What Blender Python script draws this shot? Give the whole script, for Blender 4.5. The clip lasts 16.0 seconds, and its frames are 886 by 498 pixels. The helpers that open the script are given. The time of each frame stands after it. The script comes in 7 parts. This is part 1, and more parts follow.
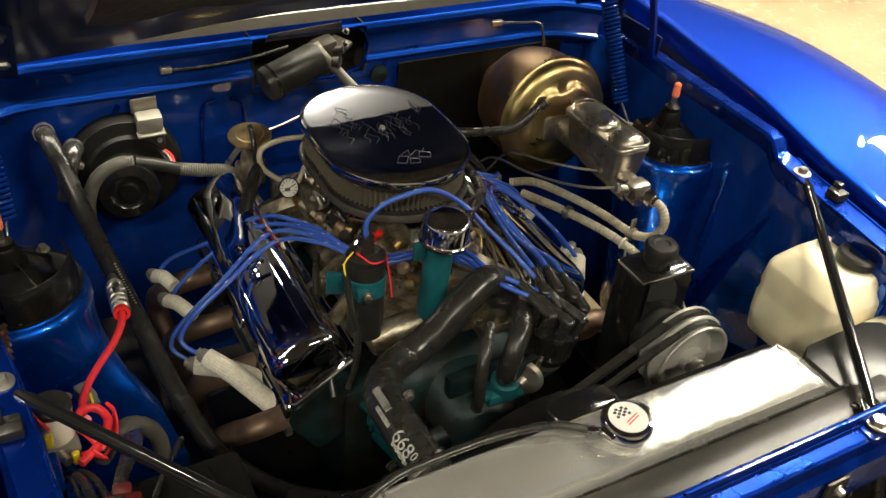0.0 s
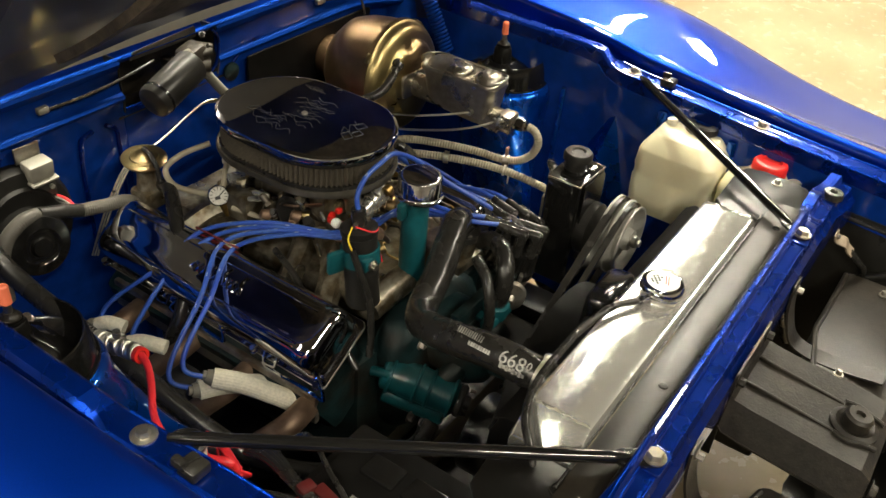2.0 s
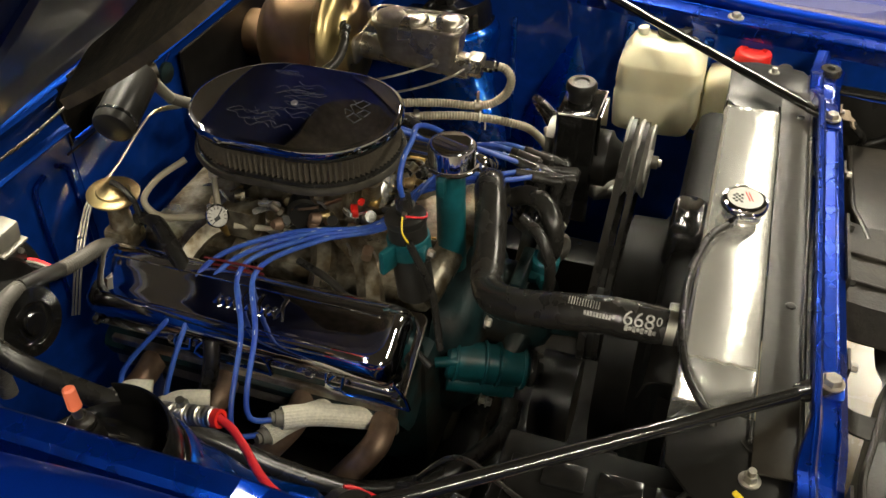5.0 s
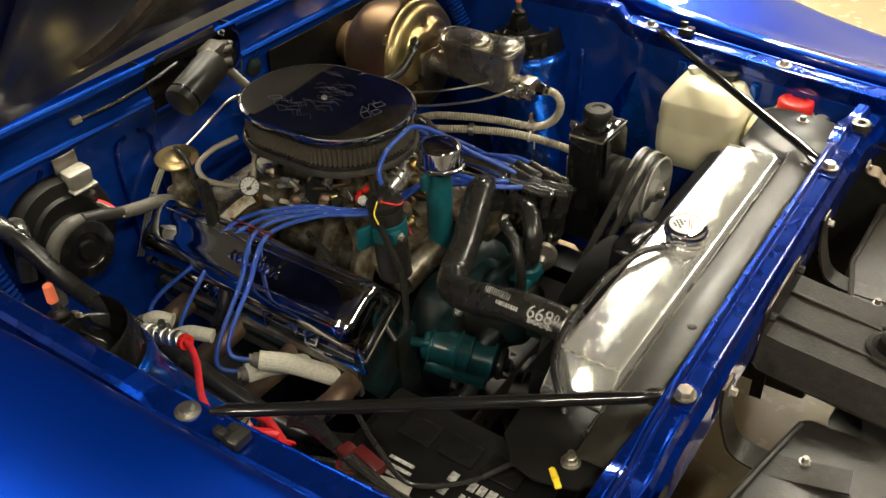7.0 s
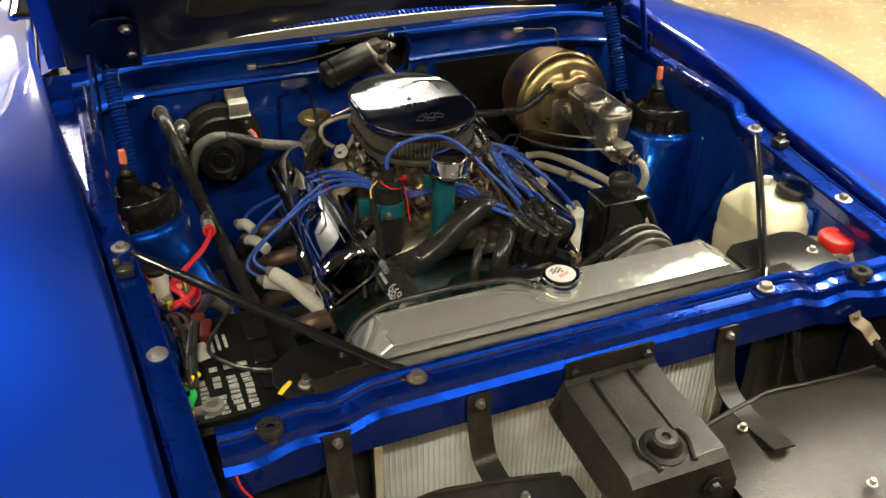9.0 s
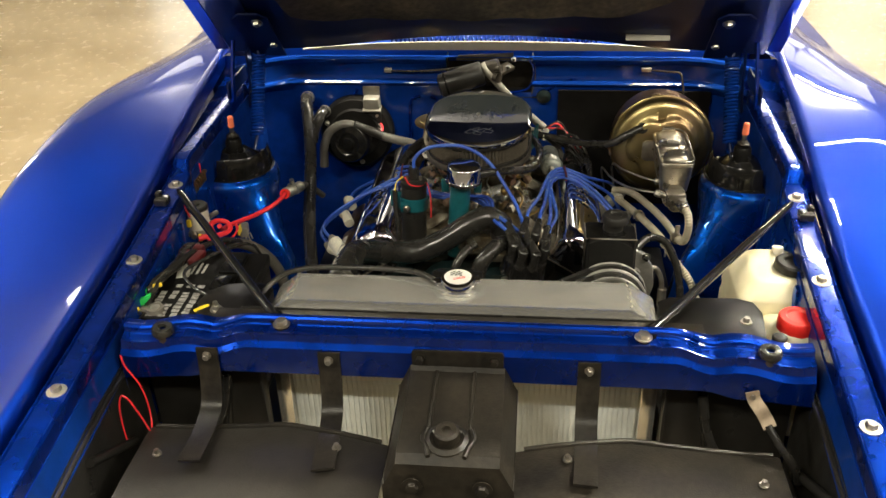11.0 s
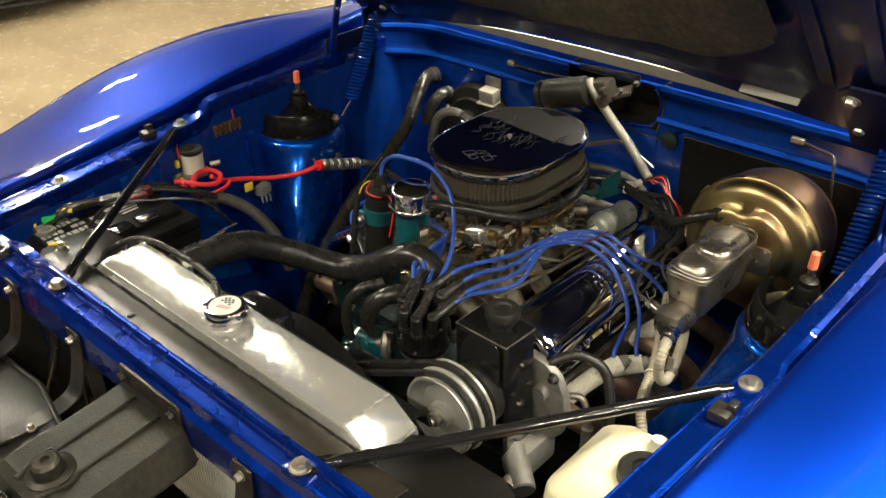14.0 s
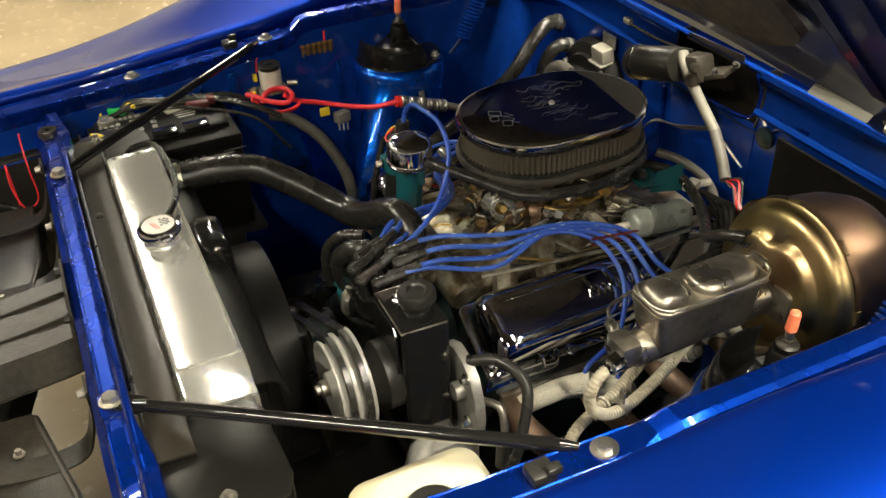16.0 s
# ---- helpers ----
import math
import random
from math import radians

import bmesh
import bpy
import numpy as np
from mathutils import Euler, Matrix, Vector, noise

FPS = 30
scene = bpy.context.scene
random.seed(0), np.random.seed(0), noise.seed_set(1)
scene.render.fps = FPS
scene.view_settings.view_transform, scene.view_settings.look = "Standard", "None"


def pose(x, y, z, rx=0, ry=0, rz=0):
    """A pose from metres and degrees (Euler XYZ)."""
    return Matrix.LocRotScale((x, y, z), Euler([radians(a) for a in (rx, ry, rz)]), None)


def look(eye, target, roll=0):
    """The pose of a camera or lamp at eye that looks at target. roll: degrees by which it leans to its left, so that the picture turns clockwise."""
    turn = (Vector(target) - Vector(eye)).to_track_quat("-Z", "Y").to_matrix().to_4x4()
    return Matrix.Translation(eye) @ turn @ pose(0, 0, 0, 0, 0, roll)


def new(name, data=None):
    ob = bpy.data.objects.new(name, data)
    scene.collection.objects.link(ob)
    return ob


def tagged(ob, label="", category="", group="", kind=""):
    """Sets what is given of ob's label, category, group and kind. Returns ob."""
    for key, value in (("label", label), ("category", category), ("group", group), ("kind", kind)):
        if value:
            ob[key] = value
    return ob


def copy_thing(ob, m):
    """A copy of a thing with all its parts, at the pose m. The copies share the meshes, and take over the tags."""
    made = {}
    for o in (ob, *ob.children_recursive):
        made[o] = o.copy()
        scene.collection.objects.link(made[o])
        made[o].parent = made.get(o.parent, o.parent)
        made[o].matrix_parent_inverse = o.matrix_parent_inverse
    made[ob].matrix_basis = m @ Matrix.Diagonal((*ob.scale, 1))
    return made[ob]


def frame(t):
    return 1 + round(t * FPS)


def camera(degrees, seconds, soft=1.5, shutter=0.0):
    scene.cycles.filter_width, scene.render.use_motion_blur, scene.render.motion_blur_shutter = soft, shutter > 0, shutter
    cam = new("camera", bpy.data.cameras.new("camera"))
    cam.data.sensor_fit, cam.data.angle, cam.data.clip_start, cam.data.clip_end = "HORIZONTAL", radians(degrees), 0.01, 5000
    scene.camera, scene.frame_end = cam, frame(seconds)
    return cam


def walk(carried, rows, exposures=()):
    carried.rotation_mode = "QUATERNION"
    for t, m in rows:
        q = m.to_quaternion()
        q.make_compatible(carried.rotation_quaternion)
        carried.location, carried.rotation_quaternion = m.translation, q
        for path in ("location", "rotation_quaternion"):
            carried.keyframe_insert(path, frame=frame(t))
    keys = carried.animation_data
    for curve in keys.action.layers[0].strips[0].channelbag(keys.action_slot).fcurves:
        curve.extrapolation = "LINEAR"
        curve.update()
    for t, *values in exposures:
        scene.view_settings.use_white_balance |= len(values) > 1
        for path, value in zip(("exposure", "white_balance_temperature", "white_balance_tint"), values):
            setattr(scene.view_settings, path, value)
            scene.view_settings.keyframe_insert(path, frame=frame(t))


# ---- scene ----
cam = camera(52.9, 16.0)
PATH = [
    (0, (-0.61, -0.393, 1.685), (0.231, 0.973, 0.49), 6.0),
    (0.5, (-0.724, -0.331, 1.671), (0.285, 0.94, 0.501), 6.2),
    (1, (-0.888, -0.283, 1.689), (0.28, 0.848, 0.524), 5.7),
    (1.5, (-1.015, -0.224, 1.687), (0.295, 0.739, 0.523), 5.5),
    (2, (-1.072, -0.15, 1.677), (0.31, 0.7, 0.508), 5.3),
    (2.5, (-1.061, -0.025, 1.663), (0.361, 0.697, 0.456), 4.9),
    (3, (-1.046, 0.053, 1.646), (0.404, 0.666, 0.412), 4.3),
    (3.5, (-1.066, 0.135, 1.648), (0.397, 0.636, 0.38), 2.9),
    (4, (-1.094, 0.195, 1.648), (0.362, 0.69, 0.369), -0.0),
    (4.2, (-1.097, 0.205, 1.643), (0.366, 0.693, 0.369), -0.2),
    (6.3, (-1.098, 0.071, 1.638), (0.326, 0.727, 0.397), -2.1),
    (6.5, (-1.1, -0.021, 1.646), (0.297, 0.734, 0.43), -2.5),
    (7, (-1.077, -0.215, 1.667), (0.218, 0.732, 0.473), -2.7),
    (7.5, (-0.936, -0.317, 1.661), (0.23, 0.78, 0.461), -2.7),
    (8, (-0.814, -0.436, 1.662), (0.189, 0.822, 0.474), -1.1),
    (8.5, (-0.709, -0.66, 1.681), (0.109, 0.788, 0.57), -1.3),
    (9, (-0.638, -0.914, 1.709), (0.001, 0.647, 0.634), 0.5),
    (9.2, (-0.614, -0.989, 1.712), (0.001, 0.589, 0.647), 1.6),
    (10.25, (-0.215, -1.222, 1.742), (-0.045, 0.505, 0.71), -0.6),
    (11.3, (0.242, -1.213, 1.755), (-0.063, 0.486, 0.743), -2.4),
    (11.5, (0.313, -1.192, 1.748), (-0.045, 0.498, 0.74), -2.9),
    (12, (0.485, -1.048, 1.728), (0.001, 0.609, 0.719), -2.0),
    (12.5, (0.671, -0.908, 1.718), (-0.02, 0.678, 0.715), -2.9),
    (13, (0.882, -0.772, 1.705), (-0.043, 0.719, 0.745), -2.9),
    (13.5, (0.98, -0.648, 1.691), (-0.077, 0.733, 0.704), -2.6),
    (14, (0.986, -0.451, 1.668), (-0.18, 0.787, 0.616), -1.6),
    (14.5, (0.994, -0.281, 1.654), (-0.24, 0.83, 0.539), -1.0),
    (15, (1.062, -0.127, 1.644), (-0.302, 0.781, 0.497), -1.2),
    (15.5, (1.155, 0.011, 1.64), (-0.291, 0.759, 0.478), -1.9),
    (16, (1.196, 0.061, 1.632), (-0.297, 0.716, 0.473), -2.6),
]
walk(cam, [(t, look(eye, target, roll)) for t, eye, target, roll in PATH])

LAMP_WATTS = 228.0

scene.view_settings.exposure = 0.0

# ---- world: an indoor hall, so only a faint glow outside ----
world = bpy.data.worlds.new("hall_air")
world.use_nodes = True
world.node_tree.nodes["Background"].inputs["Color"].default_value = (0.62, 0.56, 0.44, 1)
world.node_tree.nodes["Background"].inputs["Strength"].default_value = 0.02
scene.world = world


# ---- materials ----
def material(name, color, rough=0.5, metal=0.0, coat=0.0, coat_rough=0.03, grain=0.0, grain_scale=60.0, bump=0.0,
             bump_scale=200.0, rough_var=0.0, color2=None, mix_scale=8.0, mix_low=0.4, mix_high=0.65, subsurface=0.0, stretch=(1, 1, 1), spec=0.5):
    m = bpy.data.materials.new(name)
    m.use_nodes = True
    nt = m.node_tree
    b = nt.nodes["Principled BSDF"]
    b.inputs["Base Color"].default_value = (*color, 1)
    b.inputs["Roughness"].default_value = rough
    b.inputs["Metallic"].default_value = metal
    b.inputs["Coat Weight"].default_value = coat
    b.inputs["Coat Roughness"].default_value = coat_rough
    b.inputs["Specular IOR Level"].default_value = spec
    if subsurface:
        b.inputs["Subsurface Weight"].default_value = subsurface
        b.inputs["Subsurface Radius"].default_value = (0.02, 0.016, 0.01)
        b.inputs["Subsurface Scale"].default_value = 1.0
    co = nt.nodes.new("ShaderNodeTexCoord")
    mp = nt.nodes.new("ShaderNodeMapping")
    mp.inputs["Scale"].default_value = stretch
    nt.links.new(co.outputs["Object"], mp.inputs["Vector"])

    def noise_node(scale, detail=4.0):
        n = nt.nodes.new("ShaderNodeTexNoise")
        n.inputs["Scale"].default_value = scale
        n.inputs["Detail"].default_value = detail
        nt.links.new(mp.outputs["Vector"], n.inputs["Vector"])
        return n

    col = None
    if color2 is not None:
        n = noise_node(mix_scale, 5.0)
        r = nt.nodes.new("ShaderNodeMapRange")
        r.inputs["From Min"].default_value, r.inputs["From Max"].default_value = mix_low, mix_high
        nt.links.new(n.outputs["Fac"], r.inputs["Value"])
        mx = nt.nodes.new("ShaderNodeMix")
        mx.data_type = "RGBA"
        mx.inputs["A"].default_value, mx.inputs["B"].default_value = (*color, 1), (*color2, 1)
        nt.links.new(r.outputs["Result"], mx.inputs["Factor"])
        col = mx.outputs["Result"]
    if grain:
        n = noise_node(grain_scale, 3.0)
        r = nt.nodes.new("ShaderNodeMapRange")
        r.inputs["From Min"].default_value, r.inputs["From Max"].default_value = 0.25, 0.75
        r.inputs["To Min"].default_value, r.inputs["To Max"].default_value = 1 - grain, 1 + grain
        nt.links.new(n.outputs["Fac"], r.inputs["Value"])
        mu = nt.nodes.new("ShaderNodeMix")
        mu.data_type, mu.blend_type = "RGBA", "MULTIPLY"
        mu.inputs["Factor"].default_value = 1.0
        if col is None:
            mu.inputs["A"].default_value = (*color, 1)
        else:
            nt.links.new(col, mu.inputs["A"])
        nt.links.new(r.outputs["Result"], mu.inputs["B"])
        col = mu.outputs["Result"]
    if col is not None:
        nt.links.new(col, b.inputs["Base Color"])
    if rough_var:
        n = noise_node(18.0, 4.0)
        r = nt.nodes.new("ShaderNodeMapRange")
        r.inputs["From Min"].default_value, r.inputs["From Max"].default_value = 0.3, 0.7
        r.inputs["To Min"].default_value = max(0.02, rough - rough_var)
        r.inputs["To Max"].default_value = min(1.0, rough + rough_var)
        nt.links.new(n.outputs["Fac"], r.inputs["Value"])
        nt.links.new(r.outputs["Result"], b.inputs["Roughness"])
    if bump:
        n = noise_node(bump_scale, 3.0)
        bp = nt.nodes.new("ShaderNodeBump")
        bp.inputs["Strength"].default_value = bump
        bp.inputs["Distance"].default_value = 0.002
        nt.links.new(n.outputs["Fac"], bp.inputs["Height"])
        nt.links.new(bp.outputs["Normal"], b.inputs["Normal"])
    return m


PAINT = material("blue_body_paint", (0.0009, 0.026, 0.30), 0.46, 0.90, 1.0, 0.02, bump=0.02, bump_scale=30, grain=0.10, grain_scale=900, color2=(0.0010, 0.030, 0.33), mix_scale=3, spec=0.0)
# Same blue paint as the rails, with the towers' bright light put into it.
PAINT_LIT = material("blue_paint_lit", (0.0014, 0.075, 0.46), 0.28, 0.80, 1.0, 0.035, grain=0.15, grain_scale=40, color2=(0.0010, 0.060, 0.40), mix_scale=6, bump=0.10, bump_scale=28, rough_var=0.07, spec=0.0)
PAINT_RAIL = material("blue_rail_paint", (0.0010, 0.023, 0.235), 0.28, 0.75, 1.0, 0.06, grain=0.15, grain_scale=40, color2=(0.0007, 0.022, 0.24), mix_scale=8, bump=0.12, bump_scale=40, rough_var=0.07, spec=0.0)
PAINT_WALL = material("blue_wall_paint", (0.004, 0.036, 0.25), 0.55, 0.30, 0.7, 0.05, grain=0.15, grain_scale=40, color2=(0.003, 0.032, 0.24), mix_scale=6, bump=0.12, bump_scale=24, rough_var=0.08, spec=0.0)
PAINT.node_tree.nodes["Principled BSDF"].inputs["Coat IOR"].default_value = 1.7
CHROME = material("chrome", (0.62, 0.63, 0.66), 0.05, 1.0, rough_var=0.03)
ALUMINIUM = material("brushed_aluminium", (0.72, 0.71, 0.67), 0.18, 0.76, grain=0.10, grain_scale=38, rough_var=0.05, spec=0.3, bump=0.015, bump_scale=70, stretch=(0.3, 1, 1))
CAST = material("cast_aluminium", (0.38, 0.35, 0.28), 0.36, 0.75, grain=0.4, grain_scale=45, color2=(0.13, 0.10, 0.06), mix_scale=32, mix_low=0.35, mix_high=0.6, bump=0.5, bump_scale=180, rough_var=0.12)
CAST_GREY = material("grey_cast_metal", (0.31, 0.30, 0.275), 0.42, 0.6, grain=0.2, grain_scale=60, bump=0.3, bump_scale=220)
ZINC_GOLD = material("gold_zinc_plating", (0.46, 0.37, 0.17), 0.33, 1.0, color2=(0.43, 0.28, 0.16), mix_scale=7, grain=0.10, grain_scale=25, rough_var=0.06)
ZINC_DULL = material("dull_bronze_plating", (0.30, 0.20, 0.10), 0.38, 0.95, color2=(0.25, 0.15, 0.10), mix_scale=8, grain=0.15, grain_scale=25, rough_var=0.08)
SHROUD = material("matt_black_plastic", (0.0065, 0.0062, 0.0058), 0.42, 0.0, spec=0.08, grain=0.25, grain_scale=40, color2=(0.008, 0.0075, 0.007), mix_scale=10, rough_var=0.08)
ZINC = material("zinc_plated_steel", (0.50, 0.48, 0.43), 0.35, 1.0, grain=0.15, grain_scale=120, rough_var=0.1)
STEEL = material("dull_steel", (0.42, 0.40, 0.36), 0.42, 0.9, grain=0.2, grain_scale=90, color2=(0.20, 0.16, 0.12), mix_scale=20, bump=0.2)
BRONZE = material("master_cylinder_iron", (0.40, 0.37, 0.32), 0.32, 0.95, grain=0.2, grain_scale=60, color2=(0.38, 0.34, 0.28), mix_scale=12, bump=0.15, bump_scale=160, rough_var=0.1)
FILTER_CAN = material("grey_filter_paint", (0.30, 0.32, 0.29), 0.3, 0.4, grain=0.15, grain_scale=50, rough_var=0.08)
BRASS = material("brass", (0.55, 0.38, 0.14), 0.35, 1.0, grain=0.2, grain_scale=80)
BLACK = material("gloss_black_paint", (0.0075, 0.0073, 0.007), 0.14, 0.0, 0.0, 0.08, grain=0.2, grain_scale=40, rough_var=0.1)
SATIN = material("satin_black_paint", (0.018, 0.0172, 0.0162), 0.36, 0.0, spec=0.3, grain=0.25, grain_scale=30, color2=(0.016, 0.015, 0.013), mix_scale=9, bump=0.15, bump_scale=150, rough_var=0.1)
DUSTY = material("dusty_black_plastic", (0.013, 0.012, 0.0105), 0.36, 0.0, spec=0.30, grain=0.4, grain_scale=90, color2=(0.031, 0.026, 0.020), mix_scale=13, mix_low=0.3, mix_high=0.75, bump=0.25, bump_scale=260, rough_var=0.03)
RUBBER = material("black_rubber", (0.019, 0.0183, 0.0172), 0.25, 0.0, grain=0.25, grain_scale=70, color2=(0.020, 0.0185, 0.016), mix_scale=16, bump=0.15, bump_scale=300, rough_var=0.12)
GREY_LOOM = material("grey_loom_plastic", (0.074, 0.068, 0.058), 0.55, grain=0.2, grain_scale=60)
BEIGE_LOOM = material("beige_loom_plastic", (0.44, 0.40, 0.31), 0.5, grain=0.2, grain_scale=30, color2=(0.30, 0.26, 0.19), mix_scale=14)
CREAM = material("cream_plastic", (0.78, 0.735, 0.53), 0.40, grain=0.1, grain_scale=12, color2=(0.70, 0.63, 0.43), mix_scale=9, subsurface=0.25, rough_var=0.08)
TEAL = material("teal_engine_enamel", (0.007, 0.088, 0.108), 0.35, 0.0, 0.4, 0.1, grain=0.2, grain_scale=50, color2=(0.006, 0.045, 0.046), mix_scale=12, bump=0.25, bump_scale=120)
GLOSS_PANEL = material("dusty_glossy_black_plastic", (0.011, 0.010, 0.0083), 0.31, 0.0, spec=0.36, grain=0.25, grain_scale=60, color2=(0.027, 0.022, 0.016), mix_scale=5, mix_low=0.25, mix_high=0.8, bump=0.05, bump_scale=260, rough_var=0.02)
ROD_BLACK = material("polished_black_enamel", (0.008, 0.0078, 0.0075), 0.12, 0.0, 0.4, 0.04, spec=0.6)
COVER_BLACK = material("black_cover_plastic", (0.006, 0.0056, 0.005), 0.30, 0.0, spec=0.45, grain=0.3, grain_scale=60, bump=0.05, bump_scale=260)
PUMP_TEAL = material("dark_teal_pump_enamel", (0.006, 0.066, 0.078), 0.30, 0.0, 0.4, 0.1, grain=0.2, grain_scale=50, color2=(0.005, 0.030, 0.032), mix_scale=20, bump=0.25, bump_scale=120)
RED_PLASTIC = material("red_plastic", (0.75, 0.025, 0.018), 0.38, subsurface=0.05, grain=0.06)
RED_WIRE = material("red_cable_jacket", (0.72, 0.030, 0.040), 0.35, grain=0.1, grain_scale=80)
ORANGE = material("orange_plastic", (0.85, 0.20, 0.10), 0.45, grain=0.05)
GREEN = material("green_plastic", (0.02, 0.55, 0.10), 0.4)
YELLOW = material("yellow_plastic", (0.80, 0.58, 0.03), 0.4)
WIRE_BLUE = material("blue_silicone_jacket", (0.034, 0.098, 0.42), 0.33, grain=0.15, grain_scale=150, color2=(0.02, 0.06, 0.38), mix_scale=30)
WIRE_PRINT = material("white_wire_print", (0.55, 0.58, 0.66), 0.5)
WHITE = material("off_white_plastic", (0.62, 0.58, 0.50), 0.45, grain=0.1, grain_scale=40)
TAN = material("tan_primer", (0.26, 0.20, 0.14), 0.6, grain=0.2, grain_scale=80)
GREY_BOX = material("grey_relay_plastic", (0.18, 0.168, 0.140), 0.5, grain=0.15, grain_scale=40)
WOVEN = material("woven_fibreglass_sleeve", (0.74, 0.70, 0.58), 0.8, grain=0.15, grain_scale=200, bump=0.4, bump_scale=500)
RUST = material("heat_stained_steel", (0.30, 0.21, 0.15), 0.5, 0.7, grain=0.3, grain_scale=30, color2=(0.16, 0.09, 0.06), mix_scale=16, bump=0.3)
PLEAT = material("oiled_filter_gauze", (0.095, 0.080, 0.060), 0.7, grain=0.25, grain_scale=300, bump=0.3, bump_scale=700)
INSULATION = material("hood_insulation", (0.026, 0.021, 0.014), 0.9, grain=0.5, grain_scale=60, color2=(0.085, 0.068, 0.043), mix_scale=5, bump=0.6, bump_scale=160)
SEAL = material("pale_grey_seal", (0.40, 0.385, 0.33), 0.6, grain=0.1, grain_scale=40)
PRINT_WHITE = material("white_print", (0.42, 0.41, 0.38), 0.5, color2=(0.16, 0.155, 0.145), mix_scale=160, grain=0.2)
DIAL = material("white_dial", (0.52, 0.50, 0.45), 0.4, grain=0.15, grain_scale=300)
CAP_FACE = material("cap_sticker_white", (0.72, 0.70, 0.66), 0.35)
INK = material("black_ink", (0.02, 0.02, 0.02), 0.5)
LOGO_LINE = material("pale_etched_line", (0.085, 0.09, 0.105), 0.35, 0.5)
FIN = material("radiator_fin_metal", (0.76, 0.80, 0.80), 0.5, 0.2, grain=0.25, grain_scale=14, color2=(0.56, 0.60, 0.60), mix_scale=6)
GLASS_DARK = material("tinted_windscreen", (0.01, 0.012, 0.012), 0.03, 0.0, spec=0.8)
# Much darker blue than the body colour, for hood underside and hinges.
NAVY = material("dark_navy_blue", (0.0006, 0.007, 0.055), 0.38, 0.2, 0.4, 0.10, grain=0.15, grain_scale=60)
PANEL_GREY = material("dusty_grey_plastic", (0.027, 0.024, 0.021), 0.38, 0.0, grain=0.3, grain_scale=40, color2=(0.020, 0.018, 0.015), mix_scale=6, spec=0.55, bump=0.2, bump_scale=260, rough_var=0.08)
DUST_PLATE = material("pale_dusty_plate", (0.075, 0.068, 0.060), 0.42, 0.0, grain=0.3, grain_scale=40, color2=(0.045, 0.040, 0.034), mix_scale=14, spec=0.4, bump=0.2, bump_scale=260, rough_var=0.08)
PULLEY_GREY = material("grey_pulley_paint", (0.40, 0.39, 0.36), 0.40, 0.45, grain=0.12, grain_scale=60, rough_var=0.1)
# Grimy teal, darkened to put the shade between engine parts into the colour.
DARK_TEAL = material("grimy_darkened_teal", (0.007, 0.022, 0.024), 0.45, 0.1, grain=0.3, grain_scale=60, spec=0.3, color2=(0.010, 0.009, 0.007), mix_scale=14, bump=0.4, bump_scale=120)
FAR_PAINT = material("dark_far_paint", (0.012, 0.012, 0.014), 0.25, 0.2, 0.6, 0.05, grain=0.1)
CONCRETE = material("polished_tan_concrete", (0.30, 0.235, 0.145), 0.24, grain=0.10, grain_scale=6, color2=(0.225, 0.172, 0.10), mix_scale=1.6, rough_var=0.06)
WALL = material("pale_hall_wall", (0.70, 0.66, 0.57), 0.8, grain=0.05, grain_scale=2)
CEILING = material("hall_ceiling", (0.035, 0.034, 0.033), 0.85, grain=0.1, grain_scale=1.5)


DAYLIGHT = bpy.data.materials.new("bright_outdoor_glass")
DAYLIGHT.use_nodes = True
DAYLIGHT.node_tree.nodes["Principled BSDF"].inputs["Emission Color"].default_value = (1.0, 0.96, 0.86, 1)
DAYLIGHT.node_tree.nodes["Principled BSDF"].inputs["Emission Strength"].default_value = 2.2
SUNLIT = bpy.data.materials.new("sunlit_outdoor_glass")
SUNLIT.use_nodes = True
SUNLIT.node_tree.nodes["Principled BSDF"].inputs["Emission Color"].default_value = (1.0, 0.95, 0.84, 1)
SUNLIT.node_tree.nodes["Principled BSDF"].inputs["Emission Strength"].default_value = 14.0
DIFFUSER = material("white_diffuser", (0.85, 0.83, 0.78), 0.4)
LAMP_LIGHT = bpy.data.lights.new("strip_lamp", "AREA")
LAMP_LIGHT.shape, LAMP_LIGHT.size, LAMP_LIGHT.size_y = "RECTANGLE", 2.3, 0.14
LAMP_LIGHT.energy, LAMP_LIGHT.color = LAMP_WATTS, (1.0, 0.925, 0.735)
UP_LIGHT = bpy.data.lights.new("added_uplight", "AREA")
UP_LIGHT.shape, UP_LIGHT.size, UP_LIGHT.size_y = "RECTANGLE", 1.5, 0.18
UP_LIGHT.energy, UP_LIGHT.color = LAMP_WATTS * 19.0, (1.0, 0.93, 0.80)


# ---- mesh helpers ----
def V(*a):
    return Vector(a)


def thing(name, at, label, category, group="", kind=""):
    ob = new(name)
    ob.empty_display_size = 0.02
    ob.location = at
    return tagged(ob, label, category, group, kind)


def world_place(ob):
    p = Vector((0, 0, 0))
    while ob is not None:
        p += ob.location
        ob = ob.parent
    return p


def finish(bm, name, mat, smooth):
    me = bpy.data.meshes.new(name)
    bmesh.ops.recalc_face_normals(bm, faces=bm.faces)
    bm.to_mesh(me)
    bm.free()
    for m in (mat if isinstance(mat, (list, tuple)) else [mat]):
        me.materials.append(m)
    if smooth:
        me.polygons.foreach_set("use_smooth", [True] * len(me.polygons))
        me.set_sharp_from_angle(angle=radians(smooth))
    return me


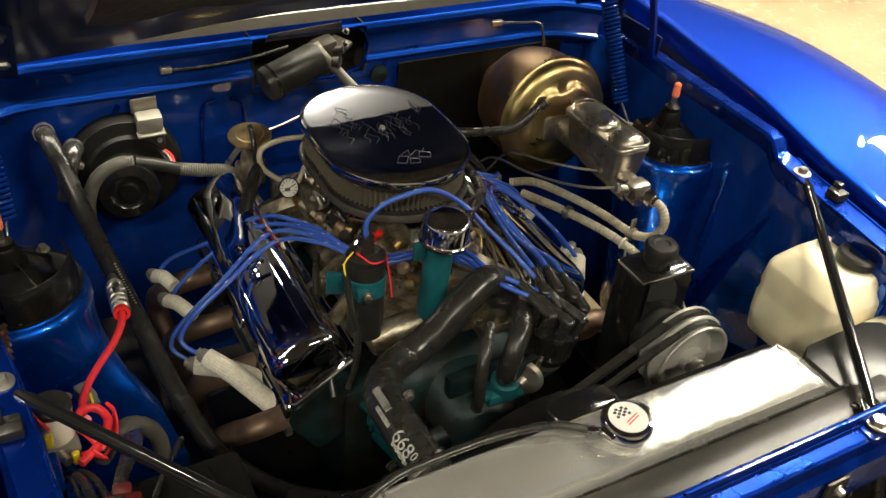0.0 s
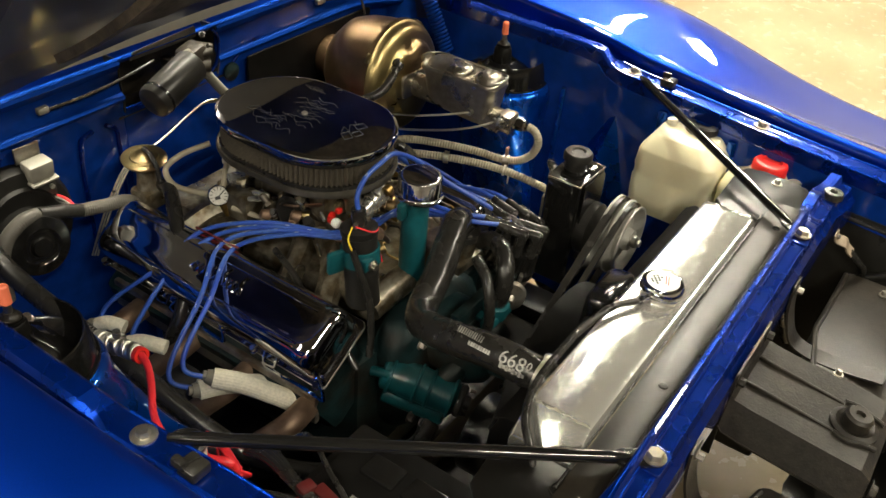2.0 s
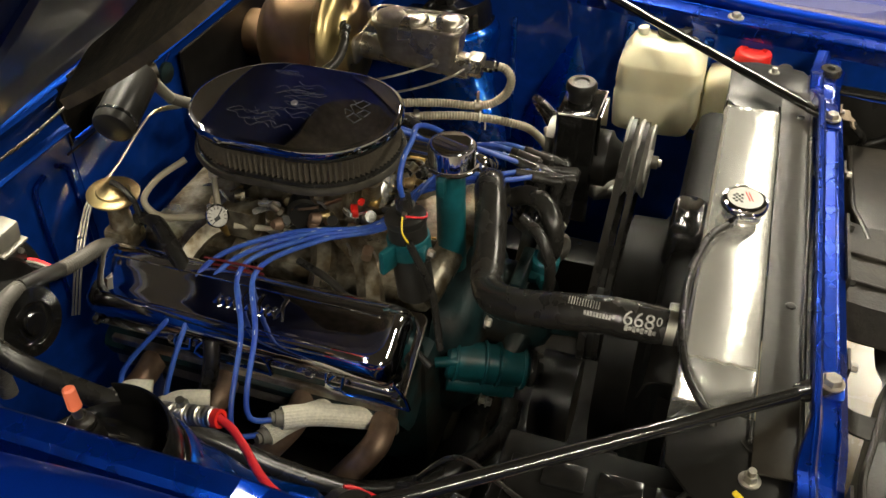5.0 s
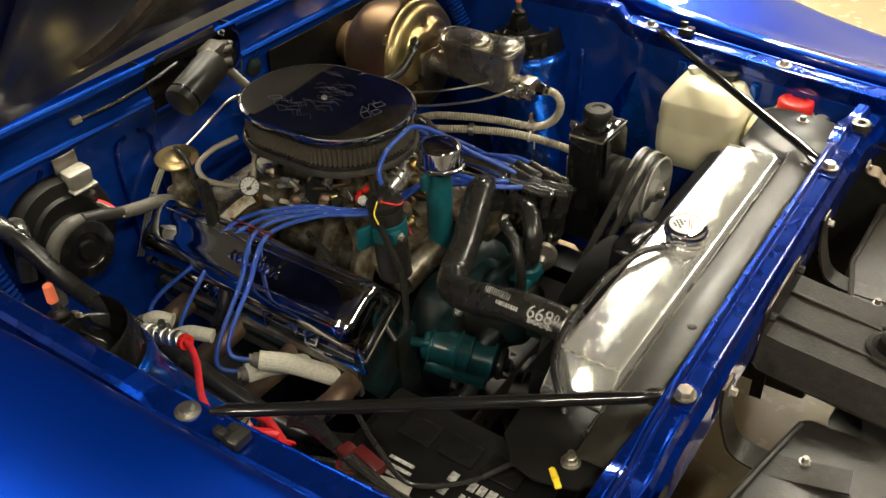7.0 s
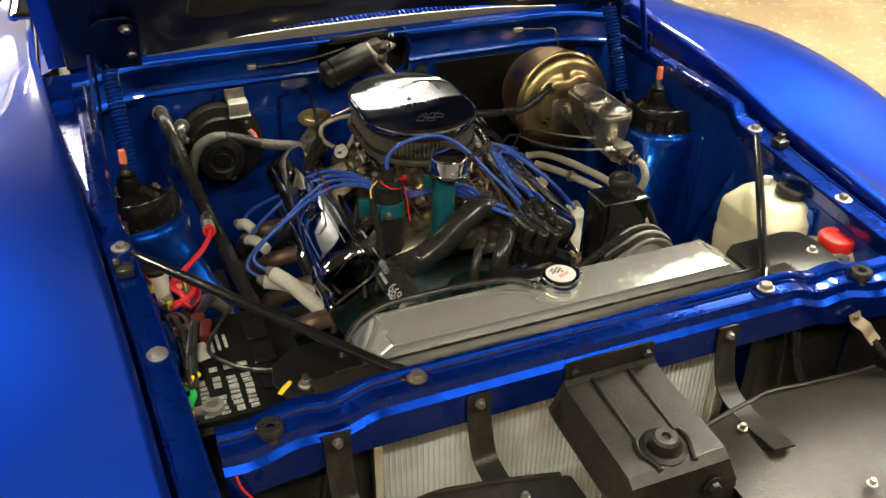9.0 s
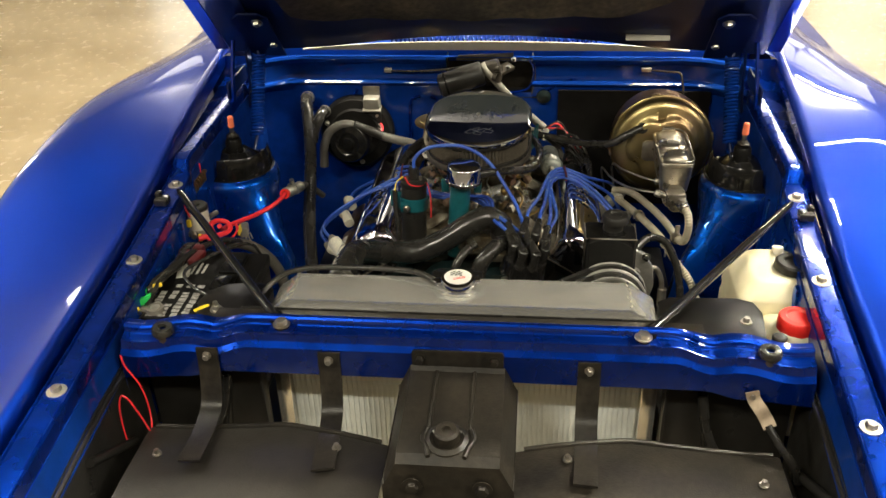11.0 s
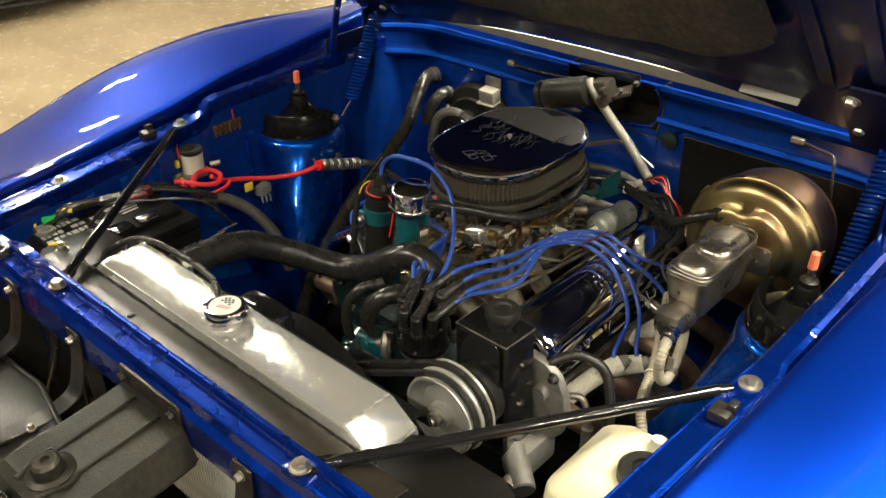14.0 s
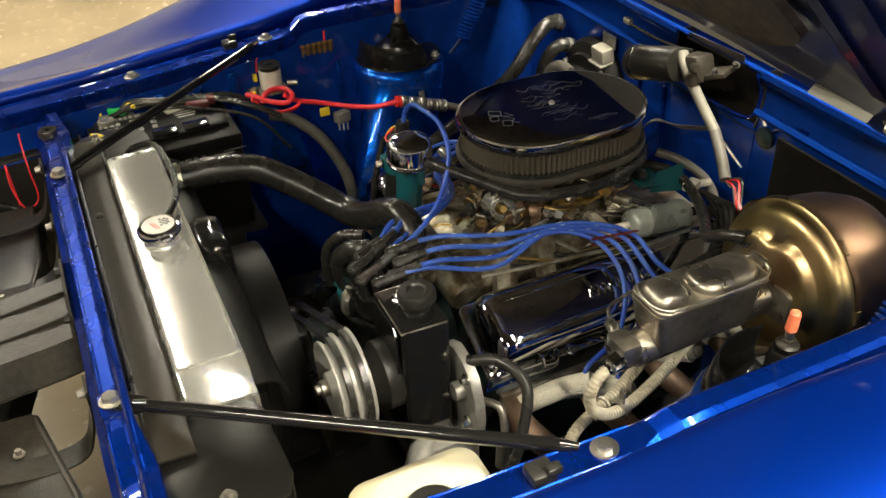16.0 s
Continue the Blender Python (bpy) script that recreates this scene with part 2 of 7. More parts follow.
def part(name, bm, mat, parent, label="", smooth=40):
    """One mesh, given in the world's metres, as a part of its thing."""
    bmesh.ops.translate(bm, verts=bm.verts, vec=-world_place(parent))
    ob = new(name, finish(bm, name, mat, smooth))
    ob.parent = parent
    return tagged(ob, label)


def single(name, bm, mat, label, category, at=None, group="", kind="", smooth=40):
    """A thing that is one mesh."""
    if at is None:
        at = sum((v.co for v in bm.verts), Vector()) / max(1, len(bm.verts))
    at = Vector(at)
    bmesh.ops.translate(bm, verts=bm.verts, vec=-at)
    ob = new(name, finish(bm, name, mat, smooth))
    ob.location = at
    return tagged(ob, label, category, group, kind)


def merge(*bms):
    out = bmesh.new()
    for b in bms:
        me = bpy.data.meshes.new("tmp")
        b.to_mesh(me)
        b.free()
        out.from_mesh(me)
        bpy.data.meshes.remove(me)
    return out


def turned(bm, m):
    bmesh.ops.transform(bm, matrix=m, verts=bm.verts)
    return bm


def box(c, s, bev=0.003, rot=(0, 0, 0), seg=2, taper=1.0):
    bm = bmesh.new()
    bmesh.ops.create_cube(bm, size=1.0)
    for v in bm.verts:
        k = taper if v.co.z > 0 else 1.0
        v.co = V(v.co.x * s[0] * k, v.co.y * s[1] * k, v.co.z * s[2])
    if bev:
        bmesh.ops.bevel(bm, geom=list(bm.edges), offset=min(bev, 0.45 * min(s)), segments=seg, affect="EDGES", profile=0.5)
    return turned(bm, pose(*c, *rot))


def align(p, d):
    return Matrix.Translation(p) @ Vector(d).to_track_quat("Z", "Y").to_matrix().to_4x4()


def lathe(profile, at=(0, 0, 0), axis=(0, 0, 1), seg=28, start=0.0, sweep=360.0, wave=None):
    """Turns (radius, height) pairs round an axis."""
    bm = bmesh.new()
    closed = sweep >= 360
    n = seg if closed else seg + 1
    rings = []
    for r, h in profile:
        if r < 1e-6:
            rings.append([bm.verts.new((0, 0, h))])
            continue
        ring = []
        for i in range(n):
            a = radians(start + sweep * i / seg)
            k = r * (1 + (wave(a, h) if wave else 0))
            ring.append(bm.verts.new((k * math.cos(a), k * math.sin(a), h)))
        rings.append(ring)
    for a, b in zip(rings, rings[1:]):
        m = n if closed else n - 1
        for i in range(m):
            j = (i + 1) % n
            if len(a) == 1 and len(b) == 1:
                continue
            if len(a) == 1:
                bm.faces.new((a[0], b[i], b[j]))
            elif len(b) == 1:
                bm.faces.new((a[i], a[j], b[0]))
            else:
                bm.faces.new((a[i], a[j], b[j], b[i]))
    return turned(bm, align(at, axis))


def rod(p0, p1, r0, r1=None, seg=16, bev=0.0):
    p0, p1 = Vector(p0), Vector(p1)
    r1 = r0 if r1 is None else r1
    h = (p1 - p0).length
    b = min(bev, 0.4 * h, 0.8 * min(r0, r1))
    prof = [(0, 0), (r0 - b, 0), (r0, b), (r1, h - b), (r1 - b, h), (0, h)] if b else [(0, 0), (r0, 0), (r1, h), (0, h)]
    return lathe(prof, p0, p1 - p0, seg)


def spline(pts, sub=8):
    pts = [Vector(p) for p in pts]
    if len(pts) == 2:
        return [pts[0].lerp(pts[1], i / sub) for i in range(sub + 1)]
    out = []
    ext = [2 * pts[0] - pts[1], *pts, 2 * pts[-1] - pts[-2]]
    for i in range(1, len(ext) - 2):
        p0, p1, p2, p3 = ext[i - 1:i + 3]
        d01, d12, d23 = [max(1e-5, (b - a).length) ** 0.5 for a, b in ((p0, p1), (p1, p2), (p2, p3))]
        m1 = (p1 - p0) / d01 - (p2 - p0) / (d01 + d12) + (p2 - p1) / d12
        m2 = (p2 - p1) / d12 - (p3 - p1) / (d12 + d23) + (p3 - p2) / d23
        m1, m2 = m1 * d12, m2 * d12
        for k in range(sub):
            t = k / sub
            out.append((2 * t ** 3 - 3 * t ** 2 + 1) * p1 + (t ** 3 - 2 * t ** 2 + t) * m1 + (-2 * t ** 3 + 3 * t ** 2) * p2 + (t ** 3 - t ** 2) * m2)
    out.append(pts[-1])
    return out


def even(path, step):
    out, left = [path[0]], step
    for a, b in zip(path, path[1:]):
        d = (b - a).length
        while d > 1e-9 and left <= d:
            a = a.lerp(b, left / d)
            d = (b - a).length
            out.append(a)
            left = step
        left -= d
    return out


def sweep(path, sections, cap=True, up=None, close=False):
    """Carries a 2D section, or one per point, along a path without twist."""
    bm = bmesh.new()
    n = len(path)
    same = not isinstance(sections[0][0], (list, tuple))
    t_prev, frame_x = None, None
    rings = []
    for i, p in enumerate(path):
        t = (path[min(i + 1, n - 1)] - path[max(i - 1, 0)]).normalized()
        if frame_x is None:
            ref = Vector(up) if up else (V(0, 0, 1) if abs(t.z) < 0.9 else V(1, 0, 0))
            frame_x = ref.cross(t).normalized()
        else:
            frame_x = t_prev.rotation_difference(t) @ frame_x
            frame_x = (frame_x - t * frame_x.dot(t)).normalized()
        t_prev = t
        fy = t.cross(frame_x)
        rings.append([bm.verts.new(p + frame_x * u + fy * w) for u, w in (sections if same else sections[i])])
    m = len(rings[0])
    for a, b in zip(rings, rings[1:]):
        for i in range(m):
            j = (i + 1) % m
            bm.faces.new((a[i], a[j], b[j], b[i]))
    if cap:
        bm.faces.new(rings[0])
        bm.faces.new(rings[-1])
    return bm


def ring2d(r, seg=10):
    return [(r * math.cos(2 * math.pi * i / seg), r * math.sin(2 * math.pi * i / seg)) for i in range(seg)]


def tube(pts, r, seg=10, sub=8, ridge=None):
    """A hose or a wire. ridge: pitch and depth of its corrugation."""
    path = spline(pts, sub)
    if ridge:
        path = even(path, ridge[0] / 2)
        return sweep(path, [ring2d(r - (ridge[1] if i % 2 else 0), seg) for i in range(len(path))])
    if callable(r):
        return sweep(path, [ring2d(r(i / (len(path) - 1)), seg) for i in range(len(path))])
    return sweep(path, ring2d(r, seg))


def coil(p0, p1, r, wire, turns, seg=14):
    p0, p1 = Vector(p0), Vector(p1)
    m = align(p0, p1 - p0)
    h = (p1 - p0).length
    n = turns * seg
    return sweep([m @ V(r * math.cos(2 * math.pi * i / seg), r * math.sin(2 * math.pi * i / seg), h * i / n) for i in range(n + 1)], ring2d(wire, 6))


def loft(loops, cap=True, close=True):
    bm = bmesh.new()
    rings = [[bm.verts.new(p) for p in lp] for lp in loops]
    m = len(rings[0])
    for a, b in zip(rings, rings[1:]):
        for i in range(m if close else m - 1):
            j = (i + 1) % m
            bm.faces.new((a[i], a[j], b[j], b[i]))
    if cap and close:
        bm.faces.new(rings[0])
        bm.faces.new(rings[-1])
    return bm


def prism(outline, h, m, bev=0.0, seg=2):
    """A flat outline (x, y) drawn up by h, placed by m."""
    bm = bmesh.new()
    lo = [bm.verts.new((x, y, 0)) for x, y in outline]
    hi = [bm.verts.new((x, y, h)) for x, y in outline]
    n = len(lo)
    bm.faces.new(list(reversed(lo)))
    top = bm.faces.new(hi)
    for i in range(n):
        bm.faces.new((lo[i], lo[(i + 1) % n], hi[(i + 1) % n], hi[i]))
    if bev:
        bmesh.ops.bevel(bm, geom=list(top.edges), offset=bev, segments=seg, affect="EDGES", profile=0.5)
    return turned(bm, m)


def sheet(rows, thick=0.0015):
    """A thin panel through a grid of points, with real thickness."""
    bm = bmesh.new()
    grid = [[bm.verts.new(p) for p in row] for row in rows]
    for a, b in zip(grid, grid[1:]):
        for i in range(len(a) - 1):
            bm.faces.new((a[i], a[i + 1], b[i + 1], b[i]))
    bmesh.ops.recalc_face_normals(bm, faces=bm.faces)
    bmesh.ops.solidify(bm, geom=list(bm.faces), thickness=thick)
    return bm


def rounded(w, h, r, n=5):
    out = []
    for cx, cy, a0 in ((w / 2 - r, h / 2 - r, 0), (-w / 2 + r, h / 2 - r, 90), (-w / 2 + r, -h / 2 + r, 180), (w / 2 - r, -h / 2 + r, 270)):
        for i in range(n + 1):
            a = radians(a0 + 90 * i / n)
            out.append((cx + r * math.cos(a), cy + r * math.sin(a)))
    return out


def lerp_table(table, y):
    """Smooth values between rows of (y, a, b, ...)."""
    if y <= table[0][0]:
        return table[0][1:]
    for a, b in zip(table, table[1:]):
        if y <= b[0]:
            t = (y - a[0]) / (b[0] - a[0])
            return [p + (q - p) * t for p, q in zip(a[1:], b[1:])]
    return table[-1][1:]


def clones(name, bm, mat, parent, places, smooth=0):
    """Alike small pieces as parts of their own on one shared mesh."""
    me = finish(bm, name, mat, smooth)
    for p in places:
        ob = new(name, me)
        ob.parent = parent
        ob.location = Vector(p) - world_place(parent)


def hex_bolt(p, axis, r=0.009, washer=0.014):
    a = Vector(axis).normalized()
    p = Vector(p)
    return merge(rod(p, p + a * 0.002, washer, seg=18), lathe([(0, 0), (r, 0), (r, 0.006), (r * 0.85, 0.008), (0, 0.008)], p + a * 0.002, a, 6))

# ---- the hall ----
def slab(name, c, s, mat, label, category):
    bm = box(c, s, 0.0)
    return single(name, bm, mat, label, category, kind="structure", smooth=0)


slab("floor", (0, 0, -0.05), (36, 36, 0.1), CONCRETE, "polished tan concrete floor of a show hall", "floor")
for wall_name, c, s in (("wall_north", (0, 15.1, 3), (30.4, 0.2, 6)), ("wall_south", (0, -15.1, 3), (30.4, 0.2, 6)),
                        ("wall_east", (15.1, 0, 3), (0.2, 30, 6)), ("wall_west", (-15.1, 0, 3), (0.2, 30, 6))):
    slab(wall_name, c, s, WALL, "plain pale wall closing the hall", "wall")
slab("ceiling", (0, 0, 6.05), (30.4, 30.4, 0.1), CEILING, "black painted ceiling of the hall", "ceiling")


def ceiling_light(at, up=False):
    t = thing("ceiling_light", at, "long lit strip light hung under the hall ceiling", "ceiling light", "strip lights of the hall")
    x, y, z = at
    part("housing", box((x, y, z + 0.06), (2.5, 0.24, 0.08), 0.01), WHITE, t, "off-white steel housing")
    part("diffuser", box((x, y, z + 0.01), (2.42, 0.20, 0.02), 0.004), DIFFUSER, t, "white diffuser")
    lamp = new("lamp", LAMP_LIGHT)
    lamp.parent = t
    lamp.location = (0, 0, -0.006)
    if up:
        glow = new("up_lamp", UP_LIGHT)
        glow.parent = t
        glow.matrix_local = pose(0, 0, 0.108, 180)
    part("hanger", merge(rod((x - 0.6, y, z + 0.1), (x - 0.6, y, 6.0), 0.006), rod((x + 0.6, y, z + 0.1), (x + 0.6, y, 6.0), 0.006)), ZINC, t, "thin steel hanger rods")
    return t


first_light = ceiling_light((-8.4, 2.6, 5.0))
# strips at y < 0 are unseen, added to light the engine bay
for gx, gy in ((-5.4, 1.9), (-0.9, 1.3), (1.4, 0.9), (1.4, 1.6), (5.4, 1.9), (8.0, 1.1), (3.3, 0.9), (3.3, 2.0), (-6.6, -2.1), (-2.2, -3.5), (2.2, -3.5), (6.6, -2.1), (2.3, 5.7)):
    copy_thing(first_light, pose(gx, gy, 5.0))
# added uplights: they brighten the unseen ceiling so the lid mirrors a pale crescent
back_light = ceiling_light((-3.2, 11.8, 5.4), True)
copy_thing(back_light, pose(3.2, 11.8, 5.4))

# a tall bright window far off, whose light streaks the polished floor
t = thing("window_1", (-14.96, 14.0, 0.4), "tall bright window in the far hall wall", "window", kind="structure")
for y in (13.69, 14.31):
    part("pane", box((-14.985, y, 2.5), (0.02, 0.56, 4.2), 0.0), SUNLIT, t, "bright daylit pane")
for z in (0.38, 2.5, 4.62):
    part("frame_bar", box((-14.96, 14.0, z), (0.07, 1.3, 0.07), 0.005), WHITE, t)
for y in (13.38, 14.0, 14.62):
    part("frame_post", box((-14.96, y, 2.5), (0.07, 0.07, 4.3), 0.005), WHITE, t)

# a row of bright daylit windows high in the end wall, seen mirrored in the paint
for k in range(5):
    wx = -6.0 + 3.0 * k
    t = thing("window_%d" % (k + 2), (wx, 14.97, 1.4), "bright daylit window in the end wall of the hall", "window", kind="structure")
    for dx in (-0.56, 0.56):
        part("pane", box((wx + dx, 14.985, 3.5), (1.06, 0.02, 4.1), 0.0), DAYLIGHT, t, "bright daylit pane")
    for z in (1.42, 3.5, 5.58):
        part("frame_bar", box((wx, 14.96, z), (2.3, 0.07, 0.07), 0.005), WHITE, t)
    for dx in (-1.12, 0.0, 1.12):
        part("frame_post", box((wx + dx, 14.95, 3.5), (0.07, 0.07, 4.2), 0.005), WHITE, t)

# ---- the car's body ----
car = thing("car_body", (0, 0.6, 0.3), "glossy blue coupe body with an open engine bay", "car")

RAIL = [(-0.75, 0.585, 0.838), (-0.19, 0.617, 0.862), (0.18, 0.639, 0.877), (0.475, 0.662, 0.892), (0.525, 0.667, 0.897),
        (0.560, 0.679, 0.922), (1.0, 0.682, 0.925), (1.25, 0.690, 0.930)]
SHOULDER = [(-0.75, 0.72), (-0.40, 0.765), (-0.08, 0.808), (0.05, 0.820), (0.20, 0.846), (0.33, 0.880), (0.42, 0.906), (0.52, 0.925), (0.65, 0.940), (0.80, 0.947), (0.95, 0.938),
            (1.10, 0.920), (1.30, 0.895), (1.50, 0.872), (2.4, 0.86)]


def smooth_value(table, y):
    """A soft curve through a table's second column."""
    vals = [lerp_table(table, y + d)[0] for d in (-0.09, -0.045, 0, 0.045, 0.09)]
    return sum(v * w for v, w in zip(vals, (1, 2, 3, 2, 1))) / 9


def fender_inner(y):
    """Where the fender's inner edge lies beside the rail."""
    return lerp_table(RAIL, y)[0] if y < 0.5 else 0.664 + (min(y, 1.25) - 0.5) * 0.09


def fender_section(y, side):
    xb, zb = fender_inner(y), lerp_table(RAIL, min(y, 1.25))[1]
    zb = 0.893 + (min(y, 1.25) - 0.475) * 0.05 if y > 0.475 else zb
    xi, zi = xb + 0.036, zb + 0.016 + 0.010 * min(1.0, max(0.0, (y - 0.1) / 0.3)) + 0.018 * min(1.0, max(0.0, (y - 0.45) / 0.2))
    zs = smooth_value(SHOULDER, y)
    bulge = 0.030 * min(1.0, max(0.0, (y - 0.08) / 0.42)) * (1.0 if y < 0.8 else max(0.35, 1 - (y - 0.8) * 0.9)) - 0.004
    xm = (xi + 1.02) / 2
    ctrl = [(xi + 0.002, zi - 0.045), (xi, zi - 0.004), (xi + 0.012, zi + 0.003), (xi * 0.7 + xm * 0.3, zi * 0.85 + zs * 0.15 + bulge * 0.35), (xm, (zi + zs) / 2 + bulge), (0.94, zi * 0.22 + zs * 0.78 + bulge * 0.85),
            (1.02, zs + bulge * 0.1), (1.050, zs - 0.035), (1.064, zs - 0.11), (1.066, 0.66), (1.04, 0.60 if y < 0.12 else 0.35)]
    pts = spline([(x, 0, z) for x, z in ctrl], 8)
    for _ in range(14):
        pts = pts[:18] + [(pts[i - 1] + pts[i] * 2 + pts[i + 1]) / 4 for i in range(18, len(pts) - 1)] + pts[-1:]
    return [V(side * p.x, y, p.z) for p in pts]


ys = [-0.75 + i * 0.045 for i in range(int((2.0 + 0.75) / 0.045) + 1)]
for side in (-1, 1):
    part("fender", sheet([fender_section(y, side) for y in ys], 0.0015), PAINT, car, "glossy metallic blue front fender", 60)

    # flange rail with its raised rear stretch, and the inner wall below it
    rows, walls = [], []
    for i in range(88):
        y = -0.75 + i * 0.0225
        xb, zb = lerp_table(RAIL, y)
        deep = 0.66 if y > -0.03 else 0.10
        out = 0.026 if y < 0.53 else 0.016
        walls.append([V(side * x, y, z) for x, z in ((xb - 0.020 - 0.012, zb - deep), (xb - 0.026, zb - 0.30 if deep > 0.5 else zb - 0.08), (xb - 0.022, zb - 0.032))])
        rows.append([V(side * x, y, z) for x, z in ((xb - 0.022, zb - 0.032), (xb - 0.0215, zb - 0.015), (xb - 0.021, zb - 0.006), (xb - 0.016, zb - 0.001), (xb - 0.012, zb),
                     (xb + out - 0.008, zb), (xb + out, zb - 0.004), (xb + out + 0.004, zb - 0.025), (max(xb + out + 0.012, fender_inner(y) + 0.042), zb - 0.03))])
    part("inner_wall", sheet(walls, 0.002), PAINT_WALL, car, "blue inner fender wall", 30)
    part("fender_rail", sheet(rows, 0.002), PAINT_RAIL, car, "blue flange rail along the engine bay", 16)
    for bx, bz in ((-0.0185, -0.0025), (0.0245, -0.0015)):
        edge = [(y,) + tuple(lerp_table(RAIL, y)) for y in [-0.74 + 0.038 * k for k in range(34)]]
        part("rolled_edge", tube([(side * (xb + bx), y, zb + bz) for y, xb, zb in edge], 0.0024, 8, 2), PAINT_RAIL, car)
    # stiffening ribs pressed into the inner wall
    for ry in (0.22, 0.30, 0.38):
        xb, zb = lerp_table(RAIL, ry)
        part("pressed_rib", box((side * (xb - 0.026), ry, zb - 0.16), (0.014, 0.022, 0.24), 0.006), PAINT_LIT, car)
    # gusset ahead of the spring tower
    part("gusset", loft([[V(side * x, y, z) for x, y, z in ((0.642, 0.470, 0.790), (0.642, 0.50, 0.790), (0.640, 0.485, 0.80))],
                        [V(side * x, y, z) for x, y, z in ((0.630, 0.400, 0.52), (0.640, 0.62, 0.52), (0.560, 0.53, 0.52))]]), PAINT_LIT, car, "blue pressed gusset", 20)

    # spring tower: round under its cap, drawn out to a rounded prow further down
    loops = []
    for z, r in ((0.800, 0.088), (0.799, 0.097), (0.795, 0.104), (0.787, 0.109), (0.775, 0.111), (0.75, 0.110), (0.72, 0.106), (0.68, 0.100), (0.62, 0.092), (0.55, 0.084), (0.46, 0.076), (0.38, 0.070)):
        nose = min(0.245, max(0.0, 0.775 - z) * 1.0 + 0.06)
        tip = max(0.022, r - 0.06 - max(0.0, 0.775 - z) * 0.22)
        lp = []
        for i in range(48):
            a = 2 * math.pi * i / 48
            reach = min(max(r, nose * math.cos(p) + tip) / math.cos(p - a) for p in [a + radians(d) for d in range(-80, 81, 5)])
            u, w = reach * math.cos(a), reach * math.sin(a)
            lp.append(V(side * (0.632 - 0.707 * (u + w)), 0.768 + 0.707 * (w - u), z))
        loops.append(lp)
    tower = part("spring_tower", loft(loops), PAINT_LIT, car, "blue welded spring tower", 50)
    part("tower_rim", lathe([(0.086, 0), (0.097, 0.0), (0.099, 0.003), (0.096, 0.006), (0.086, 0.006)], (side * 0.632, 0.768, 0.796), (0, 0, 1), 40), PAINT_LIT, car)
    # upright panel behind the tower and weld seam in front of it
    part("tower_flange", box((side * 0.648, 0.628, 0.66), (0.012, 0.012, 0.30), 0.004, (0, side * 3, 0)), PAINT_LIT, car)


def xs(n, a, b):
    return [a + (b - a) * i / (n - 1) for i in range(n)]


# radiator support: a pressed cross rail that dips towards its ends
def dip(x):
    a = min(1.0, max(0.0, (abs(x) - 0.36) / 0.07))
    a = a * a * (3 - 2 * a)
    wave = 0.006 * math.sin((abs(x) - 0.43) * 40) if abs(x) > 0.43 else 0
    return -0.020 * a + wave


rows = []
for x in xs(75, -0.588, 0.588):
    d = dip(x)
    low = 0.786 - (0.016 if abs(x) > 0.42 else 0.0) * min(1, (abs(x) - 0.42) / 0.05)
    ends = max(0.0, (abs(x) - 0.50) / 0.088)
    wide = 0.012 * min(1.0, max(0.0, (abs(x) - 0.36) / 0.06))
    rows.append([V(x, y - 0.012 * ends, z) for y, z in ((0.022 + wide, 0.830), (0.0215 + wide, 0.874 + d), (0.0195 + wide, 0.8775 + d), (0.0135, 0.8775 + d), (0.0105, 0.874 + d), (0.0085, 0.866 + d), (0.0065, 0.8635 + d),
                                         (-0.007, 0.8615 + d), (-0.0105, 0.8595 + d), (-0.0125, 0.855 + d), (-0.0165, 0.846 + d), (-0.026, 0.838 + d), (-0.028, low), (-0.020, low - 0.004))])
part("radiator_support", sheet(rows, 0.002), PAINT_RAIL, car, "blue pressed cross rail over the radiator", 15)
# rolled edges of the rail
for by, bz in ((-0.0112, 0.8595), (0.0095, 0.8675), (0.0185, 0.8765)):
    part("rolled_edge", tube([(x, by - 0.012 * max(0.0, (abs(x) - 0.50) / 0.088), bz + dip(x)) for x in xs(45, -0.586, 0.586)], 0.0020, 8, 2), PAINT_RAIL, car)
for x in (-0.300, 0.310):
    part("brace_pad", prism(rounded(0.045, 0.030, 0.006), 0.005, pose(x, -0.001, 0.8605), 0.002), PAINT_RAIL, car)

# bulkhead, its black mat and the cowl
def bulkhead_column(x):
    k = max(0.0, (abs(x) - 0.52) / 0.12)
    fw = -0.045 * k * k
    prof = [(1.172, 0.14), (1.172, 0.60), (1.171, 0.855), (1.168, 0.872), (1.160, 0.878), (1.157, 0.8835), (1.160, 0.8885), (1.168, 0.893), (1.171, 0.905), (1.171, 0.935),
            (1.164, 0.944), (1.160, 0.951), (1.163, 0.957), (1.172, 0.959), (1.184, 0.955), (1.190, 0.940), (1.206, 0.934), (1.212, 0.972), (1.30, 0.985), (1.42, 0.99)]
    return [V(x, y + (fw * (0.4 if z < 0.86 else 1.0) if y < 1.2 else 0.0), z) for y, z in prof]


for name, a, b, lo, hi, note in (("bulkhead", -0.70, -0.128, 0, 20, "blue bulkhead with a rolled cowl lip"), ("bulkhead", 0.112, 0.70, 0, 20, "blue bulkhead with a rolled cowl lip"),
                                 ("bulkhead", -0.128, 0.112, 0, 3, "blue lower bulkhead"), ("cowl_bridge", -0.128, 0.112, 12, 20, "blue cowl edge above the wiper opening")):
    part(name, sheet([bulkhead_column(x)[lo:hi] for x in xs(21, a, b)], 0.002), PAINT_WALL, car, note, 22)
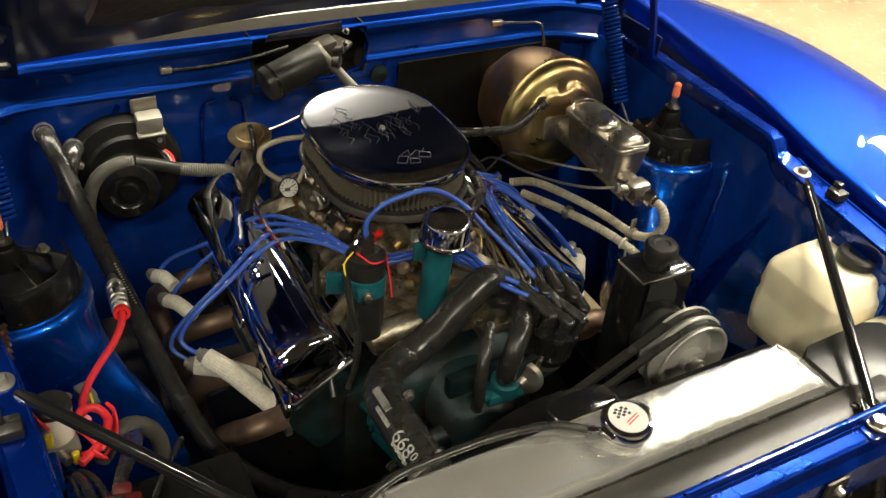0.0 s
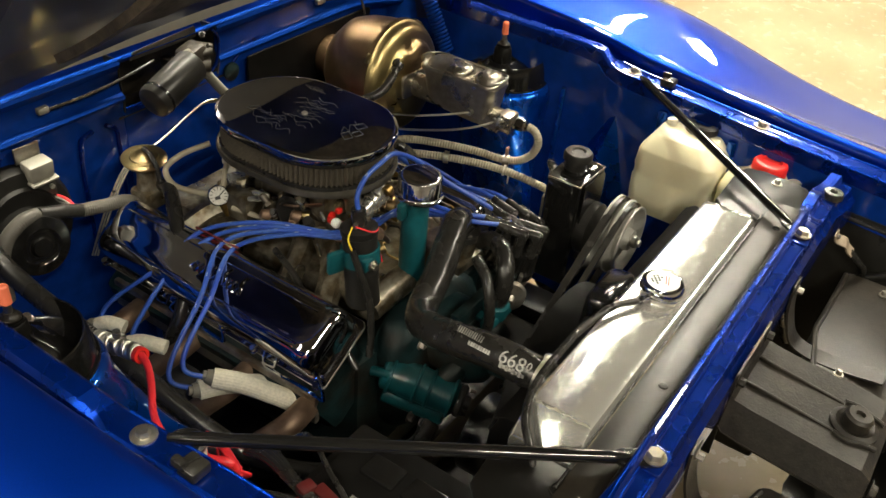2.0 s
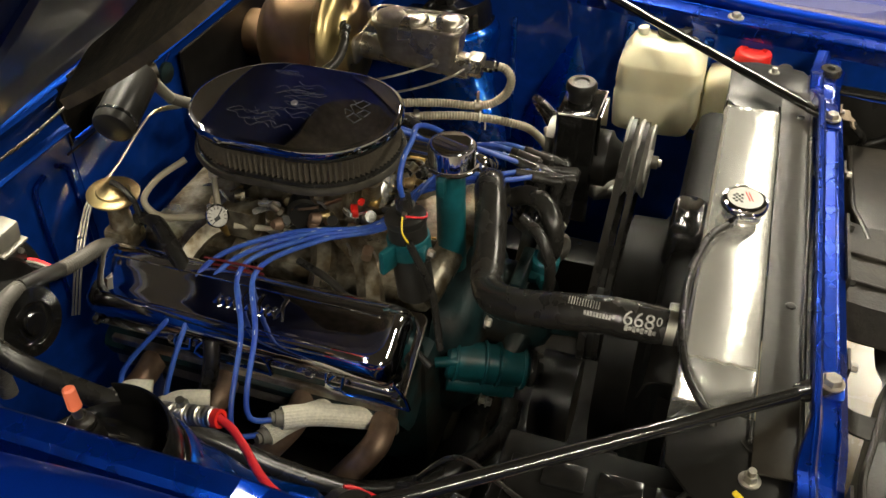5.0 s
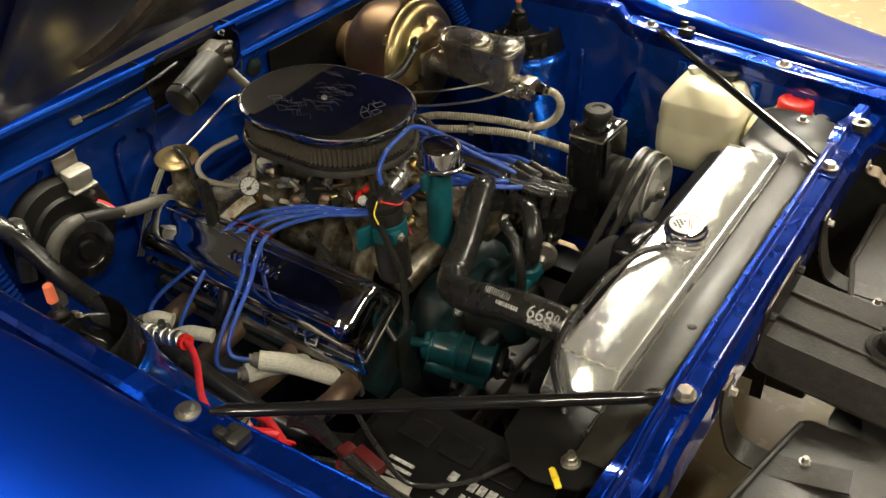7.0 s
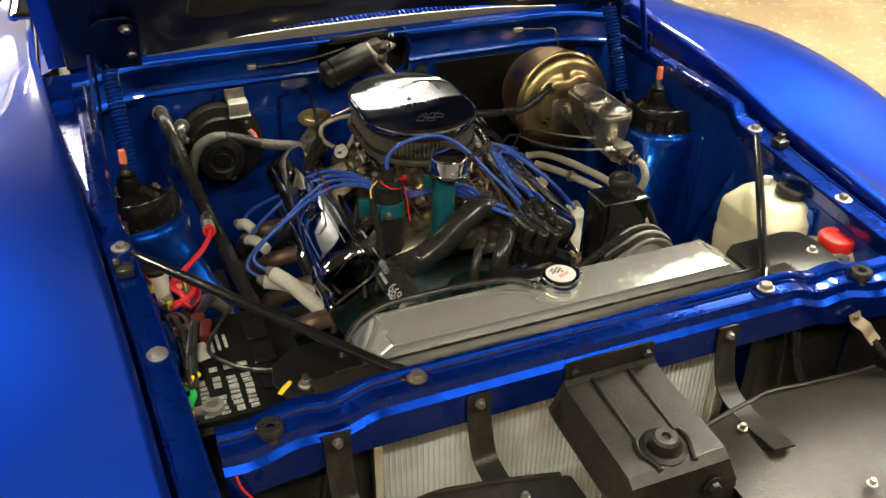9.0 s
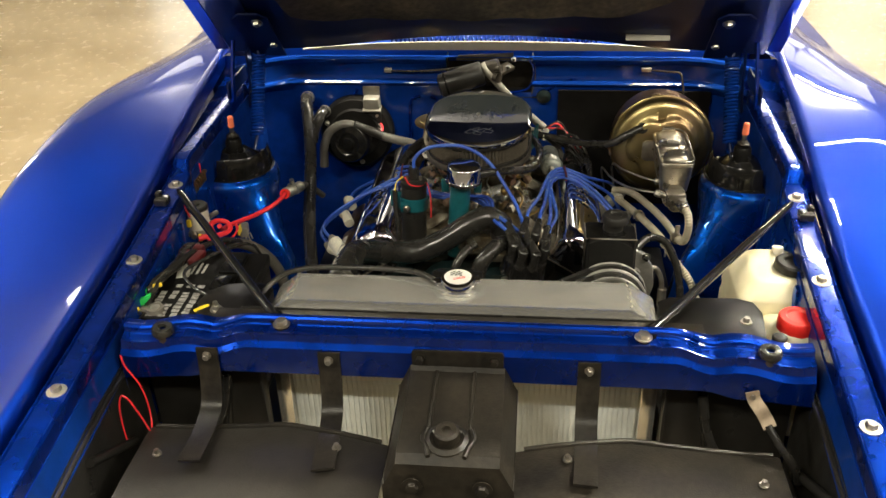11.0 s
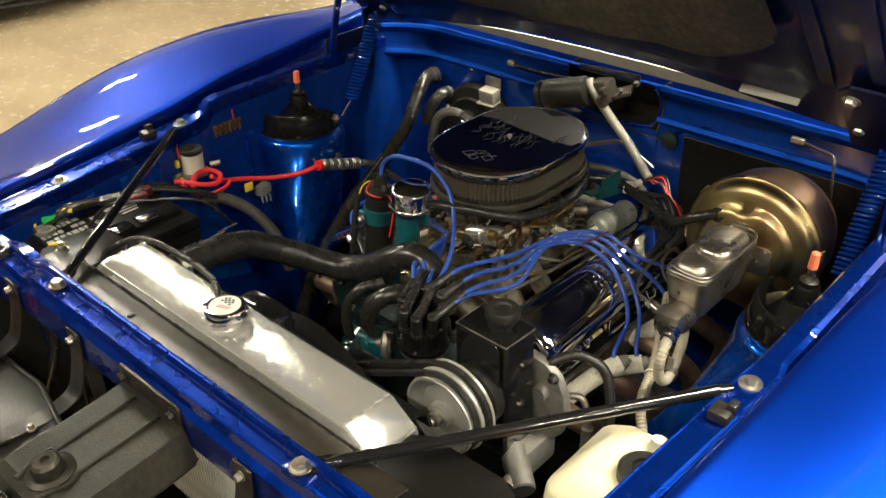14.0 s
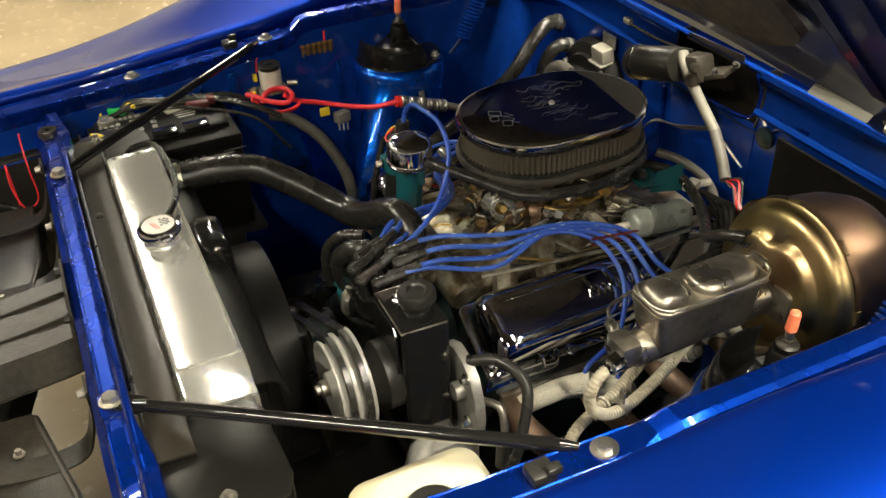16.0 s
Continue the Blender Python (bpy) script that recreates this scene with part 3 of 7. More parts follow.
# wiper opening: a dusty pan sunk into the cowl
part("wiper_recess", sheet([[V(x, 1.222, z) for x in (-0.14, -0.05, 0.04, 0.13)] for z in (0.83, 0.90, 0.96)], 0.003), DUSTY, car, "dusty dark pan of the wiper opening")
part("recess_floor", sheet([[V(x, y, 0.852 - 0.2 * (1.222 - y)) for x in (-0.14, 0.0, 0.13)] for y in (1.168, 1.195, 1.222)], 0.003), DUSTY, car)
part("recess_side", sheet([[V(0.112 + 0.010 * math.sin(math.pi * (z - 0.85) / 0.11), y, z) for y in (1.166, 1.19, 1.222)] for z in (0.850, 0.87, 0.90, 0.93, 0.957)], 0.003), DUST_PLATE, car, "dusty grey side of the wiper opening")
part("recess_side", sheet([[V(-0.128, y, z) for y in (1.166, 1.19, 1.222)] for z in (0.850, 0.90, 0.957)], 0.003), DUSTY, car)
part("recess_rim", tube([(-0.125, 1.166, 0.857), (0.06, 1.166, 0.856), (0.100, 1.166, 0.868), (0.115, 1.165, 0.900), (0.114, 1.164, 0.932), (0.100, 1.163, 0.952)], 0.0035, 8, 6), PAINT_RAIL, car)
part("recess_tab", prism([(-0.10, 0.0), (0.062, 0.0), (0.058, 0.022), (-0.094, 0.014)], 0.004, pose(0.0, 1.168, 0.948, 90), 0.001), DUST_PLATE, car, "dusty grey plate above the wiper motor")
rows = []
for x in xs(33, -0.53, 0.53):
    w = 0.022 * max(0.0, 1 - (abs(x) / 0.53) ** 2.5) + 0.002
    rows.append([V(x, 1.168, 0.978), V(x, 1.167, 0.978 + w)])
part("cowl_seal", sheet(rows, 0.006), SEAL, car, "pale tapering seal strip along the cowl")
for i in range(46):
    x = -0.28 + i * 0.0125
    part("cowl_slat", box((x, 1.235, 1.000), (0.006, 0.11, 0.012), 0.002, seg=1), PAINT, car)
part("bulkhead_mat", sheet([[V(x, 1.160 - 0.001 * k, z) for x in (0.185, 0.28, 0.40, 0.52, 0.60)] for k, z in enumerate((0.52, 0.70, 0.84, 0.868))], 0.006), SHROUD, car, "black sound mat on the bulkhead")

# beads pressed into the bulkhead and the cowl
for pts in ([(-0.235, 1.168, 0.60), (-0.235, 1.166, 0.80), (-0.228, 1.166, 0.832), (-0.205, 1.165, 0.842)], [(-0.175, 1.165, 0.842), (-0.155, 1.166, 0.828), (-0.150, 1.168, 0.79), (-0.150, 1.169, 0.62)],
            [(0.155, 1.170, 0.862), (0.20, 1.170, 0.888), (0.235, 1.168, 0.893)], [(-0.52, 1.168, 0.800), (-0.44, 1.170, 0.806), (-0.40, 1.170, 0.838), (-0.385, 1.170, 0.860)]):
    part("pressed_bead", tube(pts, 0.0045, 8, 6), PAINT_RAIL, car)

# screen, pillars and doors behind the cowl
part("windscreen", sheet([[V(-0.80, 1.50, 1.0), V(-0.45, 1.43, 1.0), V(0, 1.40, 1.0), V(0.45, 1.43, 1.0), V(0.80, 1.50, 1.0)], [V(-0.61, 2.05, 1.38), V(-0.33, 1.98, 1.40), V(0, 1.96, 1.40), V(0.33, 1.98, 1.40), V(0.61, 2.05, 1.38)]], 0.005), GLASS_DARK, car, "dark tinted windscreen")
part("screen_moulding", tube([(-0.81, 1.50, 1.0), (-0.45, 1.425, 1.0), (0, 1.395, 1.0), (0.45, 1.425, 1.0), (0.81, 1.50, 1.0)], 0.009, 8), CHROME, car, "chrome moulding under the windscreen")
for side in (-1, 1):
    part("screen_trim", tube([(side * 0.81, 1.50, 0.995), (side * 0.72, 1.77, 1.19), (side * 0.62, 2.06, 1.385)], 0.013, 8), CHROME, car, "chrome windscreen trim")
    part("side_glass", sheet([[V(side * 0.85, y, 0.97), V(side * 0.64, y + 0.1, 1.36)] for y in (1.75, 2.4, 3.0)], 0.004), GLASS_DARK, car, "dark side glass")
    part("door", sheet([[V(side * 0.78, y, 0.97), V(side * 0.96, y, 0.94), V(side * 1.04, y, 0.87), V(side * 1.062, y, 0.65), V(side * 1.03, y, 0.35)] for y in (2.0, 2.4, 2.9, 3.3)], 0.003), PAINT, car, "blue door")
    part("cowl_end", sheet([[V(side * x, 1.162 + 0.02 * (x - 0.66), z) for x in (0.655, 0.72, 0.81)] for z in (0.55, 0.80, 0.957)], 0.002), PAINT_WALL, car, "blue closing panel at the cowl's end")
    part("sill_panel", sheet([[V(side * 0.60, y, 0.990), V(side * 0.70, y, 0.988), V(side * 0.76, y, 0.962)] for y in (1.16, 1.3, 1.5, 1.75)], 0.002), PAINT, car)
part("roof", sheet([[V(-0.62, 2.06, 1.385), V(0, 1.97, 1.41), V(0.62, 2.06, 1.385)], [V(-0.52, 2.9, 1.34), V(0, 2.95, 1.38), V(0.52, 2.9, 1.34)]], 0.004), PAINT, car, "blue roof")
part("rear_screen", sheet([[V(-0.52, 2.90, 1.335), V(0, 2.95, 1.375), V(0.52, 2.90, 1.335)], [V(-0.70, 3.52, 0.985), V(0, 3.58, 1.0), V(0.70, 3.52, 0.985)]], 0.004), GLASS_DARK, car, "dark rear screen")
part("trunk_lid", sheet([[V(x, y, z - 0.05 * (x / 0.78) ** 2) for x in (-0.78, -0.5, 0.0, 0.5, 0.78)] for y, z in ((3.50, 1.0), (3.8, 0.985), (4.2, 0.95), (4.46, 0.90))], 0.003), PAINT, car, "blue trunk lid")
part("tail_panel", sheet([[V(x, 4.46 + 0.03 * (1 - (x / 1.0) ** 2), z) for x in (-1.0, -0.5, 0.0, 0.5, 1.0)] for z in (0.90, 0.72, 0.45)], 0.003), PAINT, car, "blue tail panel")
for side in (-1, 1):
    part("rear_quarter", sheet([[V(side * 0.76, y, z), V(side * 0.93, y, z - 0.03), V(side * (1.04 - k), y, z - 0.10), V(side * (1.062 - k), y, 0.65), V(side * (1.03 - k), y, 0.38)] for y, z, k in ((3.3, 0.97, 0.0), (3.7, 0.965, 0.0), (4.1, 0.945, 0.02), (4.46, 0.90, 0.05))], 0.003), PAINT, car, "blue rear quarter panel")
    part("quarter_pillar", sheet([[V(side * 0.52, 2.90, 1.335), V(side * 0.64, 3.0, 1.28)], [V(side * 0.70, 3.52, 0.985), V(side * 0.80, 3.4, 0.97)]], 0.004), PAINT, car, "blue rear roof pillar")
# added sheet keeps the bottom of the bay dark and hides the floor
part("under_tray", box((0, 0.67, 0.17), (1.20, 1.12, 0.03), 0.004), SATIN, car, "added black sheet for the dark bottom of the engine bay")
part("cross_member", box((0, 0.55, 0.28), (0.85, 0.16, 0.10), 0.02), SATIN, car)
for side in (-1, 1):
    part("frame_rail", box((side * 0.47, 0.6, 0.30), (0.09, 1.3, 0.12), 0.01), SATIN, car)
for side in (-1, 1):
    for sy in (0.35, 2.9):
        part("tyre", lathe([(0.19, -0.10), (0.30, -0.105), (0.325, -0.07), (0.325, 0.07), (0.30, 0.105), (0.19, 0.10)], (side * 0.90, sy + 0.1, 0.325), (1, 0, 0), 36), RUBBER, car, "black tyre")

# ---- a dark car parked further off in the hall ----
far_car = thing("parked_car", (-6.9, 2.05, 0), "dark low car parked across the hall", "car")
loops = []
for x, w, lo, hi in ((-9.2, 0.70, 0.35, 0.62), (-9.0, 0.82, 0.25, 0.80), (-8.2, 0.88, 0.22, 0.92), (-6.2, 0.90, 0.22, 0.90), (-5.2, 0.86, 0.20, 0.74), (-4.85, 0.74, 0.16, 0.60), (-4.70, 0.55, 0.14, 0.45)):
    loops.append([V(x, 2.05 + y, (lo + hi) / 2 + z) for y, z in rounded(2 * w, hi - lo, 0.12, 5)])
part("body", loft(loops), FAR_PAINT, far_car, "dark glossy body", 50)
part("cabin", loft([[V(-7.0 + x * k, 2.05 + y * k2, z) for x, y in rounded(2.3, 1.5, 0.35, 5)] for z, k, k2 in ((0.85, 1.0, 1.0), (1.15, 0.8, 0.86), (1.28, 0.6, 0.78))]), GLASS_DARK, far_car, "dark glasshouse", 50)
part("front_lip", sweep([V(-4.74, 1.60, 0.12), V(-4.64, 2.05, 0.11), V(-4.74, 2.50, 0.12)], [(-0.02, -0.008), (0.02, -0.008), (0.02, 0.008), (-0.02, 0.008)]), SATIN, far_car, "black front lip")
for wx in (-5.7, -8.3):
    for wy in (1.27, 2.83):
        part("tyre", lathe([(0.18, -0.10), (0.29, -0.105), (0.315, -0.07), (0.315, 0.07), (0.29, 0.105), (0.18, 0.10), (0, 0.09)], (wx, wy, 0.315), (0, 1, 0), 28), RUBBER, far_car, "black tyre")
copy_thing(far_car, pose(-7.6, 4.75, 0))

# ---- hood, standing open ----
hood = thing("hood", (0, 1.04, 1.02), "open blue hood with a dark insulation pad underneath", "car hood")
TILT_UP = 46


def on_hood(u, w, h=0.0):
    """u across, w from the rear edge to the front, h above the underside."""
    a = radians(TILT_UP)
    arch = 0.030 * (1 - min(1, abs(u) / 0.72) ** 2)
    return V(u, 1.045 - w * math.cos(a) + h * math.sin(a) + arch * 0.7, 1.015 + w * math.sin(a) + h * math.cos(a) + arch * 0.7)


def low_edge(u, w):
    """The rear edge curves up over the cowl grille in its middle."""
    cut = 0.045 * max(0.0, 1 - (u / 0.44) ** 2) ** 1.3 - 0.022
    return cut + w * (1.36 - cut) / 1.36


part("outer_skin", sheet([[on_hood(u, low_edge(u, w), 0.035) for u in xs(33, -0.735, 0.735)] for w in xs(15, 0.0, 1.36)], 0.002), PAINT, hood, "glossy blue outer skin", 60)
for s in (-1, 1):
    part("skin_edge", sheet([[on_hood(s * 0.735, w, 0.035), on_hood(s * 0.735, w, 0.0), on_hood(s * 0.70, w, 0.0)] for w in xs(9, 0.0, 1.36)], 0.002), PAINT, hood)
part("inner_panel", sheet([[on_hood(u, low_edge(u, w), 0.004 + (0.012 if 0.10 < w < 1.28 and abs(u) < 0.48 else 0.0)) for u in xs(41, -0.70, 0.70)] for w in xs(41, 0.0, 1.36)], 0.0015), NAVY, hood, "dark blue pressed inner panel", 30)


def pad_low(u):
    return 0.165 + 0.10 * (abs(u) / 0.46) ** 6 + 0.010 * math.sin(u * 14)


rows = []
for u in xs(41, -0.46, 0.46):
    sag = 0.022 * max(0.0, 1 - (abs(u) / 0.47) ** 3)
    # its loose edge hangs away from the hood
    loose = min(1.0, max(0.0, (-u - 0.10) / 0.34)) ** 1.3
    rows.append([on_hood(u, w, 0.002 - 0.005 * math.sin(u * 11 + w * 7) - 0.003 * math.sin(u * 37 + 3) - sag * math.exp(-((w - 0.20) / 0.13) ** 2) - 0.12 * loose * max(0.0, math.sin(math.pi * min(1.0, (w - 0.10) / 0.95))))
                 for w in xs(31, pad_low(u), 1.22)])
part("insulation_pad", sheet(rows, 0.012), INSULATION, hood, "dusty dark insulation pad")
for side in (-1, 1):
    for u in (0.52, 0.61):
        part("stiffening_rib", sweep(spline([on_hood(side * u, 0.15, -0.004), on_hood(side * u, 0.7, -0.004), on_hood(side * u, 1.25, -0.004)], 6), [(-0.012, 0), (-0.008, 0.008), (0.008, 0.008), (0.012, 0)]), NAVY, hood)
part("paper_label", prism(rounded(0.11, 0.022, 0.002), 0.0006, Matrix.Translation(on_hood(0.40, 0.045, -0.003)) @ pose(0, 0, 0, 90 + 90 - TILT_UP - 90 + 180)), SEAL, hood, "yellowed paper label")


def hood_hinge(side):
    sx = side
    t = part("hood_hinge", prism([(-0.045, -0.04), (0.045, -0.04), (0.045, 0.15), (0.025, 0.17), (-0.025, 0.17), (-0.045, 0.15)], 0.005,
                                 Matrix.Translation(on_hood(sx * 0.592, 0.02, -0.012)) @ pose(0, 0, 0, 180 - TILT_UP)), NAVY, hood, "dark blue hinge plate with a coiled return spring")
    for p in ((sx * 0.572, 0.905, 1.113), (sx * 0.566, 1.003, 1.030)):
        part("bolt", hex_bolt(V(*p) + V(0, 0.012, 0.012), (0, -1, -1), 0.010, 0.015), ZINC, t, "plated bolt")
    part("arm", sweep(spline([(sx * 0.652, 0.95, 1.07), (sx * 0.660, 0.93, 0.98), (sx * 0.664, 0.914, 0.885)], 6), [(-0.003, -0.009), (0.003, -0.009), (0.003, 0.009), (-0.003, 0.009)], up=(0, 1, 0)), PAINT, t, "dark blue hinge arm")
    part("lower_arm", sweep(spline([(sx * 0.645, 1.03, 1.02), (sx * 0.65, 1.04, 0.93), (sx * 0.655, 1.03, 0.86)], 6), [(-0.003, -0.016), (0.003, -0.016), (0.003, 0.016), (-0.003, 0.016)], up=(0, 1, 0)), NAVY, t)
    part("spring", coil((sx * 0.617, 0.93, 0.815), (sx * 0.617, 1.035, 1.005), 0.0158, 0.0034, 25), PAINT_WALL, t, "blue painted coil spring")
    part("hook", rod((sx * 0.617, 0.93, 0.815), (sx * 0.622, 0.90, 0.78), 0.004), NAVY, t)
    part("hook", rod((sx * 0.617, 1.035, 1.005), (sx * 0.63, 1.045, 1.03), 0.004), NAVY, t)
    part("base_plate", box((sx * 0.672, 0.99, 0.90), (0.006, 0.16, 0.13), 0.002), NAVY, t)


hood_hinge(-1)
hood_hinge(1)

# ---- bracing rods, bolts and stops on the rails ----
for side, px in ((-1, -0.302), (1, 0.311)):
    t = thing("brace_rod", (px, 0, 0.866), "black steel brace rod bolted between fender rail and radiator support", "brace rod", "brace rods")
    a, b = V(px, 0.0, 0.868), V(side * 0.660, 0.468, 0.893)
    d = (b - a).normalized()
    part("bar", merge(rod(a + d * 0.05, b - d * 0.04, 0.0085, seg=16), rod(a + d * 0.03, a + d * 0.052, 0.006, 0.0085), rod(b - d * 0.042, b - d * 0.02, 0.0085, 0.005)), ROD_BLACK, t)
    ang = math.degrees(math.atan2(d.y, d.x))
    part("flat_end", prism(rounded(0.062, 0.026, 0.011), 0.005, Matrix.Translation(a + d * 0.018 - V(0, 0, 0.003)) @ pose(0, 0, 0, 0, -2, ang), 0.001), BLACK, t)
    part("bolt", hex_bolt(a + V(0, 0, 0.002), (0, 0, 1), 0.011, 0.015), STEEL if side < 0 else ZINC, t, "dull bronze coloured bolt")
for side in (-1, 1):
    for y, dz in ((0.475, 0.0), (0.18, 0.0), (-0.19, 0.0)):
        xb, zb = lerp_table(RAIL, y)
        single("fender_bolt", hex_bolt((side * xb, y, zb), (side * 0.05, 0, 1), 0.009, 0.016), ZINC, "bright plated bolt with washer on the fender rail", "bolt", group="fender bolts")
    xb, zb = lerp_table(RAIL, 0.395)
    single("rubber_stop", merge(box((side * (xb + 0.006), 0.395, zb + 0.008), (0.028, 0.030, 0.016), 0.004), box((side * (xb + 0.016), 0.405, zb + 0.018), (0.012, 0.018, 0.012), 0.003)), RUBBER,
           "small black rubber hood stop on the rail", "rubber stop", group="rail stops")
    t = thing("hood_bumper", (side * 0.517, -0.003, 0.84), "round black rubber hood bumper on the radiator support", "rubber bumper", "hood bumpers")
    part("buffer", lathe([(0.006, 0.012), (0.008, 0.016), (0.017, 0.016), (0.0195, 0.013), (0.0195, 0.004), (0.012, 0.001), (0, 0.001)], (side * 0.517, -0.003, 0.842), (0, 0, 1), 24), RUBBER, t)
    part("stud", merge(rod((side * 0.517, -0.003, 0.830), (side * 0.517, -0.003, 0.844), 0.013), hex_bolt((side * 0.517, -0.003, 0.838), (0, 0, 1), 0.006, 0.014)), STEEL, t, "steel stud")

# ---- front end ahead of the radiator ----
t = thing("hood_latch_bracket", (0, -0.05, 0.80), "black steel hood latch bracket bolted to the support", "bracket")
part("mount_flange", prism(rounded(0.155, 0.045, 0.006), 0.004, pose(0.004, -0.0265, 0.826, 90)), DUSTY, t)
part("plate", sheet([[V(x, y, z - (0.045 if abs(x - 0.004) > 0.088 else 0.0)) for x in (-0.0985, -0.0965, -0.076, -0.044, -0.034, -0.018, 0.026, 0.042, 0.052, 0.084, 0.1045, 0.1065)]
                     for y, z in ((-0.030, 0.818), (-0.036, 0.810), (-0.06, 0.806), (-0.13, 0.800), (-0.216, 0.793), (-0.230, 0.783), (-0.233, 0.72), (-0.233, 0.66))], 0.003), DUSTY, t, "dusty black plate", 30)
for bx in (-0.06, 0.066):
    part("bolt", hex_bolt((bx, -0.0305, 0.832), (0, -1, 0), 0.007, 0.010), DUSTY, t)
part("striker_cup", lathe([(0.030, 0), (0.034, 0.004), (0.034, 0.012), (0.027, 0.016), (0.020, 0.012), (0.020, 0.030), (0.016, 0.034), (0.007, 0.034), (0.006, 0.028), (0, 0.028)], (0.0, -0.185, 0.786), (0, -0.1, 1), 26), DUSTY, t)
part("loop", tube([(-0.034, -0.165, 0.799), (-0.038, -0.185, 0.797), (-0.030, -0.205, 0.796), (-0.026, -0.222, 0.794)], 0.004, 8), DUSTY, t)
part("loop", tube([(0.038, -0.165, 0.799), (0.042, -0.185, 0.797), (0.034, -0.205, 0.796), (0.030, -0.222, 0.794)], 0.004, 8), DUSTY, t)
for bx in (-0.05, 0.058):
    part("front_bolt", hex_bolt((bx, -0.236, 0.745), (0, -1, 0), 0.010, 0.016), DUSTY, t)
part("rib", merge(box((-0.030, -0.10, 0.803), (0.006, 0.13, 0.008), 0.002, (7, 0, 0)), box((0.034, -0.10, 0.803), (0.006, 0.13, 0.008), 0.002, (7, 0, 0))), DUSTY, t)

for bx, tip in ((-0.432, V(-0.428, -0.185, 0.722)), (-0.217, V(-0.200, -0.200, 0.732)), (0.224, V(0.216, -0.205, 0.732))):
    t = thing("front_strap", (bx, -0.035, 0.80), "bent dusty black steel strap bolted to the support", "strap", "front straps")
    pts = [V(bx, -0.0295, 0.836), V(bx, -0.031, 0.80), V(bx + (tip.x - bx) * 0.05, -0.038, 0.765), V(bx + (tip.x - bx) * 0.15, -0.055, 0.728), V(bx + (tip.x - bx) * 0.35, -0.10, 0.716), tip + V(0, 0, 0)]
    path = spline(pts, 5)
    part("strip", sweep(path, [(-0.019, -0.0018), (0.019, -0.0018), (0.019, 0.0018), (-0.019, 0.0018)], up=(0, -1, 0)), DUSTY, t)
    part("bolt", hex_bolt((bx, -0.0325, 0.822), (0, -1, 0), 0.006, 0.008), STEEL, t)

for side in (-1, 1):
    t = thing("headlight_panel", (side * 0.35, -0.25, 0.70), "dusty dark grey plastic panel over the headlight", "plastic panel", "front panels")
    # same plastic on both sides; the right copy is darker where light misses it
    part("panel", sheet([[V(side * x, y + 0.035 * min(1.0, (x - 0.135) / 0.16), z + 0.012 * math.sin(x * 9) - (0.07 if x > 0.56 else 0.0)) for x in (0.105, 0.135, 0.145, 0.165, 0.20, 0.25, 0.295, 0.36, 0.46, 0.525, 0.540, 0.578)]
                for y, z in ((-0.105, 0.655), (-0.108, 0.700), (-0.118, 0.706), (-0.25, 0.708), (-0.36, 0.700), (-0.44, 0.675), (-0.48, 0.60))], 0.003), PANEL_GREY if side < 0 else DUSTY, t)
    part("edge_rib", tube([(side * x, -0.112 + 0.035 * min(1.0, (x - 0.135) / 0.16), 0.706 + 0.012 * math.sin(x * 9)) for x in (0.12, 0.15, 0.20, 0.25, 0.295, 0.36, 0.46, 0.53)], 0.005, 8), DUSTY, t, "dark rolled edge")
    for x, y in ((0.19, -0.14), (0.50, -0.15), (0.30, -0.30)):
        part("screw", hex_bolt((side * x, y, 0.711 + 0.012 * math.sin(x * 9)), (0, 0, 1), 0.005, 0.008), STEEL, t, "dull steel screw")
    t = thing("front_apron", (side * 0.59, -0.25, 0.60), "black inner side of the fender nose", "apron panel", "nose aprons")
    part("brace", rod((side * 0.575, -0.08, 0.66), (side * 0.578, -0.22, 0.74), 0.008), SATIN, t, "slanting black brace")
    part("flange", tube([(side * (x - 0.031), y, z - 0.012) for x, y, z in ((0.625, 0.045, 0.79), (0.617, -0.19, 0.785), (0.59, -0.62, 0.755))], 0.005, 8), SATIN, t)
    part("panel", sheet([[V(side * (x - 0.026), y, z), V(side * (x - 0.03), y, z - 0.30), V(side * (x - 0.05), y, z - 0.40)] for x, y, z in ((0.625, 0.045, 0.79), (0.617, -0.19, 0.785), (0.59, -0.62, 0.755))], 0.003), SATIN, t)
# added black sheets stand for the dark openings beside the core
for side in (-1, 1):
    t = thing("radiator_baffle", (side * 0.475, 0.048, 0.27), "added black sheet for the dark opening beside the radiator core", "panel", "radiator baffles")
    part("panel", box((side * 0.475, 0.048, 0.53), (0.225, 0.004, 0.54), 0.0), SATIN, t)
    part("turned_flange", box((side * 0.365, 0.036, 0.53), (0.004, 0.022, 0.54), 0.001), SATIN, t)
    part("stiffening_bead", rod((side * 0.47, 0.046, 0.40), (side * 0.43, 0.046, 0.75), 0.006, seg=10, bev=0.002), SATIN, t)
    part("lower_hose", tube([(side * 0.52, -0.02, 0.50), (side * 0.48, 0.0, 0.58), (side * 0.44, 0.01, 0.66), (side * 0.425, 0.02, 0.74)], 0.009, 10), RUBBER, t, "black rubber drain hose")
rows = []
for depth, drop in ((0.0, 0.0), (0.012, -0.004), (0.10, 0.01), (0.24, 0.03), (0.34, 0.10)):
    rows.append([V(x, -0.140 + 0.03 * abs(x) + 0.004 * math.sin(x * 41) - depth, 0.608 - 0.27 * abs(x) - drop) for x in xs(33, -0.568, 0.568)])
t = thing("air_deflector", (0, -0.25, 0.55), "black plastic air deflector below the latch bracket", "air deflector")
part("panel", sheet(rows, 0.003), SATIN, t)
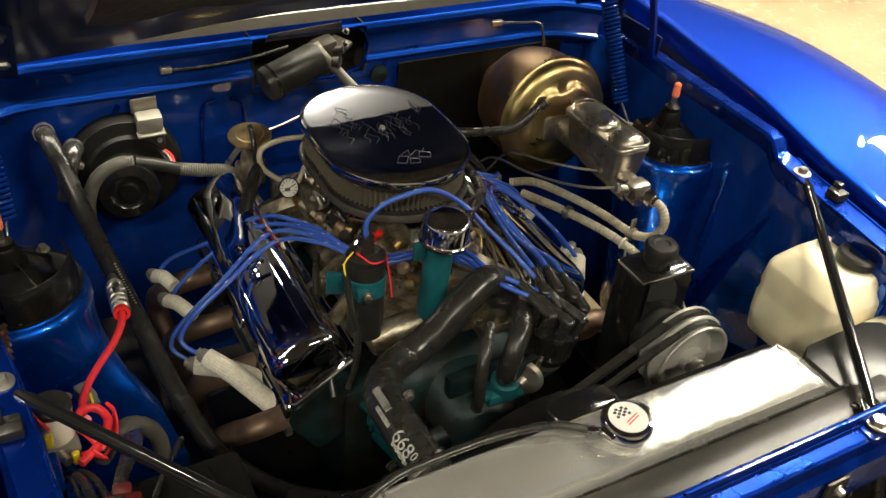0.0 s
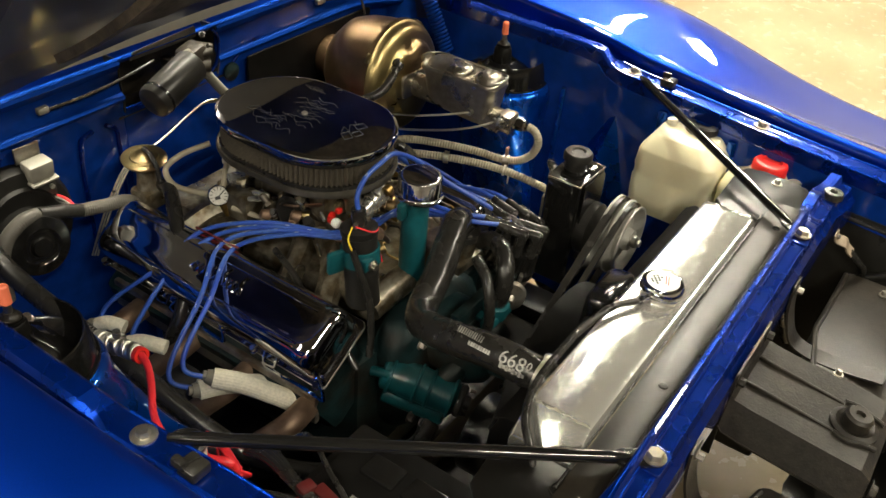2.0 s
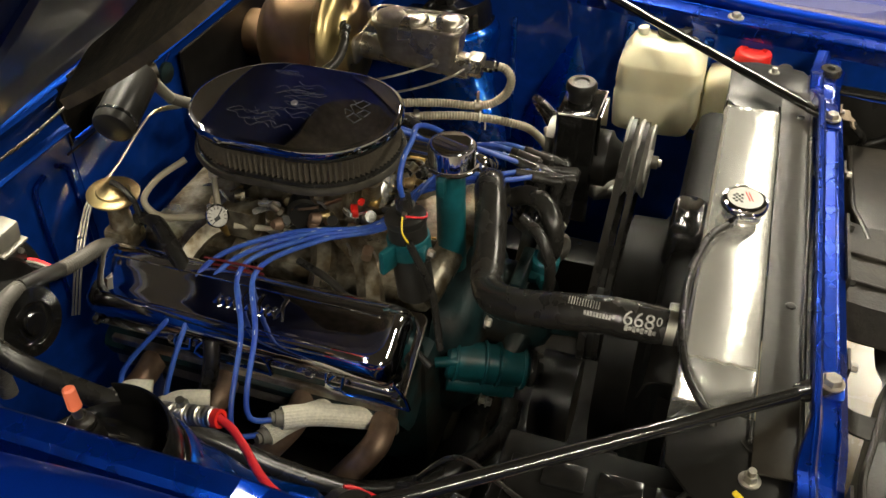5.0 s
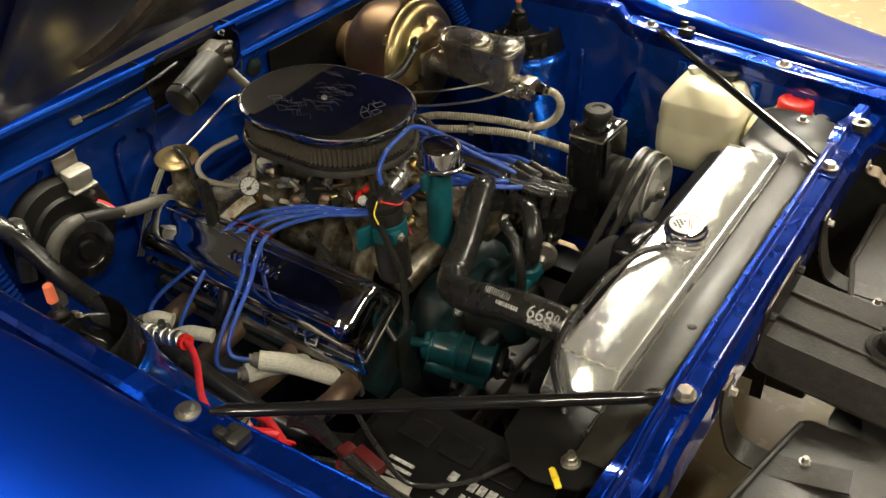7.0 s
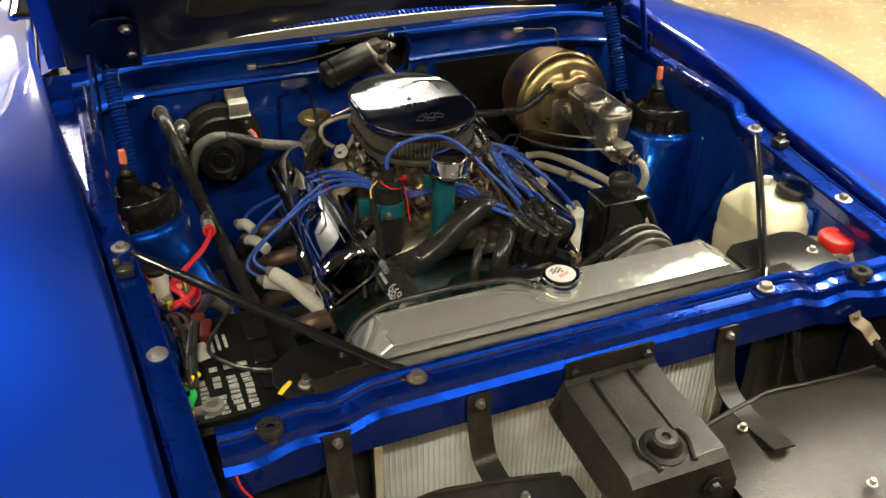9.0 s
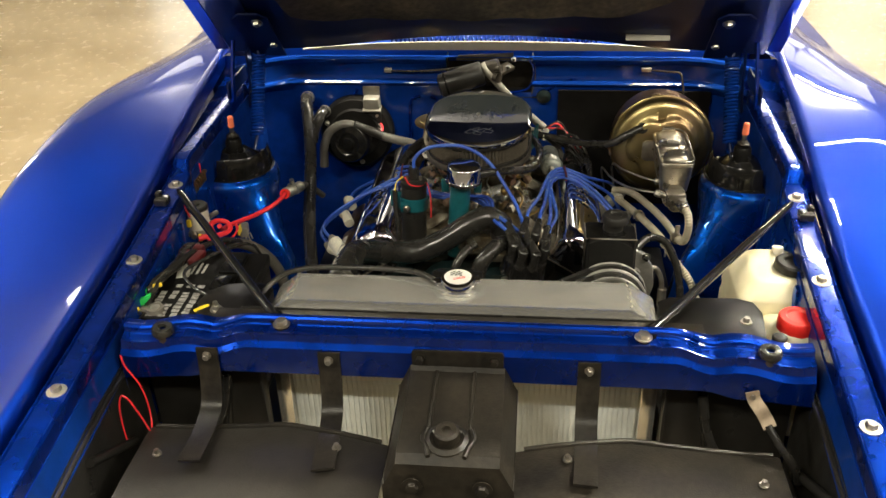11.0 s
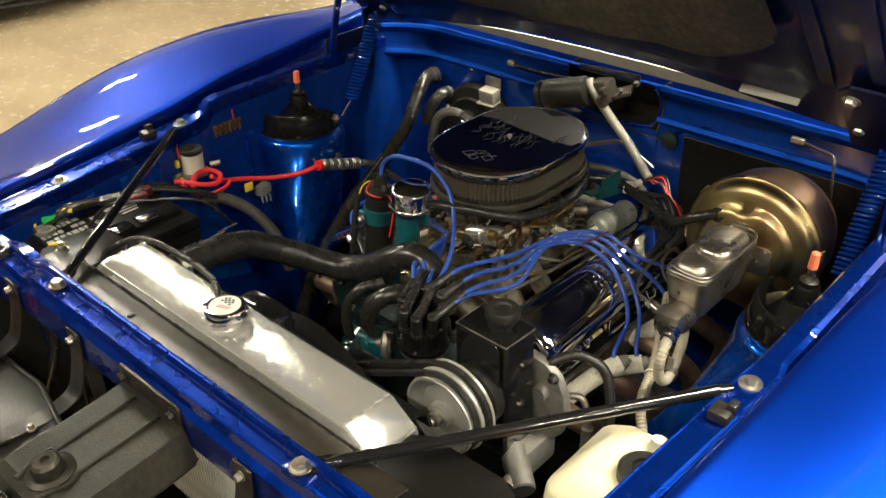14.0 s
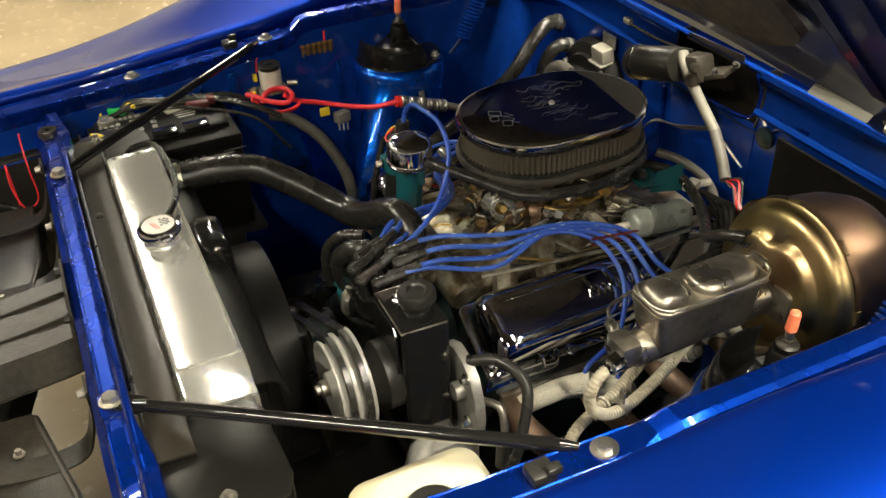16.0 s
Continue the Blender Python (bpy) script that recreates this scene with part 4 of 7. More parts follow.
for x in (-0.28, -0.14, 0.14, 0.28):
    part("clip", box((x, -0.168 + 0.03 * abs(x), 0.611 - 0.27 * abs(x)), (0.02, 0.03, 0.008), 0.002), DUSTY, t, "dusty push clip")
single("bumper_beam", box((0, -0.52, 0.48), (1.5, 0.10, 0.16), 0.02), SATIN, "black valance and beam at the car's nose", "bumper beam")
t = thing("support_tab", (0.500, -0.04, 0.78), "small bent tan steel tab below the support", "tab")
part("strip", sweep(spline([V(0.490, -0.036, 0.795), V(0.494, -0.040, 0.782), V(0.502, -0.056, 0.775), V(0.512, -0.062, 0.760), V(0.518, -0.072, 0.750)], 5), [(-0.011, -0.0015), (0.011, -0.0015), (0.011, 0.0015), (-0.011, 0.0015)], up=(0, -1, 0)), TAN, t)
part("rivet", rod((0.492, -0.038, 0.787), (0.491, -0.044, 0.788), 0.004), STEEL, t)
single("front_cable", tube([(0.515, -0.068, 0.752), (0.530, -0.085, 0.730), (0.555, -0.10, 0.70), (0.57, -0.10, 0.66)], 0.007, 10), RUBBER, "black cable hanging in the nose of the car", "cable")
single("red_front_wire", tube([(-0.575, -0.058, 0.835), (-0.571, -0.06, 0.814), (-0.551, -0.06, 0.769), (-0.545, -0.062, 0.70), (-0.538, -0.085, 0.69), (-0.541, -0.10, 0.735), (-0.558, -0.10, 0.775), (-0.566, -0.10, 0.780), (-0.574, -0.10, 0.765), (-0.579, -0.10, 0.72), (-0.578, -0.10, 0.66)], 0.0018, 6), RED_WIRE, "thin red wire hanging behind the panel", "wire")

# ---- radiator ----
rad = thing("radiator", (0, 0.125, 0.4), "aluminium radiator with a brushed welded top tank", "radiator")
sect = []
for x, h in ((-0.352, -0.034), (-0.350, -0.030), (-0.312, 0.0), (-0.306, 0.0), (0.294, 0.0), (0.300, 0.0), (0.344, -0.030), (0.346, -0.034)):
    z = 0.871 + h
    sect.append([V(x, y, zz) for y, zz in ((0.080, 0.80), (0.080, z - 0.008), (0.0815, z - 0.0025), (0.086, z), (0.164, z), (0.1685, z - 0.003), (0.170, z - 0.008), (0.170, 0.80))])
tank = part("top_tank", loft(sect), ALUMINIUM, rad, "brushed aluminium top tank with sloped ends", 30)
for wx in (-0.309, 0.297):
    part("weld_bead", sweep([V(wx + 0.002 * math.sin(i * 2.1), 0.085 + i * 0.0067, 0.8712) for i in range(13)], [[(u * (1 + 0.25 * (i % 2)), w * (1 + 0.25 * (i % 2))) for u, w in ring2d(0.0022, 6)] for i in range(13)]), ALUMINIUM, tank)
part("filler_neck", lathe([(0.030, 0), (0.026, 0.004), (0.024, 0.012), (0.024, 0.018), (0.029, 0.019), (0.029, 0.022), (0, 0.022)], (-0.007, 0.122, 0.869), (0, 0, 1), 32), ALUMINIUM, rad)
part("overflow_nipple", merge(rod((-0.030, 0.130, 0.880), (-0.056, 0.140, 0.881), 0.0045), rod((-0.044, 0.135, 0.8805), (-0.048, 0.137, 0.8805), 0.007)), CHROME, rad)
part("core", box((0, 0.125, 0.575), (0.66, 0.05, 0.45), 0.002), FIN, rad, "finned grey radiator core")
clones("core_tube", box((0, 0, 0), (0.0030, 0.006, 0.45), 0), FIN, rad, [(-0.325 + i * 0.01, 0.099, 0.575) for i in range(66)])
for x in (-0.345, 0.345):
    part("side_channel", box((x, 0.12, 0.575), (0.03, 0.075, 0.46), 0.004), ALUMINIUM, rad)
part("inlet_neck", rod((-0.238, 0.158, 0.838), (-0.238, 0.190, 0.840), 0.019), ALUMINIUM, rad)

cap = part("cap", lathe([(0.029, -0.004), (0.0325, 0.0), (0.0325, 0.007), (0.030, 0.0105), (0.024, 0.0115), (0, 0.0115)], (-0.007, 0.122, 0.889), (0, 0, 1), 36), CHROME, rad, "chrome radiator cap with a chequered white sticker")
for s in (-1, 1):
    part("ear", box((-0.007 + s * 0.033, 0.122 + s * 0.006, 0.8925), (0.012, 0.020, 0.008), 0.003, (0, 0, 10)), CHROME, cap)
part("sticker", lathe([(0.0245, 0), (0.0245, 0.0008), (0, 0.0008)], (-0.007, 0.122, 0.9005), (0, 0, 1), 32), CAP_FACE, cap, "white round sticker")
chk = []
for i in range(5):
    for j in range(4):
        if (i + j) % 2 == 0:
            chk.append(box((-0.019 + i * 0.0042, 0.1265 + j * 0.0036, 0.9014), (0.0042, 0.0036, 0.0004), 0, (0, 0, 20)))
part("chequer", merge(*chk), INK, cap, "black chequered flag print")
part("red_print", merge(*[box((-0.004, 0.119 - k * 0.004, 0.9014), (0.022, 0.0016, 0.0004), 0, (0, 0, 20)) for k in range(2)]), RED_PLASTIC, cap)

single("overflow_hose", tube([(-0.052, 0.139, 0.881), (-0.085, 0.158, 0.884), (-0.15, 0.174, 0.880), (-0.235, 0.176, 0.879), (-0.30, 0.170, 0.878), (-0.345, 0.155, 0.868), (-0.38, 0.12, 0.84), (-0.40, 0.11, 0.78)], 0.0055, 10), RUBBER,
       "thin black overflow hose along the radiator tank", "hose")
t = thing("radiator_seal", (0, 0.06, 0.845), "dusty black air deflector panel ahead of the radiator tank", "panel")
part("panel", sheet([[V(x, 0.0265, 0.850), V(x, 0.034, 0.852), V(x, 0.060, 0.8505), V(x, 0.076, 0.848)] for x in xs(12, -0.44, 0.42)], 0.003), GLOSS_PANEL, t)
part("front_lip", tube([(x, 0.027, 0.851 + 0.002 * math.sin(x * 13)) for x in xs(18, -0.44, 0.42)], 0.0030, 8, 3), SATIN, t, "black rubber lip")
part("rear_lip", tube([(x, 0.0795, 0.848) for x in xs(14, -0.40, 0.36)], 0.0022, 8, 3), RUBBER, t, "black rubber edge strip")
for x in (-0.16, 0.33):
    part("push_clip", lathe([(0.007, 0), (0.006, 0.002), (0.003, 0.003), (0, 0.003)], (x, 0.045, 0.8515), (0, 0, 1), 14), RUBBER, t)
t = thing("filler_panel", (-0.42, 0.10, 0.84), "dusty grey-black cover panel beside the battery", "panel")
part("cover", prism([(-0.360, 0.150), (-0.390, 0.171), (-0.450, 0.165), (-0.484, 0.135), (-0.491, 0.100), (-0.478, 0.052), (-0.452, 0.031), (-0.360, 0.034)], 0.004, pose(0, 0, 0.8385), 0.0015), COVER_BLACK, t)
part("turned_edge", box((-0.362, 0.10, 0.81), (0.003, 0.10, 0.056), 0.001), DUSTY, t)
part("hole_rim", lathe([(0.010, 0), (0.013, 0.0), (0.013, 0.002), (0.010, 0.002), (0.010, 0)], (-0.395, 0.075, 0.8424), (0, 0, 1), 20), SATIN, t)
t = thing("side_panel", (0.44, 0.11, 0.845), "dusty black cover panel beside the washer bottle", "panel")
part("cover", prism([(0.352, 0.034), (0.500, 0.030), (0.520, 0.042), (0.526, 0.066), (0.532, 0.125), (0.522, 0.158), (0.495, 0.170), (0.375, 0.166), (0.352, 0.150)], 0.004, pose(0, 0, 0.8385), 0.0015), COVER_BLACK, t)
part("turned_edge", merge(box((0.435, 0.1665, 0.79), (0.12, 0.003, 0.097), 0.001), box((0.354, 0.10, 0.81), (0.003, 0.10, 0.056), 0.001)), DUSTY, t)
part("bolt", hex_bolt((0.498, 0.094, 0.8425), (0, 0, 1), 0.006, 0.010), ZINC, t, "bright bolt")

# ---- fan and shroud ----
t = thing("fan_shroud", (0, 0.2, 0.62), "black plastic fan shroud behind the radiator", "fan shroud")
loops = []
for y, k in ((0.166, 0.0), (0.185, 0.1), (0.205, 0.75), (0.225, 1.0), (0.275, 1.02)):
    lp = []
    for i in range(48):
        a = 2 * math.pi * i / 48
        c, s = math.cos(a), math.sin(a)
        m = max(abs(c) / 0.33, abs(s) / 0.215)
        sq = V(c / m, s / m + 0.022, 0)
        ci = V(c * 0.195, s * 0.195 - 0.005, 0)
        p = sq.lerp(ci, k)
        lp.append(V(p.x - 0.005, y, 0.600 + p.y))
    loops.append(lp)
part("shell", loft(loops, cap=False), SHROUD, t)
part("top_plate", sheet([[V(x, y, z) for y, z in ((0.163, 0.838), (0.190, 0.836), (0.205, 0.826), (0.212, 0.80))] for x in xs(12, -0.33, 0.33)], 0.003), SHROUD, t)
part("hump", loft([[V(-0.015 + px * k, 0.192 + py * k2, z) for px, py in rounded(0.105, 0.050, 0.018, 5)] for z, k, k2 in ((0.80, 1.04, 1.1), (0.848, 1.0, 1.0), (0.858, 0.95, 0.92), (0.862, 0.85, 0.75))]), BLACK, t, "glossy black moulded hump")
part("seam", box((0.035, 0.190, 0.840), (0.004, 0.05, 0.010), 0.001), BLACK, t)
t = thing("cooling_fan", (-0.005, 0.25, 0.62), "black bladed cooling fan in its shroud", "fan")
for i in range(6):
    a = radians(60 * i + 12)
    part("blade", turned(sheet([[V(0.05, -0.02, 0.012), V(0.05, 0.02, -0.012)], [V(0.13, -0.035, 0.014), V(0.13, 0.035, -0.014)], [V(0.215, -0.04, 0.012), V(0.215, 0.035, -0.012)]], 0.002),
                         Matrix.Translation((-0.005, 0.255, 0.595)) @ pose(0, 0, 0, 90) @ Matrix.Scale(0.84, 4) @ Matrix.Rotation(a, 4, "Z")), SATIN, t)
part("hub", lathe([(0, -0.04), (0.03, -0.04), (0.055, -0.02), (0.06, 0.02), (0, 0.03)], (-0.005, 0.26, 0.595), (0, -1, 0), 24), STEEL, t)

# ---- engine ----
eng = thing("engine_block", (0, 0.75, 0.35), "teal painted V8 engine block and timing cover", "engine")
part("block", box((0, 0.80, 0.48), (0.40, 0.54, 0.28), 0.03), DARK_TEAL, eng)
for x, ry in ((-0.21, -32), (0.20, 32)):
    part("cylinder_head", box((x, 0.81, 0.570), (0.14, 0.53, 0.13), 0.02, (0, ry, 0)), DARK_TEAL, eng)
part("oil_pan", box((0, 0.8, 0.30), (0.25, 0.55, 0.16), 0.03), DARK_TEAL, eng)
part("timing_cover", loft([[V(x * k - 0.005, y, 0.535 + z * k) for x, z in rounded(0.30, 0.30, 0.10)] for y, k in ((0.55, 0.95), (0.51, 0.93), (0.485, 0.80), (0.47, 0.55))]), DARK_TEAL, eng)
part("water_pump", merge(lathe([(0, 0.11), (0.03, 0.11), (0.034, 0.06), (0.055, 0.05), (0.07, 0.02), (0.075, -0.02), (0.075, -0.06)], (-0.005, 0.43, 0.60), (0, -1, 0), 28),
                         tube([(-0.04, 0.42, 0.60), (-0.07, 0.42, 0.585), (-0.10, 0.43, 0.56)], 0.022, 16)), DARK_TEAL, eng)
part("bypass_neck", merge(rod((0.022, 0.405, 0.665), (0.018, 0.400, 0.700), 0.024, bev=0.003), box((0.02, 0.41, 0.668), (0.075, 0.05, 0.022), 0.006), rod((-0.012, 0.40, 0.675), (-0.03, 0.392, 0.68), 0.009)), TEAL, eng, "teal bypass neck")
PUMP_A, PUMP_B = V(-0.137, 0.524, 0.575), V(-0.092, 0.396, 0.548)
PUMP_D = (PUMP_B - PUMP_A).normalized()
part("fuel_pump_body", merge(rod(PUMP_A, PUMP_B, 0.033, bev=0.005), rod(PUMP_A - V(0, 0, 0.052), PUMP_B - V(0, 0, 0.052) - PUMP_D * 0.02, 0.019, bev=0.003), box((PUMP_A + PUMP_B) / 2 - V(0, 0, 0.032), (0.026, 0.09, 0.050), 0.006, (-10, 0, 20)),
                             rod(PUMP_A + V(-0.026, 0.01, 0.012), PUMP_A + V(-0.012, -0.03, 0.014), 0.009, bev=0.002)), PUMP_TEAL, eng, "dark teal pump body with ribs")
for f in (0.10, 0.45, 0.62, 0.92):
    p = PUMP_A.lerp(PUMP_B, f)
    part("pump_rib", rod(p, p + PUMP_D * 0.006, 0.0375, bev=0.0015), PUMP_TEAL, eng)
part("pump_cover", merge(rod(PUMP_B, PUMP_B + PUMP_D * 0.014, 0.030, bev=0.004), rod(PUMP_B + PUMP_D * 0.012, PUMP_B + PUMP_D * 0.026, 0.013, bev=0.002)), SATIN, eng, "dark end cover")
for a in (20, 140, 260):
    q = PUMP_B + V(math.cos(radians(a)), 0.0, math.sin(radians(a))) * 0.026
    part("pump_screw", hex_bolt(q + PUMP_D * 0.012, PUMP_D, 0.004, 0.0055), STEEL, eng)
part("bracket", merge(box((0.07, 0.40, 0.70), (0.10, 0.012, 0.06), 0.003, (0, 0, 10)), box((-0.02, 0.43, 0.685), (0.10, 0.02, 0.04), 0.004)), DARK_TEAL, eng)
for bx, bz in ((-0.12, 0.66), (0.11, 0.66), (-0.14, 0.50), (0.13, 0.50), (-0.10, 0.45)):
    part("bolt", hex_bolt((bx, 0.462, bz), (0, -1, 0), 0.008, 0.011), STEEL, eng)
part("drive_hub", merge(lathe([(0, 0.10), (0.055, 0.10), (0.06, 0.085), (0.05, 0.08), (0.06, 0.07), (0.06, 0.05), (0, 0.05)], (-0.005, 0.36, 0.60), (0, -1, 0), 28), lathe([(0, 0.1), (0.08, 0.1), (0.08, 0.03), (0, 0.03)], (-0.005, 0.42, 0.40), (0, -1, 0), 28)), SATIN, eng)

intake = thing("intake_manifold", (0, 0.8, 0.68), "stained cast aluminium intake manifold", "intake manifold")
part("plenum", merge(box((-0.01, 0.81, 0.738), (0.16, 0.20, 0.06), 0.012), box((-0.01, 0.81, 0.685), (0.26, 0.52, 0.05), 0.015)), CAST, intake)
for s in (-1, 1):
    for ry in (0.63, 0.72, 0.88, 0.98):
        part("runner", tube([(-0.01 + s * 0.05, 0.81 + (ry - 0.81) * 0.4, 0.735), (-0.01 + s * 0.10, 0.81 + (ry - 0.81) * 0.8, 0.722), (-0.01 + s * 0.165, ry, 0.685)], 0.022, 6), CAST, intake, "", 25)
part("water_crossover", merge(tube([(-0.14, 0.56, 0.70), (-0.05, 0.545, 0.725), (0.05, 0.545, 0.725), (0.14, 0.56, 0.70)], 0.026, 14), box((0.02, 0.53, 0.745), (0.09, 0.07, 0.05), 0.012)), CAST, intake)
part("choke_pad", box((-0.115, 0.875, 0.765), (0.045, 0.06, 0.055), 0.006), CAST, intake)

carb = thing("carburetor", (-0.01, 0.81, 0.77), "four barrel carburetor in tarnished alloy", "carburetor")
part("main_body", merge(box((-0.01, 0.81, 0.800), (0.125, 0.16, 0.055), 0.008), box((-0.01, 0.735, 0.795), (0.135, 0.045, 0.06), 0.008), box((-0.01, 0.888, 0.795), (0.135, 0.045, 0.06), 0.008)), CAST, carb)
part("air_horn", lathe([(0.066, -0.01), (0.066, 0.03), (0.060, 0.036), (0, 0.036)], (-0.01, 0.81, 0.825), (0, 0, 1), 28), CAST, carb)
part("choke_housing", merge(rod((-0.075, 0.775, 0.790), (-0.110, 0.765, 0.790), 0.030, bev=0.004), rod((-0.110, 0.765, 0.790), (-0.118, 0.763, 0.790), 0.022)), SATIN, carb, "black round choke housing")
part("linkage", merge(box((0.075, 0.80, 0.785), (0.008, 0.05, 0.035), 0.002), lathe([(0.010, 0), (0.018, 0), (0.018, 0.005), (0.010, 0.005)], (0.078, 0.83, 0.790), (1, 0, 0.3), 18),
                      lathe([(0.008, 0), (0.014, 0), (0.014, 0.004), (0.008, 0.004)], (0.082, 0.77, 0.785), (1, 0, 0.2), 16), rod((0.085, 0.77, 0.785), (0.085, 0.86, 0.78), 0.003), rod((0.09, 0.74, 0.80), (0.09, 0.80, 0.77), 0.003)), BRASS, carb, "brass coloured throttle linkage")
part("fuel_fitting", merge(rod((0.055, 0.725, 0.805), (0.075, 0.70, 0.805), 0.008), rod((0.075, 0.74, 0.775), (0.09, 0.72, 0.770), 0.007), lathe([(0.007, 0), (0.007, 0.02), (0.004, 0.024), (0, 0.024)], (0.07, 0.745, 0.79), (0.4, -0.2, 1), 12)), RUST, carb, "copper coloured fittings")
part("red_tap", merge(box((-0.085, 0.690, 0.800), (0.020, 0.012, 0.014), 0.003, (0, 0, 25)), box((-0.075, 0.682, 0.812), (0.012, 0.010, 0.010), 0.003)), RED_PLASTIC, carb, "small red plastic cap")
part("fuel_bowl", lathe([(0, 0), (0.018, 0), (0.022, 0.004), (0.022, 0.030), (0.0245, 0.032), (0.0245, 0.038), (0.022, 0.040), (0.022, 0.072), (0.018, 0.078), (0, 0.078)], (-0.012, 0.690, 0.766), (1, 0.08, 0.25), 28), ALUMINIUM, carb, "bright alloy fuel bowl")
part("stack_fitting", merge(rod((-0.03, 0.685, 0.79), (-0.055, 0.67, 0.84), 0.016, 0.014, bev=0.002), rod((-0.055, 0.67, 0.84), (-0.06, 0.668, 0.85), 0.017)), CAST, carb)

rng = random.Random(21)
for k in range(150):
    s = rng.choice((-1, 1))
    p = V(-0.01 + s * rng.uniform(0.055, 0.12), rng.uniform(0.65, 0.93), rng.uniform(0.745, 0.825)) if k % 4 else V(rng.uniform(-0.08, 0.08), rng.uniform(0.60, 0.70), rng.uniform(0.73, 0.80))
    d = V(s * rng.uniform(0.2, 1), rng.uniform(-0.7, 0.7), rng.uniform(-0.3, 0.8)).normalized()
    mat = rng.choice((BRASS, RUST, ZINC, ALUMINIUM, CAST, CAST, STEEL, STEEL, SATIN, RUBBER, RUST, ZINC_GOLD))
    kind = rng.randrange(4)
    if kind == 0:
        part("jet_plug", merge(rod(p, p + d * rng.uniform(0.012, 0.03), rng.uniform(0.004, 0.009)), lathe([(0, 0), (0.009, 0), (0.009, 0.006), (0, 0.006)], p, d, 6)), mat, carb)
    elif kind == 1:
        part("lever", prism(rounded(rng.uniform(0.02, 0.045), 0.010, 0.004), 0.003, align(p, d), 0.001), mat, carb)
    elif kind == 2:
        part("boss", rod(p, p + d * 0.016, 0.011, 0.008, bev=0.002), mat, carb)
    else:
        q = p + V(rng.uniform(-0.01, 0.01), rng.uniform(-0.06, 0.06), rng.uniform(-0.03, 0.02))
        part("link_rod", tube([p, (p + q) / 2 + d * 0.008, q], 0.0022, 6, 4), mat, carb)

# ---- air cleaner ----
TRAY_GREY = material("dull_tray_metal", (0.10, 0.092, 0.078), 0.45, 0.5, grain=0.3, grain_scale=40, color2=(0.09, 0.08, 0.065), mix_scale=14, bump=0.2)
ac = thing("air_cleaner", (-0.012, 0.81, 0.86), "oval chrome air cleaner with a pleated grey filter", "air cleaner")


def stadium(w, h, n=28):
    """An oval with straight flanks: width w, length h."""
    r = w / 2
    out = []
    for k in range(2 * n):
        a = math.pi * k / n
        out.append((r * math.cos(a) , r * math.sin(a) + (h / 2 - r) * (1 if a < math.pi else -1)))
    return out


def oval(w, h, z, n=28):
    return [V(-0.012 + x, 0.811 + y, z) for x, y in stadium(w, h, n)]


part("base_tray", loft([oval(0.205, 0.300, 0.846), oval(0.252, 0.347, 0.852), oval(0.256, 0.351, 0.858), oval(0.252, 0.347, 0.864)]), TRAY_GREY, ac, "dull grey base tray")
pl = []
outer = even([V(x, y, 0) for x, y in stadium(0.238, 0.333, 60)] + [V(*stadium(0.238, 0.333, 60)[0], 0)], 0.0046)
for z in (0.862, 0.868, 0.912, 0.918):
    lp = []
    for i, p in enumerate(outer):
        d = V(p.x, p.y - max(-0.0475, min(0.0475, p.y)), 0).normalized()
        lp.append(V(-0.012, 0.811, z) + p - d * (0.0075 if i % 2 else 0.0))
    pl.append(lp)
part("filter_element", loft(pl), PLEAT, ac, "brown-grey pleated filter gauze", 15)
part("end_ring", merge(loft([oval(0.243, 0.338, 0.861), oval(0.246, 0.341, 0.866), oval(0.243, 0.338, 0.870)]), loft([oval(0.243, 0.338, 0.908), oval(0.246, 0.341, 0.914), oval(0.243, 0.338, 0.918)])), RUBBER, ac)
lid = part("lid", loft([oval(0.246, 0.341, 0.914), oval(0.252, 0.347, 0.917), oval(0.253, 0.348, 0.923), oval(0.249, 0.344, 0.928), oval(0.240, 0.335, 0.9302), oval(0.237, 0.332, 0.9306), oval(0.232, 0.327, 0.9308), oval(0.15, 0.245, 0.9315), oval(0.02, 0.115, 0.932)]), CHROME, ac, "mirror chrome lid with etched flames", 40)
part("lid_nut", lathe([(0.0055, 0), (0.0055, 0.002), (0.003, 0.003), (0.003, 0.004), (0, 0.004)], (-0.015, 0.812, 0.932), (0, 0, 1), 6), STEEL, ac)
flames = []
rng = random.Random(4)
for k in range(26):
    # long licking tongues that sweep back from the badge
    x, y = rng.uniform(-0.095, 0.075), rng.uniform(0.765, 0.86)
    lean, size = rng.choice((-1, 1)) * rng.uniform(0.3, 1.0), rng.uniform(0.022, 0.050)
    pts = [(x, y, 0.9322), (x + lean * size * 0.30, y + size * 0.35, 0.9322), (x - lean * size * 0.05, y + size * 0.75, 0.9322), (x + lean * size * 0.35, y + size * 1.10, 0.9322)]
    if k % 2:
        pts += [(x + lean * size * 0.42, y + size * 0.70, 0.9322), (x + lean * size * 0.75, y + size * 0.40, 0.9322), (x + lean * size * 0.60, y + size * 0.05, 0.9322)]
    if all(((p[0] + 0.012) / 0.108) ** 2 + ((p[1] - 0.80) / 0.150) ** 2 < 1 for p in pts):
        flames.append(tube(pts, 0.00030, 4, 5))
for f in flames:
    part("etched_flame", f, LOGO_LINE, lid, "fine pale flame line etching")
badge = []
